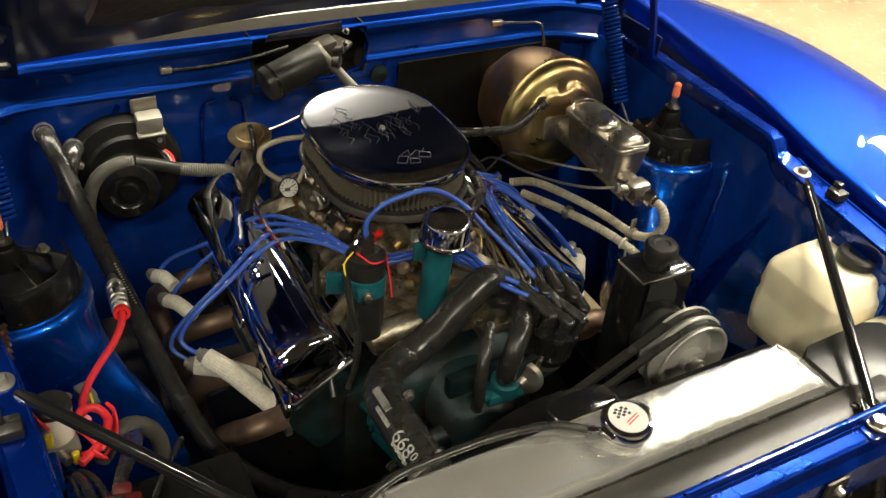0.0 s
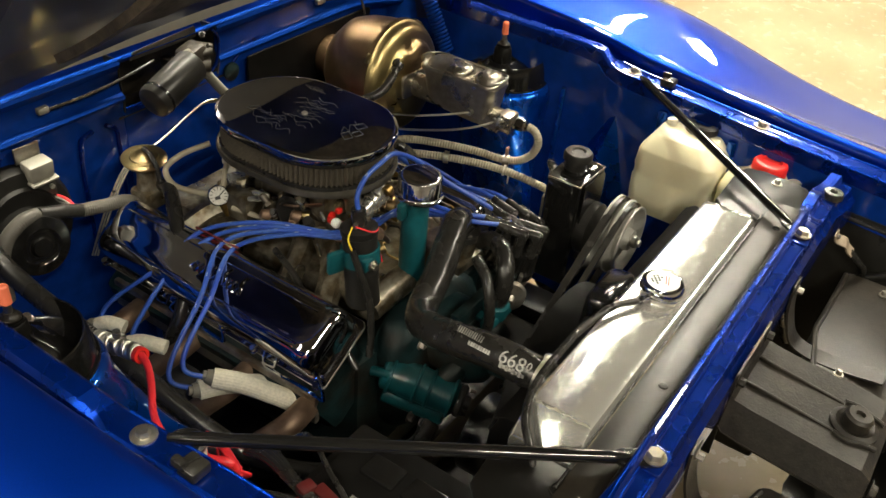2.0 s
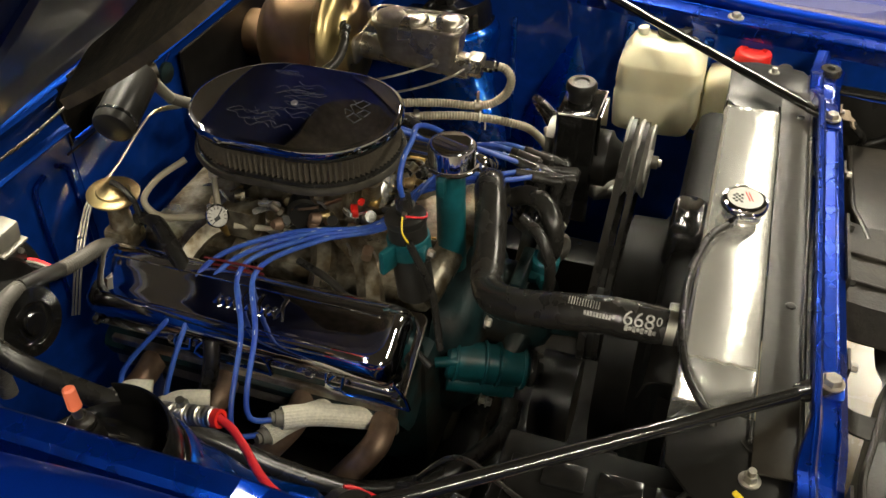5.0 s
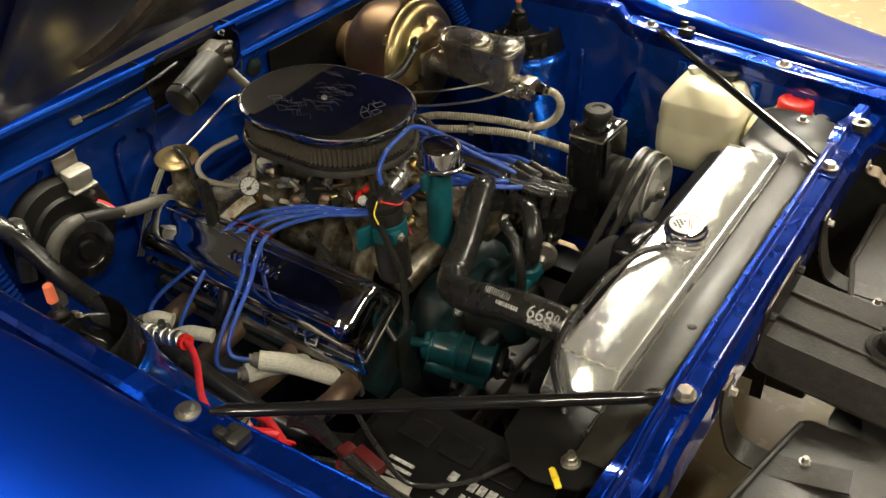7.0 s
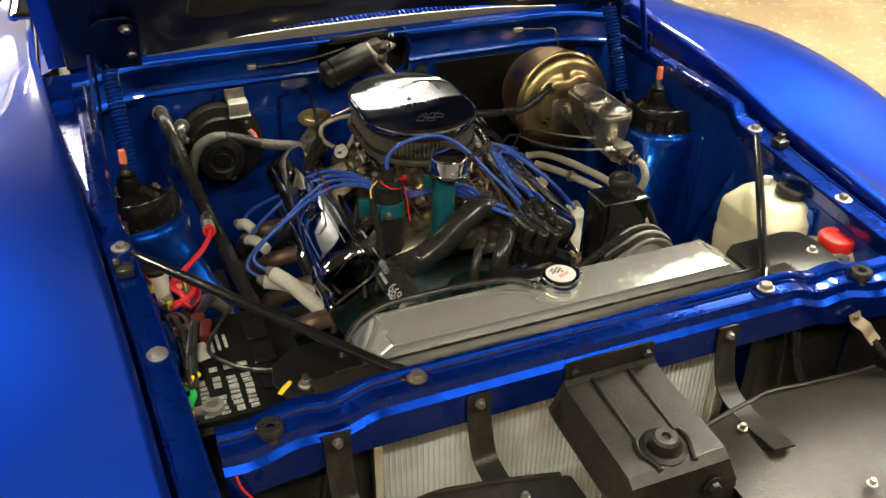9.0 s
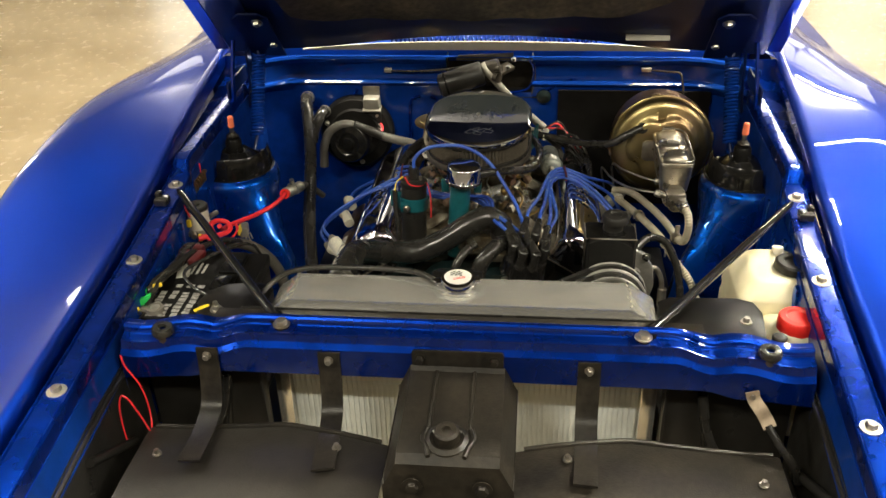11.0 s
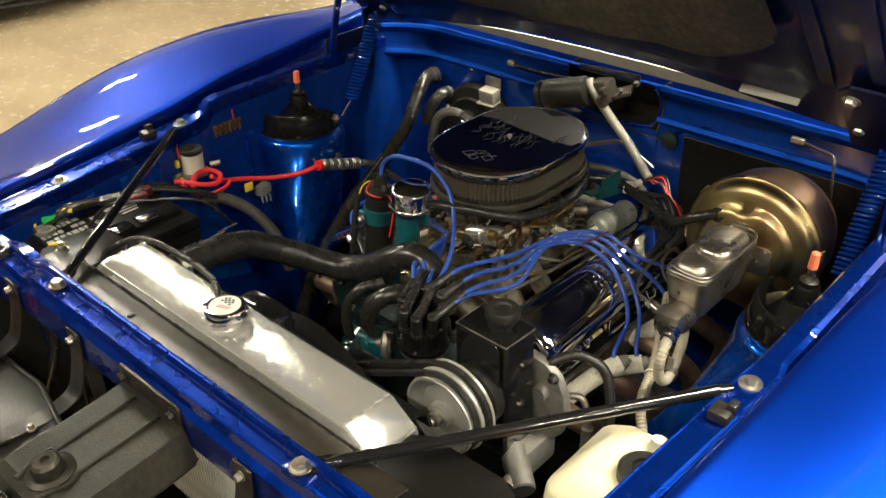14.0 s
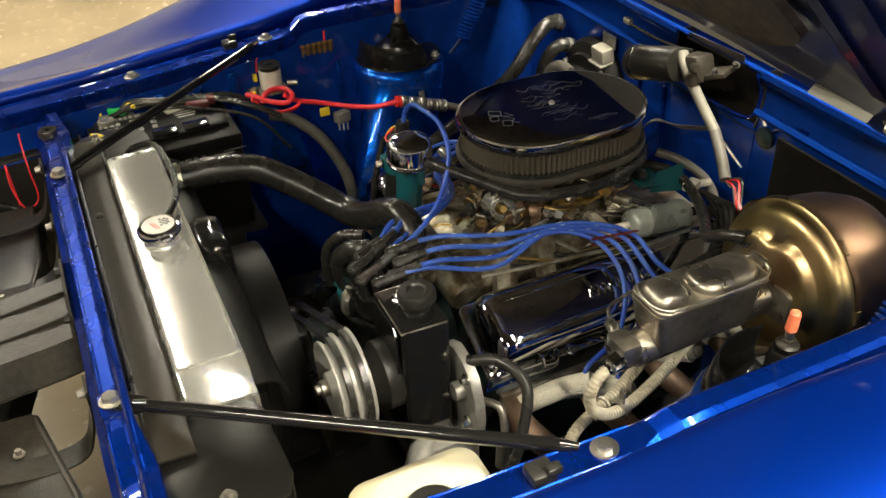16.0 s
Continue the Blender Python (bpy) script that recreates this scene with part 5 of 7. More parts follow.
for o in ([(-0.040, 0.700), (-0.026, 0.694), (-0.014, 0.712), (-0.028, 0.718), (-0.040, 0.700)], [(-0.020, 0.692), (-0.004, 0.688), (0.000, 0.700), (-0.014, 0.706), (-0.020, 0.692)],
          [(0.002, 0.706), (0.020, 0.698), (0.026, 0.712), (0.010, 0.720), (0.002, 0.706)], [(-0.012, 0.712), (0.006, 0.726), (0.014, 0.718), (0.022, 0.728)], [(-0.022, 0.722), (-0.006, 0.730), (-0.010, 0.716)]):
    for p, q in zip(o, o[1:]):
        badge.append(rod((*p, 0.9320), (*q, 0.9320), 0.0005, seg=5))
part("etched_badge", merge(*badge), LOGO_LINE, lid, "pale outlined badge shape")

# ---- chrome valve covers ----
def valve_cover(side):
    """side -1: the bank on the battery's flank."""
    t = thing("valve_cover", (side * 0.24, 0.81, 0.66), "mirror chrome ribbed valve cover on the engine", "valve cover", "valve covers")
    off = V(-0.287, 0, 0.624) if side < 0 else V(0.272, 0, 0.624)
    cu, cn = (V(0.848, 0, 0.53), V(-0.53, 0, 0.848)) if side < 0 else (V(-0.848, 0, 0.53), V(0.53, 0, 0.848))

    def at(u, y, n):
        return off + cu * u + cn * n + V(0, y, 0)

    y0, y1 = 0.535, 1.085
    def lp(u0, u1, a, b, n, r):
        return [at((u0 + u1) / 2 + p[0], (a + b) / 2 + p[1], n) for p in rounded(u1 - u0, b - a, r, 5)]
    part("flange", loft([lp(0.004, 0.137, y0 + 0.004, y1 - 0.004, 0.0, 0.012), lp(0.004, 0.137, y0 + 0.004, y1 - 0.004, 0.004, 0.012)]), CHROME, t, smooth=30)
    part("body", loft([lp(0.010, 0.132, y0 + 0.010, y1 - 0.010, 0.005, 0.022), lp(0.011, 0.131, y0 + 0.011, y1 - 0.011, 0.046, 0.024), lp(0.013, 0.129, y0 + 0.013, y1 - 0.013, 0.058, 0.026), lp(0.019, 0.123, y0 + 0.019, y1 - 0.019, 0.068, 0.028),
                       lp(0.028, 0.114, y0 + 0.029, y1 - 0.029, 0.0745, 0.028), lp(0.038, 0.104, y0 + 0.040, y1 - 0.040, 0.077, 0.026), lp(0.052, 0.090, y0 + 0.060, y1 - 0.060, 0.0782, 0.018)]), CHROME, t, smooth=60)
    for u in (0.040, 0.102):
        part("pressed_line", tube([at(u, y0 + 0.05 + k * 0.0755, 0.0768) for k in range(7)], 0.0016, 6, 3), CHROME, t)
    part("gasket", loft([lp(0.003, 0.138, y0 + 0.003, y1 - 0.003, -0.003, 0.012), lp(0.003, 0.138, y0 + 0.003, y1 - 0.003, 0.0, 0.012)]), STEEL, t, "pale cork gasket edge", 30)
    for by in (0.55, 0.69, 0.93, 1.07):
        p = at(0.006, by, 0.005)
        part("bolt", hex_bolt(p, cn, 0.007, 0.009), CHROME, t)
    for by in (0.645, 0.905):
        ring = [at(-0.004 + 0.034 * f, by + dy, 0.012 + 0.020 * f) for f, dy in ((0, -0.012), (0, 0.012), (0.9, 0.012), (1.0, 0.006), (1.0, -0.006), (0.9, -0.012), (0, -0.012))]
        part("hold_down", tube(ring, 0.0030, 6, 4), CHROME, t, "bright hold-down loop")
    for by in (0.575, 0.80):
        rim = [at(-0.010 + 0.040 * f, by + dy, 0.004 + 0.022 * f) for f, dy in ((0, -0.050), (0.05, 0.0), (0.1, 0.085), (0.75, 0.062), (0.95, 0.030), (0.9, -0.005), (0.35, -0.040), (0, -0.050))]
        part("flange_bracket", tube(rim, 0.0032, 6, 4), CHROME, t, "bright open bracket on the flange")
    script = []
    for k in range(9):
        yy = 0.73 + k * 0.013
        hh = 0.034 if k in (0, 3, 5) else 0.018
        script.append(tube([at(0.062, yy, 0.0785), at(0.062 + hh * 0.6, yy + 0.006, 0.0795), at(0.062 + hh, yy + 0.002, 0.0785), at(0.065, yy + 0.012, 0.0785)], 0.0030, 6, 4))
    for stroke in script:
        part("raised_stroke", stroke, CHROME, t, "raised chrome script stroke")
    return t


valve_cover(-1)
valve_cover(1)

# ---- headers and plug sleeves ----
PLUGS = (0.60, 0.735, 0.87, 1.005)
for side in (-1, 1):
    t = thing("exhaust_header", (side * 0.36, 0.8, 0.5), "heat-stained steel exhaust header", "exhaust header", "exhaust headers")
    for py in PLUGS:
        part("pipe", tube([(side * 0.285, py - 0.03, 0.575), (side * 0.335, py - 0.035, 0.575), (side * 0.375, py + 0.0, 0.535), (side * 0.385, py + 0.06, 0.45), (side * 0.36, 0.95, 0.33)], 0.021, 14), RUST, t)
    part("flange", box((side * 0.285, 0.80, 0.575), (0.012, 0.50, 0.06), 0.003), STEEL, t)

# ---- brake booster and master cylinder ----
t = thing("brake_booster", (0.44, 1.16, 0.815), "gold zinc plated brake booster on the bulkhead", "brake booster")
BA = V(0.0, -1, 0.06).normalized()
BC = V(0.447, 0.945, 0.803)
part("front_shell", lathe([(0.129, -0.002), (0.129, 0.003), (0.124, 0.006), (0.122, 0.014), (0.116, 0.022), (0.106, 0.027), (0.094, 0.029), (0.090, 0.032), (0.084, 0.041), (0.076, 0.045), (0.050, 0.047), (0.034, 0.050), (0, 0.050)], BC, BA, 72,
                          wave=lambda a, h: (-0.16 if h > 0.031 else 0.0) * (0.5 + 0.5 * math.cos(a * 3 + 1.2)) ** 6), ZINC_GOLD, t, "shiny gold front shell", 50)
part("rear_shell", lathe([(0.131, 0.003), (0.131, -0.008), (0.125, -0.012), (0.123, -0.05), (0.119, -0.09), (0.108, -0.125), (0.085, -0.15), (0.05, -0.165), (0.05, -0.22), (0, -0.22)], BC, BA, 56), ZINC_DULL, t, "dull bronze rear shell", 50)
for i in range(8):
    a = radians(45 * i + 10)
    m = align(BC, BA)
    part("crimp_tab", turned(box((0.130, 0, -0.002), (0.006, 0.022, 0.010), 0.002), m @ Matrix.Rotation(a, 4, "Z")), ZINC_GOLD, t)
part("vacuum_valve", merge(rod((0.395, 0.925, 0.855), (0.392, 0.905, 0.862), 0.014), rod((0.392, 0.907, 0.861), (0.378, 0.903, 0.858), 0.010)), RUBBER, t, "black rubber check valve")

mc = thing("master_cylinder", (0.452, 0.76, 0.80), "dull grey cast master cylinder with a stamped lid", "master cylinder")
part("bore", merge(rod((0.450, 0.905, 0.800), (0.450, 0.665, 0.785), 0.027, bev=0.004), prism(rounded(0.11, 0.055, 0.012), 0.012, align(V(0.450, 0.905, 0.805), V(0, -1, 0)), 0.002), rod((0.452, 0.672, 0.785), (0.453, 0.640, 0.782), 0.020, bev=0.003)), BRONZE, mc)
part("reservoir", loft([[V(0.452 + x * k, 0.770 + y * k, z) for x, y in rounded(0.072, 0.175, 0.014)] for z, k in ((0.790, 0.86), (0.815, 0.94), (0.848, 1.0), (0.856, 1.04), (0.862, 1.04))]), BRONZE, mc)
part("lid", merge(loft([[V(0.452 + x * k, 0.775 + y * k2, z) for x, y in rounded(0.080, 0.190, 0.020)] for z, k, k2 in ((0.862, 1.0, 1.0), (0.8665, 1.0, 1.0), (0.8690, 0.96, 0.985), (0.8690, 0.90, 0.95), (0.8665, 0.82, 0.92))]),
                         loft([[V(0.452 + x * k, 0.808 + y * k2, z) for x, y in rounded(0.066, 0.108, 0.028, 8)] for z, k, k2 in ((0.865, 1.0, 1.0), (0.8715, 0.97, 0.98), (0.8765, 0.88, 0.93), (0.880, 0.72, 0.85), (0.8815, 0.45, 0.7))]),
                         loft([[V(0.452 + x * k, 0.712 + y * k, z) for x, y in rounded(0.060, 0.060, 0.022, 8)] for z, k in ((0.865, 1.0), (0.873, 0.96), (0.880, 0.84), (0.8845, 0.62), (0.886, 0.3))])), BRONZE, mc, "stamped lid with two raised domes", 60)
part("bail_wire", tube([(0.418, 0.700, 0.850), (0.424, 0.688, 0.874), (0.440, 0.680, 0.8755), (0.474, 0.680, 0.8745), (0.488, 0.692, 0.8735), (0.4915, 0.73, 0.872), (0.4915, 0.82, 0.872), (0.488, 0.858, 0.8735), (0.474, 0.872, 0.8745), (0.440, 0.870, 0.872), (0.424, 0.862, 0.855)], 0.0022, 8), ZINC, mc, "thin wire bail")
part("rear_clip", box((0.452, 0.874, 0.872), (0.030, 0.012, 0.016), 0.004), BRONZE, mc)
part("hex_fitting", merge(lathe([(0, 0), (0.015, 0), (0.015, 0.018), (0.011, 0.020), (0.011, 0.028), (0, 0.028)], (0.463, 0.640, 0.789), (0.2, -1, -0.15), 6)), CHROME, mc, "bright hex fitting")
part("outlet_block", merge(box((0.450, 0.655, 0.795), (0.045, 0.034, 0.034), 0.006), rod((0.435, 0.655, 0.797), (0.412, 0.662, 0.803), 0.009), rod((0.462, 0.645, 0.790), (0.468, 0.618, 0.786), 0.012, bev=0.002)), BRONZE, mc, "cast outlet fitting")
part("port_nut", lathe([(0, 0), (0.009, 0), (0.009, 0.012), (0.005, 0.014), (0, 0.014)], (0.416, 0.660, 0.802), (-1, 0.2, 0.2), 6), ZINC, mc)
part("port_nut", lathe([(0, 0), (0.008, 0), (0.008, 0.010), (0, 0.010)], (0.420, 0.73, 0.800), (-1, 0, 0.1), 6), ZINC, mc)
single("brake_line", tube([(0.405, 0.664, 0.804), (0.375, 0.68, 0.800), (0.345, 0.73, 0.785), (0.315, 0.82, 0.765), (0.30, 0.93, 0.74), (0.32, 1.05, 0.62)], 0.0026, 8), ZINC, "thin bright steel brake line", "brake line", group="brake lines")
single("brake_line", tube([(0.412, 0.73, 0.801), (0.385, 0.75, 0.80), (0.345, 0.81, 0.79), (0.325, 0.90, 0.765), (0.34, 1.0, 0.66)], 0.0026, 8), ZINC, "thin bright steel brake line", "brake line", group="brake lines")
single("vacuum_hose", tube([(0.380, 0.906, 0.858), (0.352, 0.895, 0.846), (0.318, 0.900, 0.822), (0.26, 0.945, 0.80), (0.19, 0.985, 0.795), (0.11, 1.00, 0.80), (0.05, 0.97, 0.80)], 0.0095, 12), RUBBER, "black vacuum hose to the brake booster", "hose")

# beige corrugated looms beside the master cylinder
single("beige_loom", tube([(0.467, 0.622, 0.787), (0.473, 0.600, 0.780), (0.475, 0.587, 0.760), (0.474, 0.592, 0.730), (0.472, 0.615, 0.703), (0.465, 0.65, 0.690), (0.445, 0.72, 0.695), (0.41, 0.80, 0.70), (0.37, 0.87, 0.70), (0.33, 0.90, 0.69)], 0.0093, 12, 10, ridge=(0.0060, 0.0014)), BEIGE_LOOM,
       "beige corrugated loom looping from the master cylinder", "wire loom", group="beige looms")
single("beige_loom", tube([(0.34, 0.86, 0.685), (0.385, 0.76, 0.690), (0.43, 0.66, 0.683), (0.455, 0.58, 0.668), (0.485, 0.54, 0.64), (0.505, 0.50, 0.58), (0.51, 0.46, 0.50)], 0.0093, 12, 10, ridge=(0.0060, 0.0014)), BEIGE_LOOM,
       "beige corrugated loom along the inner fender", "wire loom", group="beige looms")
single("metal_clip", merge(lathe([(0.0125, -0.007), (0.0135, -0.007), (0.0135, 0.007), (0.0125, 0.007), (0.0125, -0.007)], (0.463, 0.652, 0.690), (-0.4, 1, 0.05), 20), box((0.463, 0.652, 0.712), (0.012, 0.004, 0.024), 0.002)), STEEL, "small dull steel hose clip", "clip")
single("hose_clamp", lathe([(0.0125, -0.005), (0.0138, -0.005), (0.0138, 0.005), (0.0125, 0.005), (0.0125, -0.005)], (0.385, 0.76, 0.690), (0.4, -0.9, -0.05), 20), ZINC, "bright ring clamp round the loom", "clamp")
single("cable_tie", merge(lathe([(0.0112, -0.002), (0.0125, -0.002), (0.0125, 0.002), (0.0112, 0.002), (0.0112, -0.002)], (0.437, 0.64, 0.681), (0.3, -0.9, -0.1), 16), box((0.437, 0.628, 0.664), (0.004, 0.003, 0.024), 0.001)), WHITE, "pale nylon cable tie", "cable tie")

# ---- spring tower caps ----
for side, tx in ((-1, -0.628), (1, 0.614)):
    c = V(side * 0.630, 0.770, 0.800)
    n = V(tx, 0.776, 0.800)
    t = thing("tower_cap", c, "gloss black steel shock tower cap with an orange tipped stud", "tower cap", "tower caps")
    part("base_plate", lathe([(0.098, 0.0), (0.0995, 0.002), (0.0985, 0.005), (0.088, 0.007), (0.03, 0.008), (0, 0.008)], c, (0, 0, 1), 48), BLACK, t)
    outer = 40 if side > 0 else 140
    part("back_shield", lathe([(0.095, 0.005), (0.092, 0.030), (0.086, 0.052), (0.0845, 0.054), (0.083, 0.052), (0.089, 0.030), (0.092, 0.005)], c, (0, 0, 1), 30, start=outer - 60, sweep=120), BLACK, t, "upright black shield plate", 40)
    part("pressed_dome", loft([[c.lerp(n, f) + V(x * k, y * k, z) for x, y in rounded(0.130, 0.130, 0.040, 8)] for z, k, f in ((0.006, 1.0, 0), (0.020, 0.84, 0.3), (0.036, 0.56, 0.8), (0.044, 0.44, 1.0))]), BLACK, t, smooth=35)
    for a in (35, 125, 215, 305):
        part("stiffening_fin", prism([(0.018, 0.004), (0.074, 0.004), (0.070, 0.012), (0.022, 0.050)], 0.004, Matrix.Translation(n + V(0, 0, 0.004)) @ pose(0, 0, 0, 90, 0, a), 0.001), BLACK, t)
    part("neck", lathe([(0.026, 0.03), (0.0215, 0.046), (0.0195, 0.070), (0.016, 0.074), (0.016, 0.078), (0, 0.078)], n, (0, 0, 1), 24), SHROUD, t, "black rubber neck")
    part("washer", lathe([(0, 0), (0.010, 0), (0.0145, 0.002), (0.015, 0.004), (0.010, 0.007), (0.008, 0.012), (0, 0.012)], n + V(0, 0, 0.078), (0.05, 0.03, 1), 28), DUSTY, t, "dark cup washer")
    part("stud", rod(n + V(0, 0, 0.088), n + V(0, 0, 0.108), 0.0055), ZINC, t)
    part("tip", rod(n + V(0, 0, 0.103), n + V(0.001, 0.001, 0.133), 0.0078, 0.0070, bev=0.002), ORANGE, t, "orange plastic tip")
    for bx, by, bz in ((-0.066, -0.055, 0.006), (0.066, -0.055, 0.006), (-side * 0.055, 0.070, 0.006), (0.0, -0.085, 0.005)):
        part("bolt", hex_bolt(c + V(bx, by, bz), (0, 0, 1), 0.007, 0.010), STEEL, t, "dull steel bolt")
    part("bolt", hex_bolt(c + V(side * 0.084, -0.004, 0.036), (-side * 1.0, 0.1, 0.2), 0.0075, 0.011), STEEL, t, "dull steel bolt")

# ---- power steering pump ----
t = thing("power_steering_pump", (0.29, 0.40, 0.70), "black power steering pump with a grooved pulley", "power steering pump")
RES = ((0.235, 0.372), (0.331, 0.372), (0.336, 0.377), (0.336, 0.438), (0.330, 0.444), (0.240, 0.444), (0.232, 0.438), (0.232, 0.377))
part("reservoir", loft([[V(x, y, z) for x, y in RES] for z in (0.62, 0.8395)] + [[V(0.284 + (x - 0.284) * k, 0.408 + (y - 0.408) * k, z) for x, y in RES] for k, z in ((0.985, 0.8425), (0.94, 0.844))]), ROD_BLACK, t, "tall gloss black steel reservoir", 30)
# bright tube along the rim stands in for the highlight on its edge
part("folded_edge", tube([(0.2325, 0.440, 0.842), (0.2325, 0.374, 0.842), (0.334, 0.3725, 0.842), (0.336, 0.440, 0.842)], 0.0016, 6, 1), STEEL, t, "thin bright line drawn as the edge highlight")
part("filler_neck", rod((0.288, 0.414, 0.828), (0.290, 0.415, 0.862), 0.021, bev=0.002), SATIN, t)
part("cap", lathe([(0.0275, 0), (0.0275, 0.011), (0.024, 0.0155), (0.014, 0.016), (0.011, 0.013), (0, 0.013)], (0.293, 0.414, 0.862), (0, 0, 1), 28), SATIN, t, "ribbed black filler cap")
part("pump_body", lathe([(0, 0), (0.046, 0), (0.052, 0.008), (0.052, 0.028), (0.040, 0.036), (0.024, 0.06), (0, 0.06)], (0.283, 0.378, 0.735), (0, -1, 0), 32), SATIN, t)
part("heat_shield", prism([(0, 0), (0.085, 0), (0.085, 0.085), (0.075, 0.095), (0.0, 0.095)], 0.003, Matrix.Translation((0.240, 0.369, 0.748)) @ pose(0, 0, 0, 90)), ROD_BLACK, t)
part("pulley", lathe([(0, 0.028), (0.020, 0.028), (0.022, 0.016), (0.046, 0.010), (0.056, 0.020), (0.062, 0.026), (0.066, 0.026), (0.0665, 0.023), (0.058, 0.014), (0.058, 0.012), (0.0715, 0.006), (0.0725, 0.003), (0.072, 0.001), (0.060, -0.006), (0.060, -0.009), (0.0735, -0.016), (0.074, -0.020), (0.070, -0.022), (0, -0.016)], (0.282, 0.302, 0.745), (0, -1, 0), 56), PULLEY_GREY, t, "grey steel two groove pulley", 35)
part("hub_nut", merge(rod((0.282, 0.278, 0.745), (0.282, 0.262, 0.745), 0.012, bev=0.002), rod((0.282, 0.264, 0.745), (0.282, 0.256, 0.745), 0.007)), STEEL, t)
part("mount_plate", merge(prism([(-0.05, -0.10), (0.02, -0.10), (0.046, -0.07), (0.056, -0.03), (0.052, 0.012), (0.036, 0.045), (0.012, 0.062), (-0.02, 0.066), (-0.05, 0.05)], 0.016, Matrix.Translation((0.335, 0.470, 0.708)) @ pose(0, 0, 0, 90), 0.005), rod((0.345, 0.455, 0.715), (0.345, 0.44, 0.715), 0.014)), CAST_GREY, t, "silver cast mounting plate")
for bz in (0.755, 0.67):
    part("bolt", hex_bolt((0.368, 0.452, bz), (0, -1, 0), 0.007, 0.010), ZINC, t)


def belt(c1, r1, c2, r2, y, w):
    """A flat loop round two pulleys in the plane across the engine."""
    a, b = V(*c1), V(*c2)
    d = (b - a)
    base = math.atan2(d.y, d.x)
    k = math.acos((r1 - r2) / d.length)
    pts = []
    for i in range(15):
        ang = base + k + (2 * math.pi - 2 * k) * i / 14
        pts.append(V(a.x + r1 * math.cos(ang), y, a.y + r1 * math.sin(ang)))
    for i in range(15):
        ang = base - k + 2 * k * i / 14
        pts.append(V(b.x + r2 * math.cos(ang), y, b.y + r2 * math.sin(ang)))
    pts.append(pts[0])
    return sweep(pts, [(-w / 2, -0.004), (w / 2, -0.004), (w / 2, 0.004), (-w / 2, 0.004)], cap=False, up=(0, 0, 1))


single("drive_belt", belt((0.282, 0.745), 0.0655, (-0.005, 0.60), 0.058, 0.2925, 0.010), RUBBER, "worn black rubber drive belt", "drive belt", group="drive belts")
single("drive_belt", belt((0.282, 0.745), 0.069, (-0.005, 0.60), 0.062, 0.3155, 0.013), RUBBER, "worn black rubber drive belt", "drive belt", group="drive belts")
single("steering_hose", tube([(0.345, 0.465, 0.765), (0.375, 0.50, 0.775), (0.415, 0.52, 0.755), (0.445, 0.50, 0.70), (0.455, 0.47, 0.62), (0.45, 0.45, 0.50)], 0.0085, 12), RUBBER, "black power steering hose", "hose")
single("steering_fitting", merge(tube([(0.365, 0.475, 0.70), (0.395, 0.49, 0.705), (0.41, 0.49, 0.68), (0.415, 0.485, 0.64)], 0.006, 10), rod((0.415, 0.485, 0.655), (0.416, 0.482, 0.61), 0.010)), STEEL, "small steel pressure pipe behind the pump", "pipe fitting")
single("pump_support", merge(rod((0.33, 0.40, 0.62), (0.39, 0.35, 0.60), 0.022, bev=0.003), box((0.34, 0.43, 0.60), (0.05, 0.09, 0.06), 0.01), rod((0.37, 0.335, 0.605), (0.365, 0.355, 0.605), 0.014)), CAST_GREY, "silver cast alternator style support under the pump", "bracket")

# ---- distributor ----
t = thing("distributor", (0.09, 0.45, 0.68), "black distributor cap with angled plug boots", "distributor")
DA = V(0.18, -0.16, 1).normalized()
DC = V(0.102, 0.432, 0.712)
part("body", lathe([(0.020, -0.10), (0.022, -0.03), (0.045, -0.015), (0.047, 0.0)], DC, DA, 28), STEEL, t)
part("cap", lathe([(0.049, 0.0), (0.050, 0.012), (0.046, 0.016), (0.045, 0.045), (0.042, 0.052), (0.020, 0.054), (0, 0.054)], DC, DA, 32, wave=lambda a, h: 0.05 * math.cos(8 * a) if 0.014 < h < 0.05 else 0), BLACK, t, "ribbed glossy black cap")
DM = align(DC, DA)
BOOTS = []
for i in range(8):
    a = radians(45 * i + 22)
    base = DM @ V(0.034 * math.cos(a), 0.034 * math.sin(a), 0.048)
    top = DM @ V(0.036 * math.cos(a), 0.036 * math.sin(a), 0.092)
    side_dir = V(-0.35 if math.cos(a) < 0.2 else 0.15, 1.0, 0.18).normalized()
    end = top + side_dir * 0.046 + V(0, 0, 0.002)
    part("boot", merge(rod(base, top + DA * 0.006, 0.0100, 0.0100, bev=0.002), rod(base, base + DA * 0.008, 0.0118), tube([top - side_dir * 0.004, top + side_dir * 0.02, end], lambda f: 0.0105 - 0.0035 * f, 10, 5)), RUBBER, t, "black rubber plug boot")
    BOOTS.append((end, math.cos(a)))
ctop = DM @ V(0, 0, 0.085)
part("centre_boot", merge(rod(DM @ V(0, 0, 0.050), ctop, 0.010, 0.009), tube([ctop, ctop + V(-0.004, 0.018, 0.010), ctop + V(-0.008, 0.04, 0.014)], 0.008, 10, 4)), RUBBER, t)
part("hold_clip", box((0.066, 0.386, 0.724), (0.014, 0.006, 0.026), 0.002, (10, 0, 30)), ZINC, t, "small bright cap clip")
part("hold_clip", box((0.148, 0.462, 0.722), (0.006, 0.014, 0.026), 0.002), ZINC, t, "small bright cap clip")
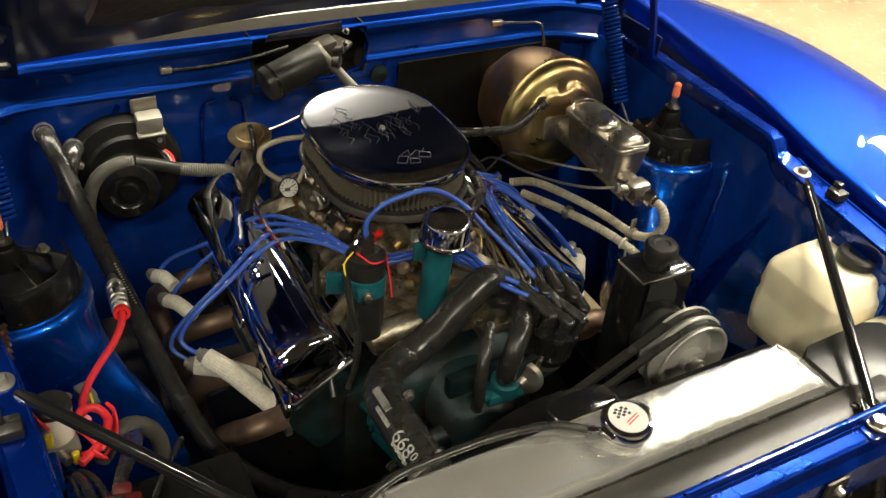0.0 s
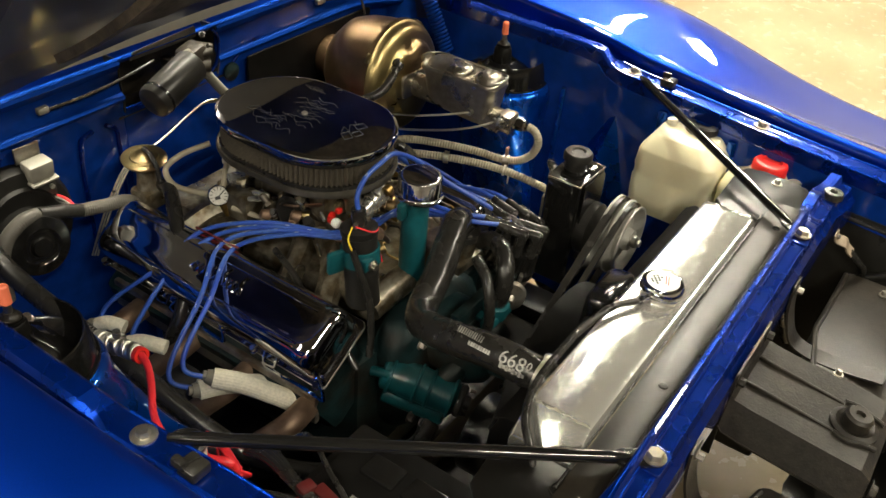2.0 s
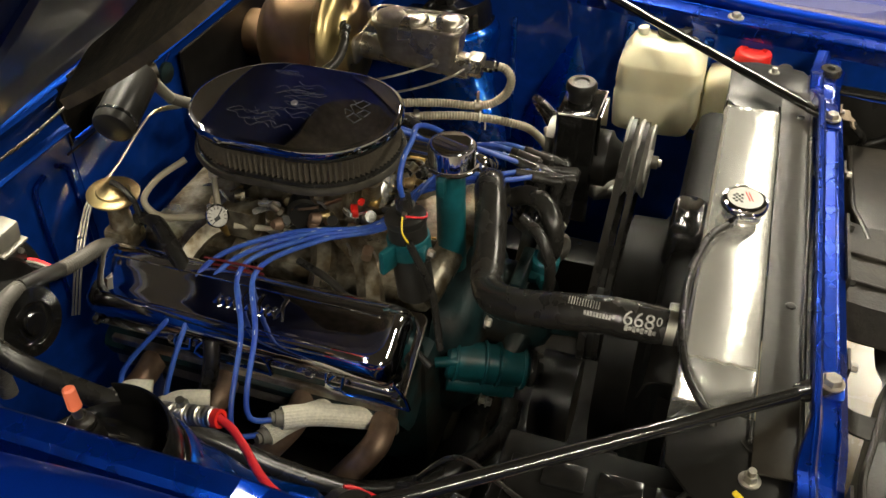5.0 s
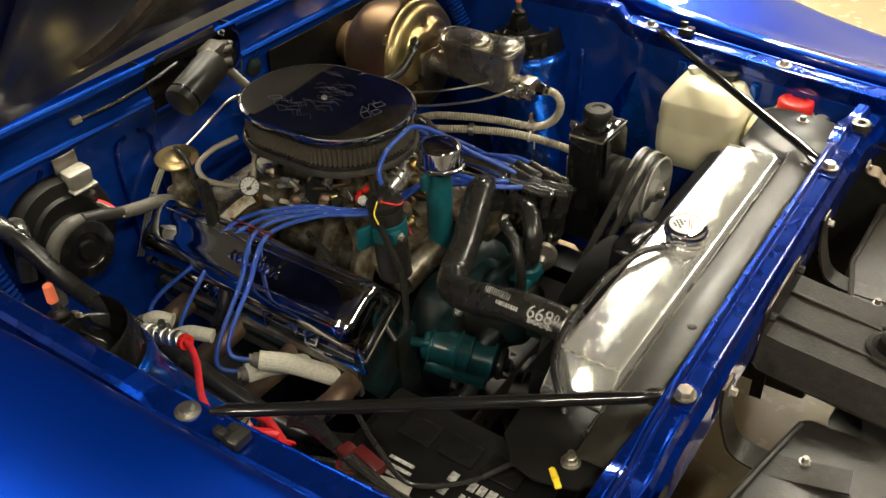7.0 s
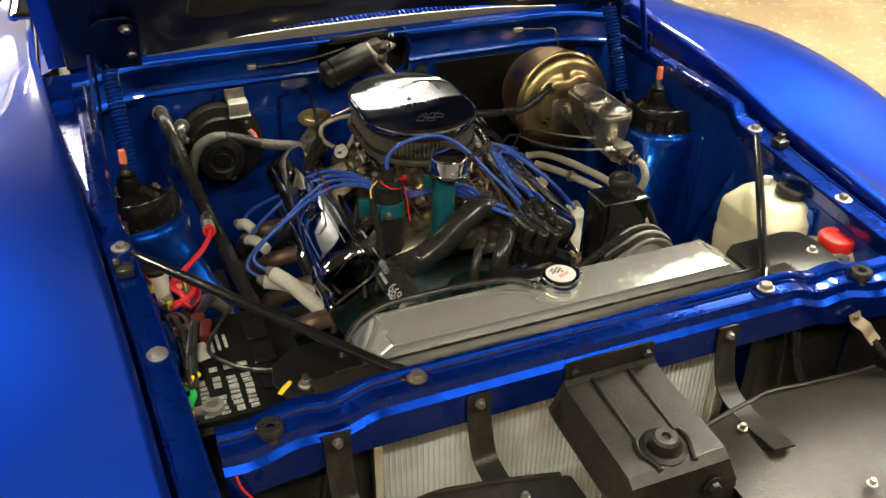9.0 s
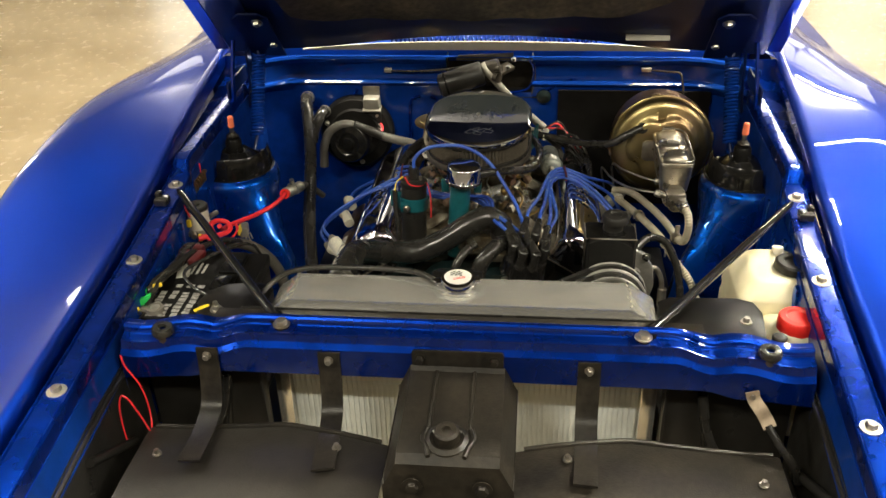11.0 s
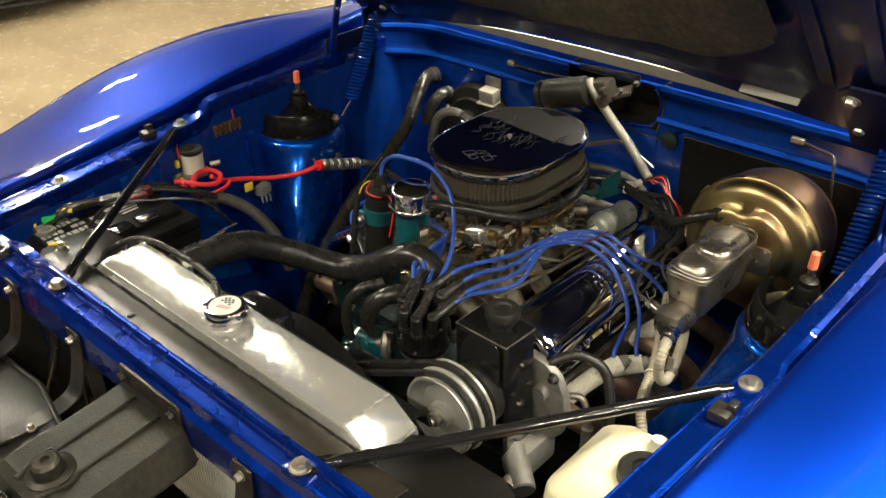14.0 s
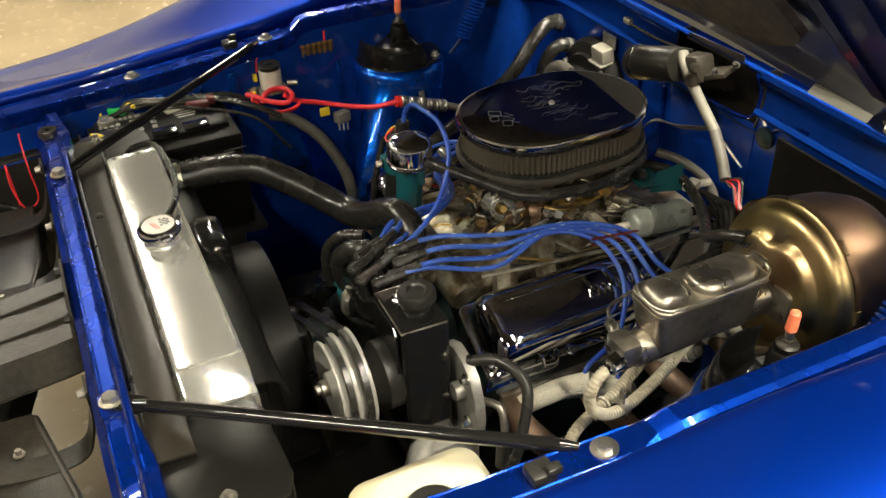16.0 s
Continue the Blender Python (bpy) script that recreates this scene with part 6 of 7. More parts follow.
part("vacuum_can", merge(lathe([(0, 0), (0.028, 0), (0.033, 0.006), (0.030, 0.014), (0.012, 0.020), (0.006, 0.030), (0, 0.03)], (0.055, 0.40, 0.695), (-0.8, -0.6, 0), 24)), STEEL, t)

# ---- ignition coil ----
t = thing("ignition_coil", (-0.150, 0.572, 0.72), "black ignition coil in a teal strap bracket", "ignition coil")
CA, CB = V(-0.150, 0.565, 0.715), V(-0.147, 0.579, 0.855)
cd = (CB - CA).normalized()
part("can", rod(CA, CB, 0.029, bev=0.005, seg=28), SATIN, t)
part("collar", lathe([(0.0295, 0), (0.031, 0.003), (0.031, 0.012), (0.026, 0.016), (0.015, 0.018), (0, 0.018)], CB - cd * 0.004, cd, 28), SATIN, t)
part("tower", rod(CB, CB + cd * 0.04, 0.014, 0.012), RUBBER, t, "black rubber coil tower boot")
part("strap", lathe([(0.0295, 0), (0.0325, 0.001), (0.0325, 0.029), (0.0295, 0.030)], CA + cd * 0.083, cd, 32), TEAL, t, "teal painted strap")
part("bracket_ear", box((-0.190, 0.592, 0.810), (0.030, 0.010, 0.040), 0.003, (0, 0, -20)), TEAL, t)
part("bracket_ear", box((-0.165, 0.548, 0.812), (0.020, 0.012, 0.022), 0.003), TEAL, t)
part("clamp_screw", hex_bolt((-0.160, 0.540, 0.812), (-0.2, -1, 0), 0.006, 0.009), ZINC, t)
for dx in (-0.015, 0.016):
    part("terminal", rod(CB + V(dx, -0.004, 0.010), CB + V(dx, -0.004, 0.022), 0.004), ZINC, t)
single("coil_red_wire", tube([(-0.166, 0.572, 0.875), (-0.150, 0.548, 0.868), (-0.128, 0.556, 0.862), (-0.118, 0.572, 0.862), (-0.110, 0.575, 0.83), (-0.108, 0.56, 0.78)], 0.0015, 8), RED_WIRE, "thin red wire round the coil top", "wire")
single("coil_yellow_wire", tube([(-0.170, 0.575, 0.876), (-0.186, 0.570, 0.862), (-0.188, 0.560, 0.846)], 0.0014, 8), YELLOW, "short yellow wire at the coil", "wire")
single("coil_sheath", tube([(-0.188, 0.560, 0.848), (-0.186, 0.545, 0.81), (-0.180, 0.530, 0.76), (-0.185, 0.52, 0.70), (-0.20, 0.51, 0.66)], 0.006, 10), RUBBER, "black wire sheath running down past the coil", "wire sheath")

# ---- oil filler ----
t = thing("oil_filler", (-0.045, 0.545, 0.72), "teal oil filler tube with a chrome breather cap", "oil filler")
part("tube", rod((-0.050, 0.540, 0.70), (-0.036, 0.548, 0.890), 0.023, seg=28), TEAL, t)
part("cap", lathe([(0.034, 0), (0.040, 0.001), (0.041, 0.004), (0.038, 0.006), (0.037, 0.008), (0.037, 0.036), (0.034, 0.041), (0.028, 0.0425), (0, 0.0415)], (-0.031, 0.547, 0.880), (0.05, 0, 1), 144, wave=lambda a, h: 0.008 * math.cos(36 * a) if 0.038 < h < 0.0422 else 0), CHROME, t, "chrome push-in cap with a fluted rim", 60)
for gx in (-0.072, 0.0):
    part("gusset", box((gx, 0.550, 0.868), (0.018, 0.012, 0.03), 0.003), TEAL, t)
single("breather_hose", tube([(0.0, 0.566, 0.888), (0.03, 0.58, 0.888), (0.06, 0.62, 0.872), (0.115, 0.68, 0.853), (0.135, 0.76, 0.846), (0.130, 0.84, 0.842), (0.09, 0.93, 0.835), (0.03, 0.985, 0.82)], 0.0095, 12), RUBBER, "black breather hose round the air cleaner", "hose")

# ---- coolant hoses ----
t = thing("upper_radiator_hose", (-0.12, 0.36, 0.8), "thick black upper radiator hose with worn print", "radiator hose")
part("hose", tube([(-0.238, 0.170, 0.840), (-0.238, 0.215, 0.841), (-0.237, 0.270, 0.838), (-0.232, 0.325, 0.824), (-0.205, 0.385, 0.790), (-0.165, 0.437, 0.758), (-0.125, 0.460, 0.750), (-0.070, 0.473, 0.770), (-0.015, 0.488, 0.804), (0.022, 0.500, 0.816), (0.052, 0.505, 0.800), (0.066, 0.500, 0.768)], 0.0255, 20, 8), RUBBER, t)
part("clamp", lathe([(0.0255, -0.006), (0.0275, -0.006), (0.0275, 0.006), (0.0255, 0.006), (0.0255, -0.006)], (-0.238, 0.186, 0.841), (0, 1, 0.05), 28), ZINC, t, "steel hose clamp")
part("clamp_screw", box((-0.225, 0.186, 0.866), (0.016, 0.014, 0.010), 0.003, (0, 35, 0)), ZINC, t)
bars = []
for k in range(12):
    y = 0.278 + k * 0.0035
    bars.append(box((-0.238 - 0.0255 * math.sin(0.55), y, 0.843 + 0.0255 * math.cos(0.55)), (0.010, 0.0014, 0.0006), 0, (0, -31, 0)))
part("print_bars", merge(*bars), PRINT_WHITE, t, "worn white print")
part("small_print", merge(*[box((-0.238 - 0.0255 * math.sin(0.95), 0.262 + k * 0.004, 0.8405 + 0.0255 * math.cos(0.95)), (0.006, 0.003, 0.0006), 0, (0, -54, 0)) for k in range(9)]), PRINT_WHITE, t)
fc = bpy.data.curves.new("number", "FONT")
fc.body, fc.size, fc.extrude = "668", 0.027, 0.0001
fc.align_x, fc.align_y = "CENTER", "CENTER"
num = new("number", fc)
num.data.materials.append(PRINT_WHITE)
num.parent = t
cs, sn = math.cos(0.80), math.sin(0.80)
num.matrix_local = Matrix.Translation(V(-0.238 - 0.0262 * sn, 0.226, 0.841 + 0.0262 * cs) - V(-0.12, 0.36, 0.8)) @ Matrix(((0, cs, -sn, 0), (-1, 0, 0, 0), (0, sn, cs, 0), (0, 0, 0, 1)))
fs = bpy.data.curves.new("small_number", "FONT")
fs.body, fs.size, fs.extrude = "0", 0.016, 0.0001
fs.align_x, fs.align_y = "CENTER", "CENTER"
num = new("small_number", fs)
num.data.materials.append(PRINT_WHITE)
num.parent = t
cs, sn = math.cos(0.68), math.sin(0.68)
num.matrix_local = Matrix.Translation(V(-0.238 - 0.0262 * sn, 0.201, 0.841 + 0.0262 * cs) - V(-0.12, 0.36, 0.8)) @ Matrix(((0, cs, -sn, 0), (-1, 0, 0, 0), (0, sn, cs, 0), (0, 0, 0, 1)))
part("smeared_print", merge(*[box((-0.238 - 0.0257 * math.sin(1.28), 0.205 + k * 0.005, 0.841 + 0.0257 * math.cos(1.28)), (0.005 + 0.003 * (k % 2), 0.0042, 0.0006), 0, (0, -73, 0)) for k in range(8)]), PRINT_WHITE, t)
single("bypass_hose", tube([(0.072, 0.475, 0.765), (0.062, 0.445, 0.785), (0.040, 0.412, 0.786), (0.018, 0.392, 0.765), (0.010, 0.390, 0.730), (0.018, 0.400, 0.695)], 0.0165, 16), RUBBER, "short black bypass hose over the water pump", "hose")
single("slim_hose", tube([(0.0, 0.44, 0.782), (-0.025, 0.405, 0.775), (-0.040, 0.385, 0.745), (-0.042, 0.380, 0.70), (-0.04, 0.385, 0.67)], 0.0095, 12), RUBBER, "slim black hose beside the bypass hose", "hose")
t = thing("thermostat_housing", (0.05, 0.51, 0.74), "dull cast thermostat housing", "thermostat housing")
part("neck", merge(rod((0.06, 0.51, 0.72), (0.060, 0.502, 0.775), 0.024, bev=0.003), box((0.055, 0.51, 0.722), (0.08, 0.06, 0.02), 0.006)), CAST, t)
for bx in (0.02, 0.092):
    part("bolt", hex_bolt((bx, 0.497, 0.732), (0, 0, 1), 0.007, 0.009), ZINC, t)
part("crimped_clamp", lathe([(0.0265, -0.006), (0.028, -0.006), (0.028, 0.006), (0.0265, 0.006), (0.0265, -0.006)], (0.059, 0.503, 0.775), (0, 0, 1), 28), ZINC, t)

t = thing("heater_hose", (-0.45, 0.8, 0.65), "long black heater hose with white print from the bulkhead", "heater hose", "heater hoses")
part("hose", tube([(-0.523, 1.145, 0.835), (-0.522, 1.115, 0.848), (-0.512, 1.07, 0.825), (-0.495, 1.0, 0.755), (-0.475, 0.89, 0.700), (-0.455, 0.77, 0.650), (-0.430, 0.66, 0.585), (-0.395, 0.57, 0.535), (-0.335, 0.49, 0.510), (-0.265, 0.43, 0.510), (-0.205, 0.40, 0.525), (-0.165, 0.40, 0.545)], 0.0165, 16), RUBBER, t)
part("clamp", lathe([(0.0165, -0.006), (0.0185, -0.006), (0.0185, 0.006), (0.0165, 0.006), (0.0165, -0.006)], (-0.523, 1.132, 0.846), (0, 1, -0.3), 24), ZINC, t, "bright clamp")
part("print_bars", merge(*[box((-0.475 + 0.016 * 0.3 + k * 0.0009, 0.885 - k * 0.005, 0.7155 - k * 0.0021), (0.0035, 0.0034, 0.0008), 0, (-20, 0, -12)) for k in range(16)]), PRINT_WHITE, t)
t = thing("heater_hose", (-0.47, 1.1, 0.8), "short black heater hose on the bulkhead", "heater hose", "heater hoses")
part("hose", tube([(-0.478, 1.150, 0.800), (-0.481, 1.125, 0.806), (-0.490, 1.106, 0.794), (-0.503, 1.095, 0.765), (-0.512, 1.09, 0.73)], 0.0155, 16), RUBBER, t)
part("clamp", lathe([(0.0155, -0.005), (0.0175, -0.005), (0.0175, 0.005), (0.0155, 0.005), (0.0155, -0.005)], (-0.479, 1.138, 0.803), (0, 1, -0.2), 24), ZINC, t)

# ---- bulkhead fittings ----
t = thing("wiper_motor", (-0.08, 1.12, 0.92), "black cylindrical wiper motor on the cowl", "wiper motor")
part("can", lathe([(0, 0), (0.024, 0.0), (0.031, 0.004), (0.033, 0.010), (0.033, 0.118), (0.030, 0.124), (0, 0.124)], (-0.138, 1.070, 0.905), (0.945, 0.14, 0.28), 36), SATIN, t, "satin black motor can")
part("seam_ring", lathe([(0.0328, 0), (0.0345, 0.001), (0.0345, 0.005), (0.0328, 0.006)], (-0.138 + 0.945 * 0.018, 1.070 + 0.14 * 0.018, 0.905 + 0.28 * 0.018), (0.945, 0.14, 0.28), 32), BLACK, t)
part("gearbox", merge(box((0.002, 1.112, 0.938), (0.050, 0.045, 0.052), 0.010, (0, -16, 0)), rod((0.005, 1.10, 0.925), (0.022, 1.085, 0.925), 0.013), rod((0.012, 1.095, 0.948), (0.028, 1.085, 0.952), 0.008)), DUSTY, t)
part("mount_leg", merge(box((0.035, 1.135, 0.935), (0.045, 0.05, 0.010), 0.003, (0, -20, 25)), box((-0.01, 1.15, 0.915), (0.02, 0.07, 0.02), 0.004)), DUSTY, t)
for bp in ((0.045, 1.118, 0.944), (0.060, 1.15, 0.955)):
    part("bolt", hex_bolt(bp, (0.2, -0.6, 0.7), 0.005, 0.007), PANEL_GREY, t)
single("wiper_loom", tube([(-0.026, 1.098, 0.962), (-0.018, 1.094, 0.950), (0.006, 1.095, 0.922), (0.036, 1.102, 0.884), (0.074, 1.111, 0.839)], 0.0100, 14), GREY_BOX, "pale grey loom tube from the wiper motor", "wire loom")
single("loom_sleeve", tube([(0.073, 1.111, 0.840), (0.095, 1.105, 0.822), (0.122, 1.095, 0.802), (0.150, 1.082, 0.784)], 0.0105, 12), GREY_LOOM, "grey taped loom sleeve", "loom sleeve")
for k, (mat, dx) in enumerate(((RED_WIRE, 0.0), (RUBBER, 0.008), (GREY_LOOM, -0.006), (RED_WIRE, 0.014), (RUBBER, 0.02))):
    single("bulkhead_wire", tube([(0.150, 1.082, 0.784), (0.17 + dx, 1.08, 0.785 + dx), (0.20 + dx, 1.06, 0.79 - dx), (0.225 + dx, 1.05, 0.765), (0.24 + dx, 1.06, 0.72)], 0.002, 6), mat, "thin loose wire at the bulkhead connector", "wire", group="bulkhead wires")
t = thing("blower_motor", (-0.41, 1.12, 0.72), "black heater blower motor on the bulkhead", "blower motor")
part("housing", lathe([(0.108, 0), (0.107, 0.025), (0.098, 0.038), (0.075, 0.043), (0.070, 0.05), (0, 0.05)], (-0.392, 1.170, 0.735), (0, -1, 0.1), 40), SHROUD, t, "matt black blower housing")
part("motor", lathe([(0.058, 0.0), (0.058, 0.045), (0.053, 0.056), (0.034, 0.060), (0.030, 0.057), (0.019, 0.057), (0.016, 0.063), (0, 0.063)], (-0.398, 1.124, 0.725), (-0.1, -1, 0.15), 36), BLACK, t, "gloss black motor end")
for i in range(3):
    a = radians(120 * i + 40)
    part("screw", hex_bolt(align(V(-0.392, 1.170, 0.735), V(0, -1, 0.1)) @ V(0.086 * math.cos(a), 0.086 * math.sin(a), 0.040), (0, -1, 0.1), 0.005, 0.008), STEEL, t)
single("grey_loom", tube([(-0.480, 1.075, 0.66), (-0.474, 1.078, 0.725), (-0.452, 1.082, 0.768), (-0.415, 1.086, 0.785), (-0.385, 1.088, 0.782)], 0.0130, 12, 10, ridge=(0.0045, 0.0009)), GREY_LOOM, "grey corrugated loom round the blower motor", "wire loom", group="grey looms")
single("grey_loom", tube([(-0.385, 1.088, 0.782), (-0.34, 1.088, 0.766), (-0.305, 1.088, 0.750)], 0.0125, 12), SATIN, "black taped loom joint", "wire loom", group="grey looms")
single("grey_loom", tube([(-0.305, 1.088, 0.750), (-0.26, 1.084, 0.740), (-0.215, 1.08, 0.730), (-0.17, 1.06, 0.70)], 0.0130, 12, 10, ridge=(0.0045, 0.0009)), GREY_LOOM, "grey corrugated loom behind the engine", "wire loom", group="grey looms")
t = thing("relay", (-0.34, 1.15, 0.835), "beige relay box on a steel tab", "relay")
part("case", box((-0.340, 1.140, 0.832), (0.047, 0.032, 0.034), 0.005, (8, 0, 0)), GREY_BOX, t)
part("tab", box((-0.343, 1.158, 0.858), (0.048, 0.004, 0.030), 0.001), STEEL, t, "steel mounting tab")
part("lip", box((-0.340, 1.136, 0.814), (0.052, 0.035, 0.005), 0.002, (8, 0, 0)), GREY_BOX, t)
part("plug", box((-0.335, 1.142, 0.790), (0.040, 0.022, 0.035), 0.004), SATIN, t, "black plug")
for k, (m2, dx) in enumerate(((RUBBER, 0.0), (GREY_BOX, 0.008), (RED_WIRE, 0.014))):
    single("relay_wire", tube([(-0.335 + dx - 0.008, 1.140, 0.778), (-0.325 + dx, 1.125, 0.765), (-0.318 + dx * 0.6, 1.09, 0.757)], 0.0022, 6), m2, "thin wire below the relay", "wire", group="relay wires")
single("cowl_clip", box((-0.293, 1.166, 0.918), (0.022, 0.012, 0.013), 0.003), GREY_BOX, "small pale clip on the cowl", "clip", group="cowl clips")
single("cowl_clip", box((0.420, 1.155, 0.928), (0.028, 0.012, 0.012), 0.003), ZINC, "small plated clip on the cowl", "clip", group="cowl clips")
single("washer_line", tube([(-0.285, 1.163, 0.917), (-0.20, 1.160, 0.918), (-0.12, 1.158, 0.925), (-0.06, 1.15, 0.94)], 0.0028, 8), RUBBER, "thin black washer line along the cowl", "hose", group="washer lines")
single("washer_line", tube([(0.432, 1.152, 0.928), (0.47, 1.135, 0.930), (0.505, 1.115, 0.932), (0.512, 1.105, 0.91), (0.520, 1.10, 0.86), (0.53, 1.10, 0.78)], 0.0028, 8), RUBBER, "thin black washer line along the cowl", "hose", group="washer lines")
single("bulkhead_grommet", lathe([(0.008, 0), (0.020, 0), (0.020, 0.006), (0.010, 0.010), (0, 0.010)], (0.145, 1.166, 0.845), (0, -1, 0), 20), DARK_TEAL, "dull round grommet in the bulkhead", "grommet")

# vacuum diaphragm with its steel lines, gauge and pale tubes
t = thing("vacuum_diaphragm", (-0.168, 1.074, 0.78), "gold zinc vacuum diaphragm on a valve", "vacuum valve")
part("dish", lathe([(0.016, -0.010), (0.034, -0.006), (0.041, -0.001), (0.042, 0.002), (0.038, 0.004), (0.027, 0.005), (0.025, 0.008), (0.013, 0.009), (0.010, 0.012), (0, 0.0125)], (-0.168, 1.074, 0.803), (-0.05, -0.12, 1), 40), ZINC_GOLD, t, smooth=50)
part("stem", merge(rod((-0.168, 1.074, 0.79), (-0.172, 1.07, 0.735), 0.016, 0.020), box((-0.172, 1.07, 0.725), (0.05, 0.05, 0.04), 0.008)), CAST, t)
part("nipple_hose", tube([(-0.168, 1.072, 0.826), (-0.170, 1.055, 0.822), (-0.172, 1.035, 0.800), (-0.172, 1.03, 0.77)], 0.005, 10), RUBBER, t, "black rubber nipple hose")
for k in range(3):
    d = 0.0046 * k
    single("steel_line", tube([(-0.265 + d * 0.6, 1.145 - d, 0.60), (-0.215 + d * 0.6, 1.150 - d, 0.68), (-0.165 + d * 0.5, 1.152 - d, 0.742), (-0.145 + d * 0.4, 1.152 - d, 0.756), (-0.06, 1.148 - d, 0.775 + d), (0.00, 1.145 - d, 0.80 + d), (0.045, 1.14 - d, 0.815 + d), (0.13, 1.135 - d, 0.785 + d)], 0.0019, 8), ZINC,
           "thin plated steel line along the bulkhead", "steel line", group="steel lines")
t = thing("pressure_gauge", (-0.158, 0.892, 0.77), "small round pressure gauge with a white dial", "gauge")
GA = V(-0.45, -0.65, 0.6).normalized()
GP = V(-0.154, 0.896, 0.790)
part("case", lathe([(0, -0.016), (0.016, -0.016), (0.0175, -0.010), (0.018, 0.0), (0.019, 0.003), (0.0175, 0.005), (0.016, 0.003)], GP, GA, 32), CHROME, t)
part("dial", lathe([(0.0165, 0), (0.0165, 0.002), (0, 0.002)], GP, GA, 32), DIAL, t, "white dial")
part("needle", merge(turned(box((0.004, 0.002, 0.003), (0.018, 0.0018, 0.0008), 0, (0, 0, 40)), align(GP, GA)), turned(box((-0.002, -0.004, 0.003), (0.010, 0.006, 0.0006), 0, (0, 0, 10)), align(GP, GA))), INK, t)
part("ticks", merge(*[turned(box((0.0128 * math.cos(radians(a)), 0.0128 * math.sin(radians(a)), 0.0026), (0.0045, 0.0012, 0.0006), 0, (0, 0, a)), align(GP, GA)) for a in range(-40, 221, 26)]), INK, t)
part("stem", rod(GP - GA * 0.012, GP + V(0.02, 0.0, -0.05), 0.006), BRASS, t)
single("pale_fuel_tube", tube([(-0.085, 0.985, 0.835), (-0.13, 1.015, 0.818), (-0.165, 1.02, 0.800), (-0.172, 0.995, 0.782), (-0.152, 0.955, 0.772), (-0.135, 0.93, 0.770)], 0.0055, 10), BEIGE_LOOM, "bent pale plastic vacuum tube", "tube")
single("pale_fuel_tube", tube([(-0.10, 0.925, 0.830), (-0.118, 0.915, 0.812), (-0.135, 0.905, 0.790)], 0.005, 10), BEIGE_LOOM, "short pale plastic vacuum tube", "tube")
single("tube_fitting", merge(box((-0.10, 0.925, 0.830), (0.016, 0.014, 0.016), 0.003), rod((-0.09, 0.93, 0.83), (-0.06, 0.945, 0.828), 0.006)), WHITE, "pale plastic tube fitting", "fitting")
single("gauge_line", tube([(-0.140, 0.878, 0.765), (-0.125, 0.83, 0.760), (-0.118, 0.77, 0.760), (-0.10, 0.72, 0.765)], 0.005, 10), BEIGE_LOOM, "pale line from the gauge along the carburetor", "tube")
single("rear_vent_hose", tube([(-0.155, 1.045, 0.752), (-0.165, 1.02, 0.768), (-0.19, 0.98, 0.772), (-0.225, 0.93, 0.745), (-0.26, 0.88, 0.69), (-0.30, 0.85, 0.64), (-0.34, 0.85, 0.58)], 0.0135, 14), RUBBER, "black hose crossing the rear of the valve cover", "hose")
single("vent_grommet_hose", tube([(-0.155, 0.76, 0.735), (-0.18, 0.70, 0.735), (-0.20, 0.64, 0.71), (-0.21, 0.58, 0.69), (-0.22, 0.52, 0.64)], 0.006, 10), RUBBER, "thin black hose along the valve cover", "hose")

# fuel filter canister and the teal lifting bracket
t = thing("fuel_filter", (0.17, 0.93, 0.755), "grey metal fuel filter canister", "fuel filter")
FA, FB = V(0.168, 0.860, 0.768), V(0.160, 0.985, 0.748)
fd = (FB - FA).normalized()
part("canister", lathe([(0, 0), (0.012, 0.0), (0.022, 0.004), (0.026, 0.010), (0.026, 0.030), (0.0275, 0.032), (0.0275, 0.036), (0.026, 0.038), (0.026, 0.115), (0.0275, 0.118), (0.0275, 0.123), (0.022, 0.126), (0, 0.126)], FA, fd, 36), FILTER_CAN, t)
part("nipple", rod(FA, FA - fd * 0.03, 0.006), WHITE, t, "pale nipple")
part("nipple", merge(rod(FB, FB + fd * 0.028, 0.006), rod(FB + fd * 0.01, FB + fd * 0.016, 0.009)), WHITE, t, "pale nipple")
part("print_bars", merge(*[box((0.182 + k * 0.004, 0.965, 0.7735 - k * 0.002), (0.0016, 0.012, 0.0006), 0) for k in range(2)]), INK, t)
single("filter_hose", tube([FB + fd * 0.02, (0.165, 1.03, 0.745), (0.185, 1.07, 0.72), (0.20, 1.09, 0.66)], 0.008, 10), RUBBER, "black hose behind the fuel filter", "hose")
t = thing("lifting_bracket", (0.11, 0.96, 0.79), "teal painted angle bracket on the manifold", "bracket")
part("flat", prism([(-0.035, -0.02), (0.03, -0.025), (0.04, 0.02), (-0.02, 0.03)], 0.004, pose(0.085, 0.945, 0.795), 0.001), TEAL, t)
part("upright", prism([(0, 0), (0.06, 0), (0.055, 0.055), (0.01, 0.04)], 0.004, Matrix.Translation((0.11, 0.945, 0.778)) @ pose(0, 0, 0, 90, 0, 70)), TEAL, t)
part("bolt", hex_bolt((0.08, 0.945, 0.800), (0, 0, 1), 0.008, 0.012), ZINC, t)
single("rear_hose", tube([(0.20, 0.90, 0.71), (0.20, 0.98, 0.735), (0.175, 1.04, 0.76), (0.135, 1.05, 0.785), (0.08, 1.03, 0.805), (0.05, 1.0, 0.815)], 0.0085, 12), GREY_LOOM, "grey-green hose behind the carburetor", "hose")
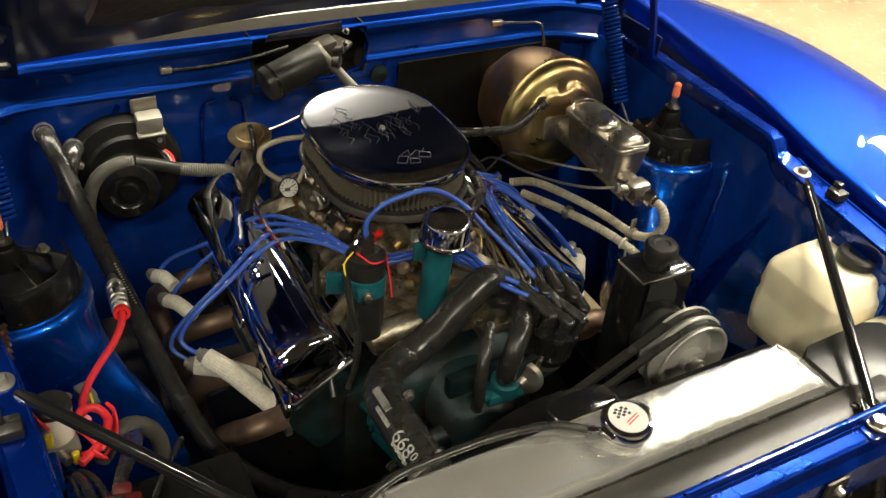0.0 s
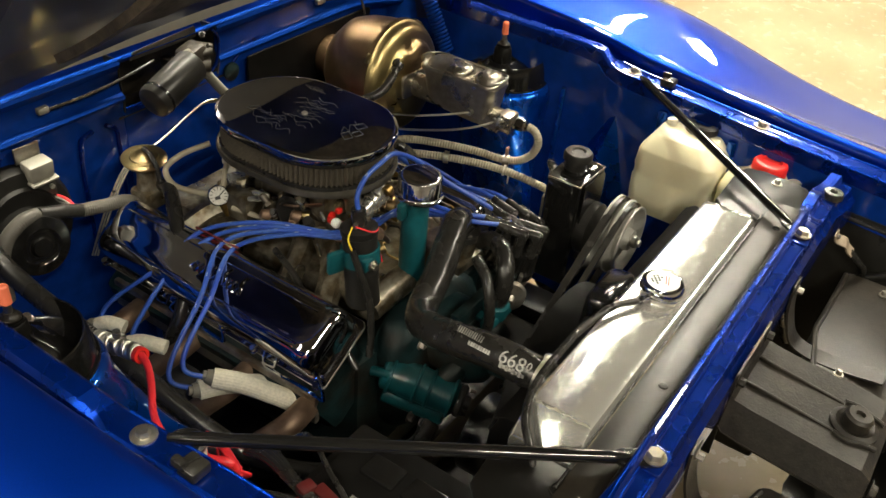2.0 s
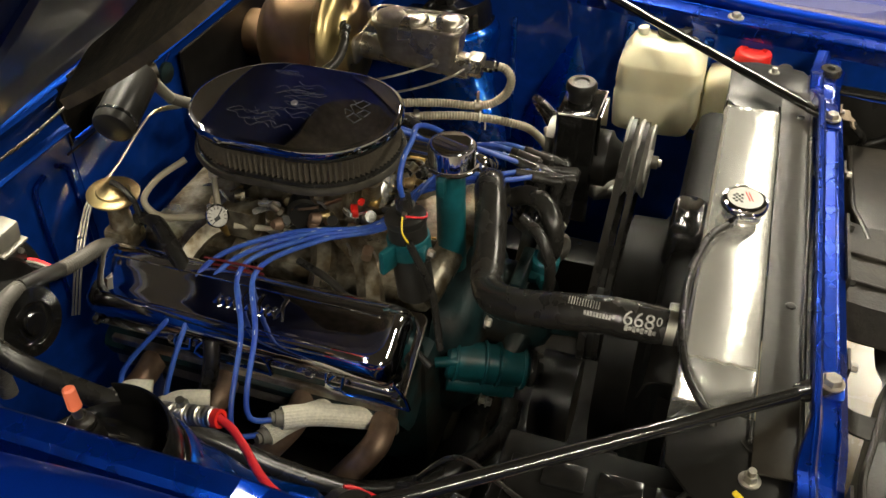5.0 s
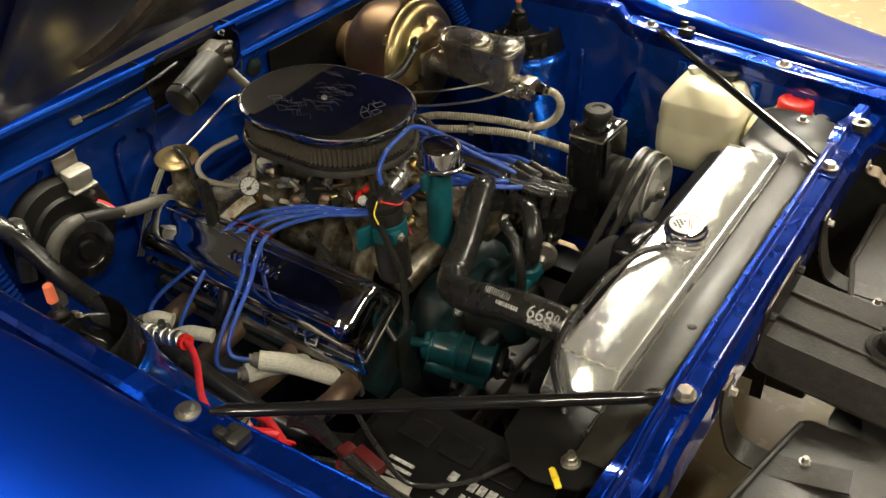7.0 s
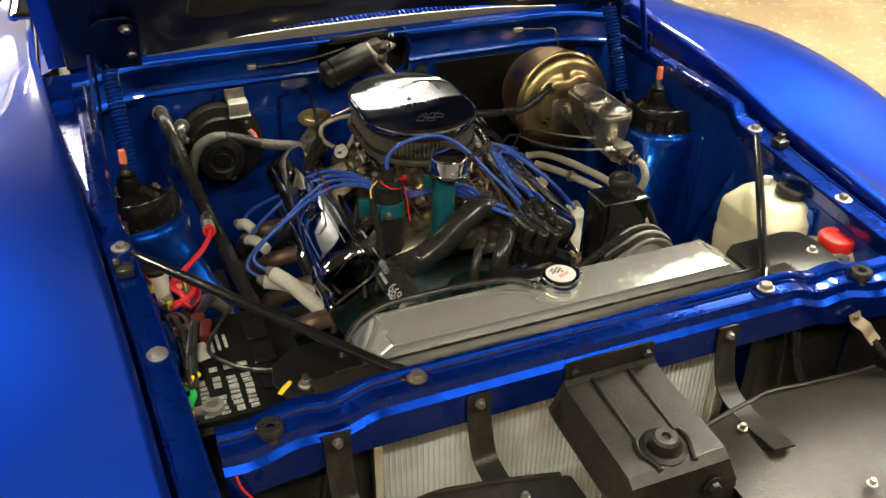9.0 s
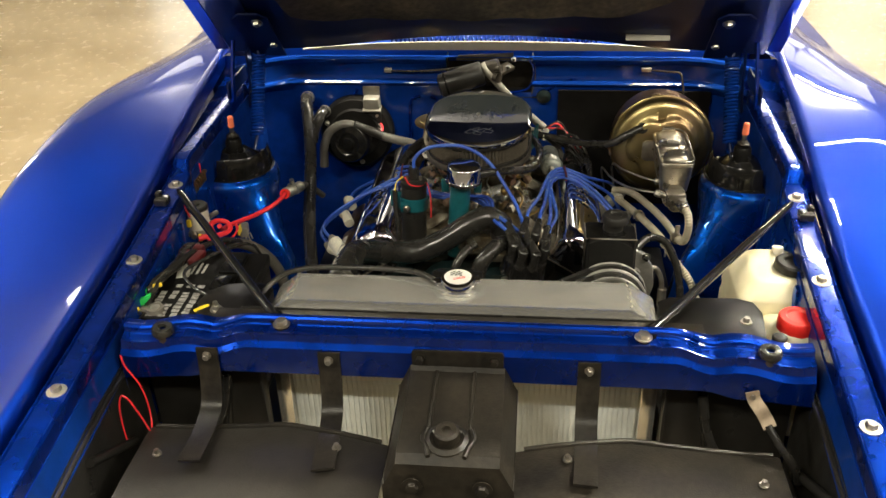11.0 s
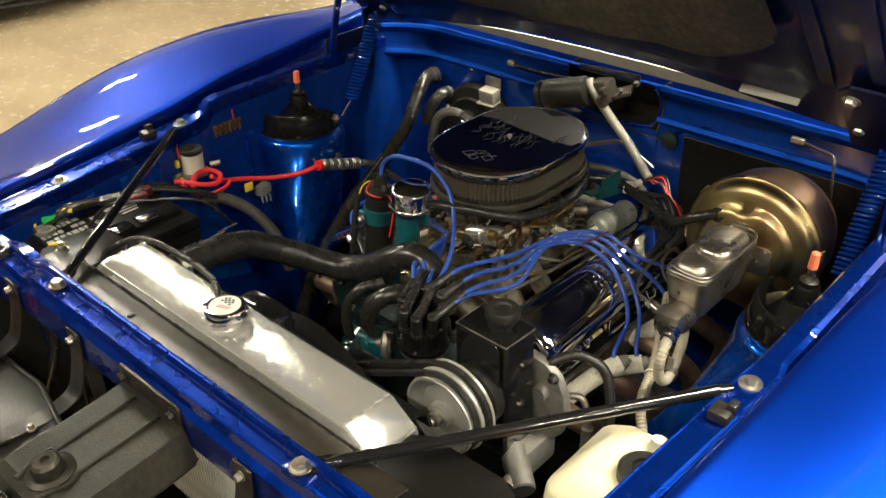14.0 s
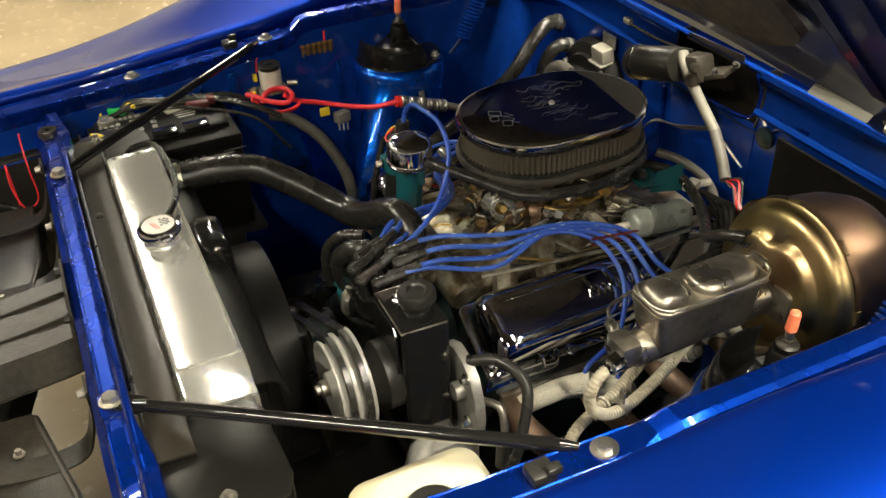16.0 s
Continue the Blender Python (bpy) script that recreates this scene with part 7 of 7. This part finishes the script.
single("cream_connector", merge(box((0.150, 1.005, 0.795), (0.022, 0.03, 0.018), 0.004, (0, 0, 20)), rod((0.150, 1.012, 0.795), (0.155, 1.04, 0.795), 0.007)), WHITE, "cream plastic wire connector behind the engine", "connector")
for k in range(4):
    single("engine_wire", tube([(0.14 + 0.02 * k, 1.02, 0.785), (0.18 + 0.015 * k, 1.03, 0.77 + 0.006 * k), (0.235 + 0.01 * k, 1.0, 0.74), (0.27, 0.95 - 0.02 * k, 0.72), (0.28, 0.9, 0.66)], 0.005, 8), RUBBER, "black wire bundle behind the engine", "wire", group="rear wires")
for k in range(5):
    single("manifold_line", tube([(0.125 - 0.01 * k, 0.60 + 0.04 * k, 0.72), (0.150, 0.68 + 0.03 * k, 0.73 - 0.004 * k), (0.165 - 0.006 * k, 0.80, 0.728), (0.17, 0.90 + 0.01 * k, 0.72), (0.15, 0.99, 0.70)], 0.0035, 8), (STEEL, RUBBER, BRASS, RUBBER, STEEL)[k], "thin line along the intake manifold", "line", group="manifold lines")

# ---- ignition wires ----
DARK_RED = material("dark_red_plastic", (0.09, 0.008, 0.008), 0.35, grain=0.2)

def ignition_wire(pts, label):
    t = thing("ignition_wire", pts[0], label, "ignition wire", "ignition wires")
    part("jacket", tube(pts, 0.0042, 10, 8), WIRE_BLUE, t)
    path = even(spline(pts, 8), 0.03)
    pr = []
    for i in range(2, len(path) - 2, 2):
        d = (path[i + 1] - path[i - 1]).normalized()
        pr.append(turned(box((0, 0, 0), (0.0012, 0.0010, 0.007), 0), align(path[i] + V(0, 0, 0.0041), d)))
    if pr:
        tagged(part("print_marks", merge(*pr), WIRE_PRINT, t, "pale printed marks"), kind="stuff")
    return t


left_boots = sorted([b for b, c in BOOTS if c < 0], key=lambda b: b.x)
right_boots = sorted([b for b, c in BOOTS if c >= 0], key=lambda b: -b.x)
SEP_L = [V(-0.214, 0.800, 0.752), V(-0.216, 0.825, 0.753), V(-0.217, 0.850, 0.754), V(-0.219, 0.876, 0.755)]
SEP_R = [V(0.203, 0.773, 0.784), V(0.2025, 0.798, 0.780), V(0.201, 0.824, 0.776), V(0.200, 0.848, 0.772)]
PLUG_L = [V(-0.372, 0.690, 0.628), V(-0.385, 0.712, 0.600), V(-0.390, 0.885, 0.606), V(-0.392, 0.962, 0.606)]
PLUG_R = [V(0.355, 0.670, 0.640), V(0.372, 0.720, 0.620), V(0.36, 0.860, 0.628), V(0.355, 0.990, 0.628)]
for k in range(4):
    b, s, p = left_boots[k], SEP_L[k], PLUG_L[k]
    mid = V(-0.105 - 0.004 * k, 0.625 + 0.007 * k, 0.800 + 0.005 * (k % 2))
    drop = V(-0.300 - 0.012 * (k < 2), s.y - 0.01 - 0.035 * (k < 2), 0.728 - 0.012 * k) if k < 2 else V(-0.290, s.y + 0.03, 0.705)
    low = V(p.x - 0.035 if k < 2 else p.x + 0.02, p.y + (0.035 if k < 2 else 0.0), p.z + (0.028 if k < 2 else 0.030))
    ignition_wire([b, b + V(-0.03, 0.035, 0.006), V(0.02 - 0.012 * k, 0.585 + 0.010 * k, 0.822 - 0.007 * k), mid, V(-0.165, 0.71 + 0.018 * k, 0.797), s, drop, low, p], "bright blue ignition wire crossing to the battery flank")
    s2, p2, b2 = SEP_R[k], PLUG_R[k], right_boots[k]
    ignition_wire([b2, b2 + V(0.004, 0.034, 0.0), V(0.136 + 0.014 * (3 - k), 0.600 + 0.010 * k, 0.803 - 0.009 * (3 - k)), V(0.165, 0.705 + 0.020 * k, 0.800), s2, V(0.262, s2.y + 0.015, 0.742), V(0.325, (s2.y + p2.y) / 2 + 0.02, 0.69), p2 + V(-0.01, 0.0, 0.018), p2],
                  "bright blue ignition wire over the master cylinder flank")
ignition_wire([CB + cd * 0.036, CB + cd * 0.060 + V(0.002, 0.003, 0), CB + V(0.028, 0.012, 0.082), (-0.078, 0.592, 0.946), (-0.030, 0.602, 0.938), (0.020, 0.595, 0.908), (0.062, 0.560, 0.862), (0.088, 0.520, 0.835), ctop + V(-0.008, 0.04, 0.014)], "bright blue coil wire arching past the breather cap")
for pts in (SEP_L, SEP_R):
    t = thing("wire_separator", pts[1], "dark red plastic ignition wire separator", "wire separator", "wire separators")
    a, b = pts[0] + (pts[0] - pts[3]).normalized() * 0.010, pts[3] + (pts[3] - pts[0]).normalized() * 0.010
    for h in (-0.0052, 0.0052):
        part("bar", sweep(spline([a + V(0, 0, h), a.lerp(b, 0.5) + V(0, 0, h), b + V(0, 0, h)], 4), [(-0.0022, -0.0008), (0.0022, -0.0008), (0.0022, 0.0008), (-0.0022, 0.0008)]), DARK_RED, t)

# plug sleeves
for side, plist in ((-1, PLUG_L), (1, PLUG_R)):
    for k, p in enumerate(plist):
        t = thing("plug_sleeve", p, "cream woven heat sleeve over a spark plug boot", "heat sleeve", "plug sleeves")
        end = V(side * 0.292, p.y - (0.095 if k == 0 else 0.05 if k == 1 else 0.03), 0.572)
        if k > 1 and side < 0:
            end = V(-0.362 if k == 2 else -0.372, p.y - (0.062 if k == 2 else 0.045), 0.612)
        d = (end - p).normalized()
        pts = [p - d * 0.006, p.lerp(end, 0.35) + V(0, 0, 0.008), p.lerp(end, 0.75) + V(0, 0, 0.004), end]
        ribs = 22
        path = spline(pts, 8)
        rad = 0.0165 if k < 2 or side > 0 else 0.0125
        sec = [(rad * (1 + (0.04 if i % 2 else 0)) * math.cos(2 * math.pi * i / (2 * ribs)), rad * (1 + (0.04 if i % 2 else 0)) * math.sin(2 * math.pi * i / (2 * ribs))) for i in range(2 * ribs)]
        part("sleeve", sweep(path, sec), WOVEN, t, smooth=25)
        part("boot_end", merge(rod(p - d * 0.018, p - d * 0.003, 0.011, 0.0145), rod(p - d * 0.024, p - d * 0.017, 0.008)), GREY_BOX, t, "grey rubber boot end")

# ---- battery corner ----
DARK_RED_CLAMP = material("grimy_red_plastic", (0.07, 0.006, 0.006), 0.4, grain=0.2)
t = thing("battery", (-0.485, 0.215, 0.65), "black car battery with a printed label", "battery")
part("case", box((-0.482, 0.215, 0.710), (0.178, 0.275, 0.19), 0.008), SHROUD, t)
part("lid", merge(box((-0.482, 0.215, 0.812), (0.182, 0.280, 0.028), 0.006), box((-0.499, 0.215, 0.830), (0.136, 0.25, 0.012), 0.004)), SHROUD, t)
part("cell_cover", merge(*[box((-0.450, 0.215 + k * 0.062, 0.8375), (0.036, 0.050, 0.008), 0.003) for k in (-1, 0, 1)]), BLACK, t)
rng = random.Random(31)
for bx in (-0.553, -0.530, -0.508, -0.486):
    y = 0.098
    while y < 0.200:
        size = rng.uniform(0.006, 0.013)
        if rng.random() < 0.85:
            part("label_bar", box((bx + rng.uniform(-0.001, 0.001), y + size / 2, 0.8364), (rng.uniform(0.011, 0.015), size, 0.0005), 0), PRINT_WHITE, t, "pale printed label bar")
        y += size + 0.003
for j in range(5):
    part("label_bar", box((-0.545 + 0.011 * j, 0.268, 0.8364), (0.005, 0.06 - 0.006 * j, 0.0005), 0), PRINT_WHITE, t, "pale printed label bar")
for y in (0.115, 0.315):
    part("terminal_post", rod((-0.545, y, 0.826), (-0.545, y, 0.846), 0.009), ZINC, t)
for y, mat, lab in ((0.115, GREY_BOX, "dull lead battery clamp"), (0.315, DARK_RED_CLAMP, "dull red covered battery clamp")):
    t = thing("battery_clamp", (-0.545, y, 0.84), lab, "battery clamp", "battery clamps")
    part("jaw", merge(lathe([(0.009, -0.006), (0.016, -0.006), (0.016, 0.007), (0.009, 0.007), (0.009, -0.006)], (-0.545, y, 0.838), (0, 0, 1), 20), box((-0.562, y, 0.838), (0.024, 0.014, 0.012), 0.003)), mat, t)
    part("screw", rod((-0.572, y - 0.012, 0.838), (-0.572, y + 0.012, 0.838), 0.004), ZINC, t)
t = thing("green_cap", (-0.618, 0.134, 0.80), "green plastic cap on a small grey holder", "cap")
part("ring", lathe([(0.011, 0.006), (0.013, 0.012), (0.020, 0.012), (0.022, 0.008), (0.021, -0.004), (0.012, -0.006), (0, -0.006)], (-0.618, 0.134, 0.820), (0, 0, 1), 24), GREEN, t)
part("holder", box((-0.612, 0.140, 0.795), (0.038, 0.05, 0.034), 0.005), GREY_BOX, t, "grey holder")
rng = random.Random(11)
for k in range(7):
    o = rng.uniform(-0.012, 0.012)
    single("battery_cable", tube([(-0.578 + o, 0.11 + 0.01 * k, 0.832), (-0.57 + o, 0.17, 0.850 + 0.004 * (k % 3)), (-0.560 + o, 0.26, 0.852 - 0.003 * k), (-0.565 + o * 1.5, 0.34, 0.838), (-0.575 + o, 0.40, 0.815), (-0.59, 0.42 + o, 0.79)], 0.0045 if k < 4 else 0.003, 8),
           RUBBER, "black cable laid over the battery", "cable", group="battery cables")
single("battery_cable", tube([(-0.40, 0.105, 0.845), (-0.43, 0.14, 0.850), (-0.49, 0.18, 0.846), (-0.53, 0.235, 0.848), (-0.50, 0.31, 0.842), (-0.45, 0.40, 0.82), (-0.44, 0.46, 0.74)], 0.0035, 8), RUBBER, "thin black cable looping over the battery", "cable", group="battery cables")
for x, y, z in ((-0.566, 0.165, 0.858), (-0.445, 0.088, 0.864), (-0.588, 0.10, 0.845)):
    single("yellow_terminal", merge(rod((x, y, z), (x + 0.012, y + 0.012, z - 0.002), 0.0045), box((x - 0.004, y - 0.004, z), (0.012, 0.008, 0.003), 0.001, (0, 0, 45))), YELLOW, "yellow insulated crimp terminal", "wire terminal", group="yellow terminals")
for ob in [o for o in scene.objects if o.parent is None and o.name.split(".")[0] in ("battery", "battery_clamp", "battery_cable", "yellow_terminal")]:
    ob.location += V(-0.034, -0.010, -0.022)
single("paper_tag", box((-0.574, 0.243, 0.8155), (0.026, 0.044, 0.0014), 0.0004, (0, 0, 14)), SEAL, "small white paper tag on the battery", "tag")
single("terminal_cover", merge(box((-0.560, 0.288, 0.822), (0.018, 0.048, 0.014), 0.004, (0, 0, -12)), box((-0.566, 0.318, 0.824), (0.022, 0.018, 0.018), 0.004, (0, 0, -12))), DARK_RED_CLAMP, "grimy dark red terminal cover on the battery", "terminal cover")
rng = random.Random(19)
for k in range(5):
    o = rng.uniform(-0.010, 0.010)
    single("battery_cable", tube([(-0.603 + 0.5 * o, 0.085 + 0.012 * k, 0.806), (-0.602 + o, 0.15, 0.826 + 0.003 * k), (-0.592 + o, 0.23, 0.826 + 0.002 * k), (-0.570 + o, 0.33, 0.822), (-0.545 + 2 * o, 0.40, 0.800), (-0.535 + 2 * o, 0.45, 0.770)], 0.0055 if k < 3 else 0.0032, 8),
           RUBBER if k != 3 else GREY_LOOM, "black cable laid over the battery" if k != 3 else "grey cable laid over the battery", "cable", group="battery cables")
single("plate_bolt", merge(hex_bolt((-0.447, 0.076, 0.8425), (0, 0, 1), 0.008, 0.012), rod((-0.447, 0.076, 0.842), (-0.447, 0.076, 0.860), 0.0045)), ZINC, "bright bolt at the battery corner", "bolt")
single("battery_tray", merge(box((-0.515, 0.21, 0.584), (0.21, 0.30, 0.015), 0.004), box((-0.50, 0.22, 0.48), (0.05, 0.20, 0.2), 0.005)), SATIN, "black steel tray under the battery", "tray")

t = thing("starter_solenoid", (-0.625, 0.462, 0.80), "cream starter solenoid on the inner fender", "solenoid")
part("can", lathe([(0, 0), (0.024, 0), (0.024, 0.044), (0.0235, 0.046)], (-0.620, 0.462, 0.797), (0.05, 0, 1), 32), WHITE, t)
part("top", lathe([(0.0235, 0), (0.0245, 0.002), (0.0245, 0.008), (0.021, 0.011), (0.008, 0.011), (0.007, 0.014), (0, 0.014)], (-0.6178, 0.462, 0.842), (0.05, 0, 1), 32), SATIN, t, "dark end cap")
part("foot", box((-0.622, 0.462, 0.792), (0.055, 0.065, 0.012), 0.004), GREY_BOX, t)
part("terminal", rod((-0.620, 0.425, 0.80), (-0.612, 0.408, 0.80), 0.006), ZINC, t)
part("terminal", rod((-0.605, 0.495, 0.805), (-0.595, 0.515, 0.805), 0.006), ZINC, t)
single("red_cable", tube([(-0.600, 0.400, 0.800), (-0.585, 0.412, 0.800), (-0.566, 0.445, 0.787), (-0.556, 0.478, 0.783), (-0.566, 0.492, 0.792), (-0.585, 0.485, 0.800), (-0.592, 0.460, 0.803), (-0.580, 0.435, 0.800), (-0.572, 0.425, 0.786)], 0.0056, 12), RED_WIRE, "thick red cable looped at the solenoid", "cable", group="red cables")
single("red_cable", tube([(-0.580, 0.478, 0.790), (-0.583, 0.492, 0.777), (-0.583, 0.508, 0.767), (-0.578, 0.545, 0.757), (-0.563, 0.590, 0.746), (-0.544, 0.623, 0.742), (-0.513, 0.662, 0.746), (-0.497, 0.688, 0.753), (-0.491, 0.708, 0.757)], 0.0056, 12), RED_WIRE, "thick red cable running to the starter lead", "cable", group="red cables")
for k in range(4):
    single("red_wire", tube([(-0.596 + 0.004 * k, 0.410, 0.806), (-0.584 + 0.004 * k, 0.414 - 0.003 * k, 0.792), (-0.570, 0.424 + 0.004 * k, 0.776 - 0.005 * k), (-0.552 - 0.003 * k, 0.455 + 0.006 * k, 0.768 - 0.004 * k), (-0.545, 0.488 + 0.003 * k, 0.774), (-0.552, 0.506, 0.782)], 0.0022, 8), RED_WIRE, "thin red wire under the solenoid", "wire", group="thin red wires")
single("red_wire", tube([(-0.625, 0.435, 0.835), (-0.640, 0.445, 0.862), (-0.645, 0.485, 0.872), (-0.650, 0.53, 0.863), (-0.652, 0.555, 0.858)], 0.0022, 8), RED_WIRE, "thin red wire to the terminal strip", "wire", group="thin red wires")
single("red_wire", tube([(-0.648, 0.485, 0.872), (-0.648, 0.40, 0.852), (-0.640, 0.28, 0.82), (-0.628, 0.15, 0.80), (-0.615, 0.06, 0.79)], 0.002, 8), RED_WIRE, "thin red wire along the inner fender", "wire", group="thin red wires")
for x, y, z in ((-0.628, 0.430, 0.822), (-0.603, 0.418, 0.793)):
    single("yellow_terminal", box((x, y, z), (0.010, 0.010, 0.018), 0.003), YELLOW, "yellow insulated crimp terminal", "wire terminal", group="yellow terminals")
single("yellow_tag", box((-0.566, 0.560, 0.735), (0.004, 0.022, 0.020), 0.001), YELLOW, "small yellow paper tag on the inner fender", "tag")
t = thing("wire_plug", (-0.566, 0.600, 0.70), "grey loose wire plug with bare pins", "wire plug")
part("shell", box((-0.570, 0.600, 0.712), (0.022, 0.036, 0.026), 0.004, (0, 0, 15)), GREY_BOX, t)
part("pins", merge(*[rod((-0.566 + 0.003 * k, 0.590 + 0.009 * k, 0.700), (-0.560 + 0.003 * k, 0.588 + 0.009 * k, 0.684), 0.0022) for k in range(3)]), ZINC, t)
t = thing("terminal_strip", (-0.664, 0.582, 0.845), "brown fuse strip with brass screws", "terminal strip")
part("base", box((-0.660, 0.582, 0.850), (0.016, 0.085, 0.024), 0.003), material("brown_phenolic", (0.10, 0.055, 0.028), 0.5), t)
for k in range(6):
    part("brass_tab", merge(rod((-0.652, 0.550 + k * 0.013, 0.858), (-0.646, 0.550 + k * 0.013, 0.862), 0.004), box((-0.650, 0.550 + k * 0.013, 0.845), (0.004, 0.005, 0.018), 0.001)), BRASS, t)
for y in (0.548, 0.605):
    part("red_lead", rod((-0.655, y, 0.860), (-0.655, y, 0.885), 0.002), RED_WIRE, t)
single("grey_loom", tube([(-0.575, 0.44, 0.755), (-0.550, 0.475, 0.748), (-0.525, 0.52, 0.712), (-0.500, 0.55, 0.665), (-0.485, 0.57, 0.61), (-0.48, 0.58, 0.54)], 0.0130, 12, 10, ridge=(0.0045, 0.0009)), GREY_LOOM, "grey corrugated loom from the battery corner", "wire loom", group="grey looms")
t = thing("starter_lead", (-0.48, 0.78, 0.72), "cable end in a bright coiled steel sleeve", "cable end")
part("red_mouth", lathe([(0.0075, 0), (0.0125, 0), (0.0125, 0.012), (0.0075, 0.012), (0.0075, 0)], (-0.492, 0.704, 0.757), (0.03, 0.97, -0.25), 20), RED_PLASTIC, t)
part("coiled_sleeve", coil((-0.491, 0.714, 0.755), (-0.484, 0.822, 0.721), 0.0115, 0.0029, 15), ZINC, t)
part("inner_cable", tube([(-0.491, 0.710, 0.756), (-0.486, 0.785, 0.733), (-0.480, 0.87, 0.70), (-0.455, 0.93, 0.64)], 0.0085, 10), GREY_LOOM, t)
part("clip", merge(box((-0.487, 0.766, 0.741), (0.028, 0.010, 0.030), 0.004), rod((-0.487, 0.766, 0.755), (-0.488, 0.764, 0.768), 0.006)), ZINC, t)

# ---- fluid bottles ----
def bottle_loops(c, rows, r=0.03):
    return [[V(c[0] + dx + x, c[1] + dy + y, z) for x, y in rounded(w, d, min(r, 0.45 * min(w, d)), 6)] for z, w, d, dx, dy in rows]


t = thing("coolant_bottle", (0.585, 0.31, 0.60), "cream plastic overflow bottle with a black cap", "plastic bottle", "fluid bottles")
part("body", loft(bottle_loops((0.576, 0.300), [(0.655, 0.10, 0.12, 0, 0.01), (0.664, 0.125, 0.155, 0, 0.005), (0.70, 0.134, 0.170, 0, 0), (0.738, 0.134, 0.172, 0, 0), (0.746, 0.130, 0.168, 0, 0), (0.757, 0.130, 0.168, 0, 0), (0.766, 0.133, 0.171, 0, 0), (0.800, 0.130, 0.167, 0.002, 0), (0.806, 0.127, 0.164, 0.003, 0), (0.830, 0.098, 0.128, 0.014, 0.004), (0.834, 0.090, 0.118, 0.016, 0.004)], 0.026)), CREAM, t, "translucent cream body", 50)
part("waist_rib", merge(*[box((0.584 + dx, 0.217, 0.71), (0.018, 0.012, 0.09), 0.005) for dx in (-0.03, 0.03)]), CREAM, t)
part("cap", lathe([(0.030, 0), (0.034, 0.003), (0.034, 0.016), (0.030, 0.020), (0.018, 0.020), (0.016, 0.015), (0, 0.015)], (0.620, 0.290, 0.832), (0.08, 0, 1), 28), SATIN, t, "black screw cap")
part("nipple", merge(rod((0.606, 0.345, 0.815), (0.606, 0.350, 0.845), 0.008), lathe([(0.011, 0), (0.011, 0.008), (0, 0.008)], (0.606, 0.349, 0.840), (0, 0.2, 1), 16)), WHITE, t)
t = thing("washer_bottle", (0.592, 0.13, 0.60), "cream plastic washer bottle with a red cap", "plastic bottle", "fluid bottles")
part("body", loft(bottle_loops((0.590, 0.140), [(0.60, 0.085, 0.12, 0, 0), (0.61, 0.098, 0.14, 0, 0), (0.76, 0.100, 0.150, 0, 0), (0.785, 0.092, 0.135, 0.002, 0), (0.797, 0.072, 0.09, 0.006, -0.005), (0.812, 0.062, 0.066, 0.007, -0.006)])), CREAM, t, "translucent cream body", 50)
part("cap", lathe([(0.033, -0.016), (0.0345, -0.012), (0.0345, 0.008), (0.031, 0.0125), (0.022, 0.0135), (0.019, 0.010), (0, 0.010)], (0.597, 0.133, 0.820), (0, 0, 1), 36, wave=lambda a, h: 0.01 * math.cos(24 * a) if h < 0.005 else 0), RED_PLASTIC, t, "bright red ribbed cap")
part("pump", merge(rod((0.552, 0.072, 0.80), (0.552, 0.072, 0.832), 0.013, bev=0.002), box((0.552, 0.072, 0.80), (0.03, 0.03, 0.012), 0.003)), SATIN, t, "black nozzle")
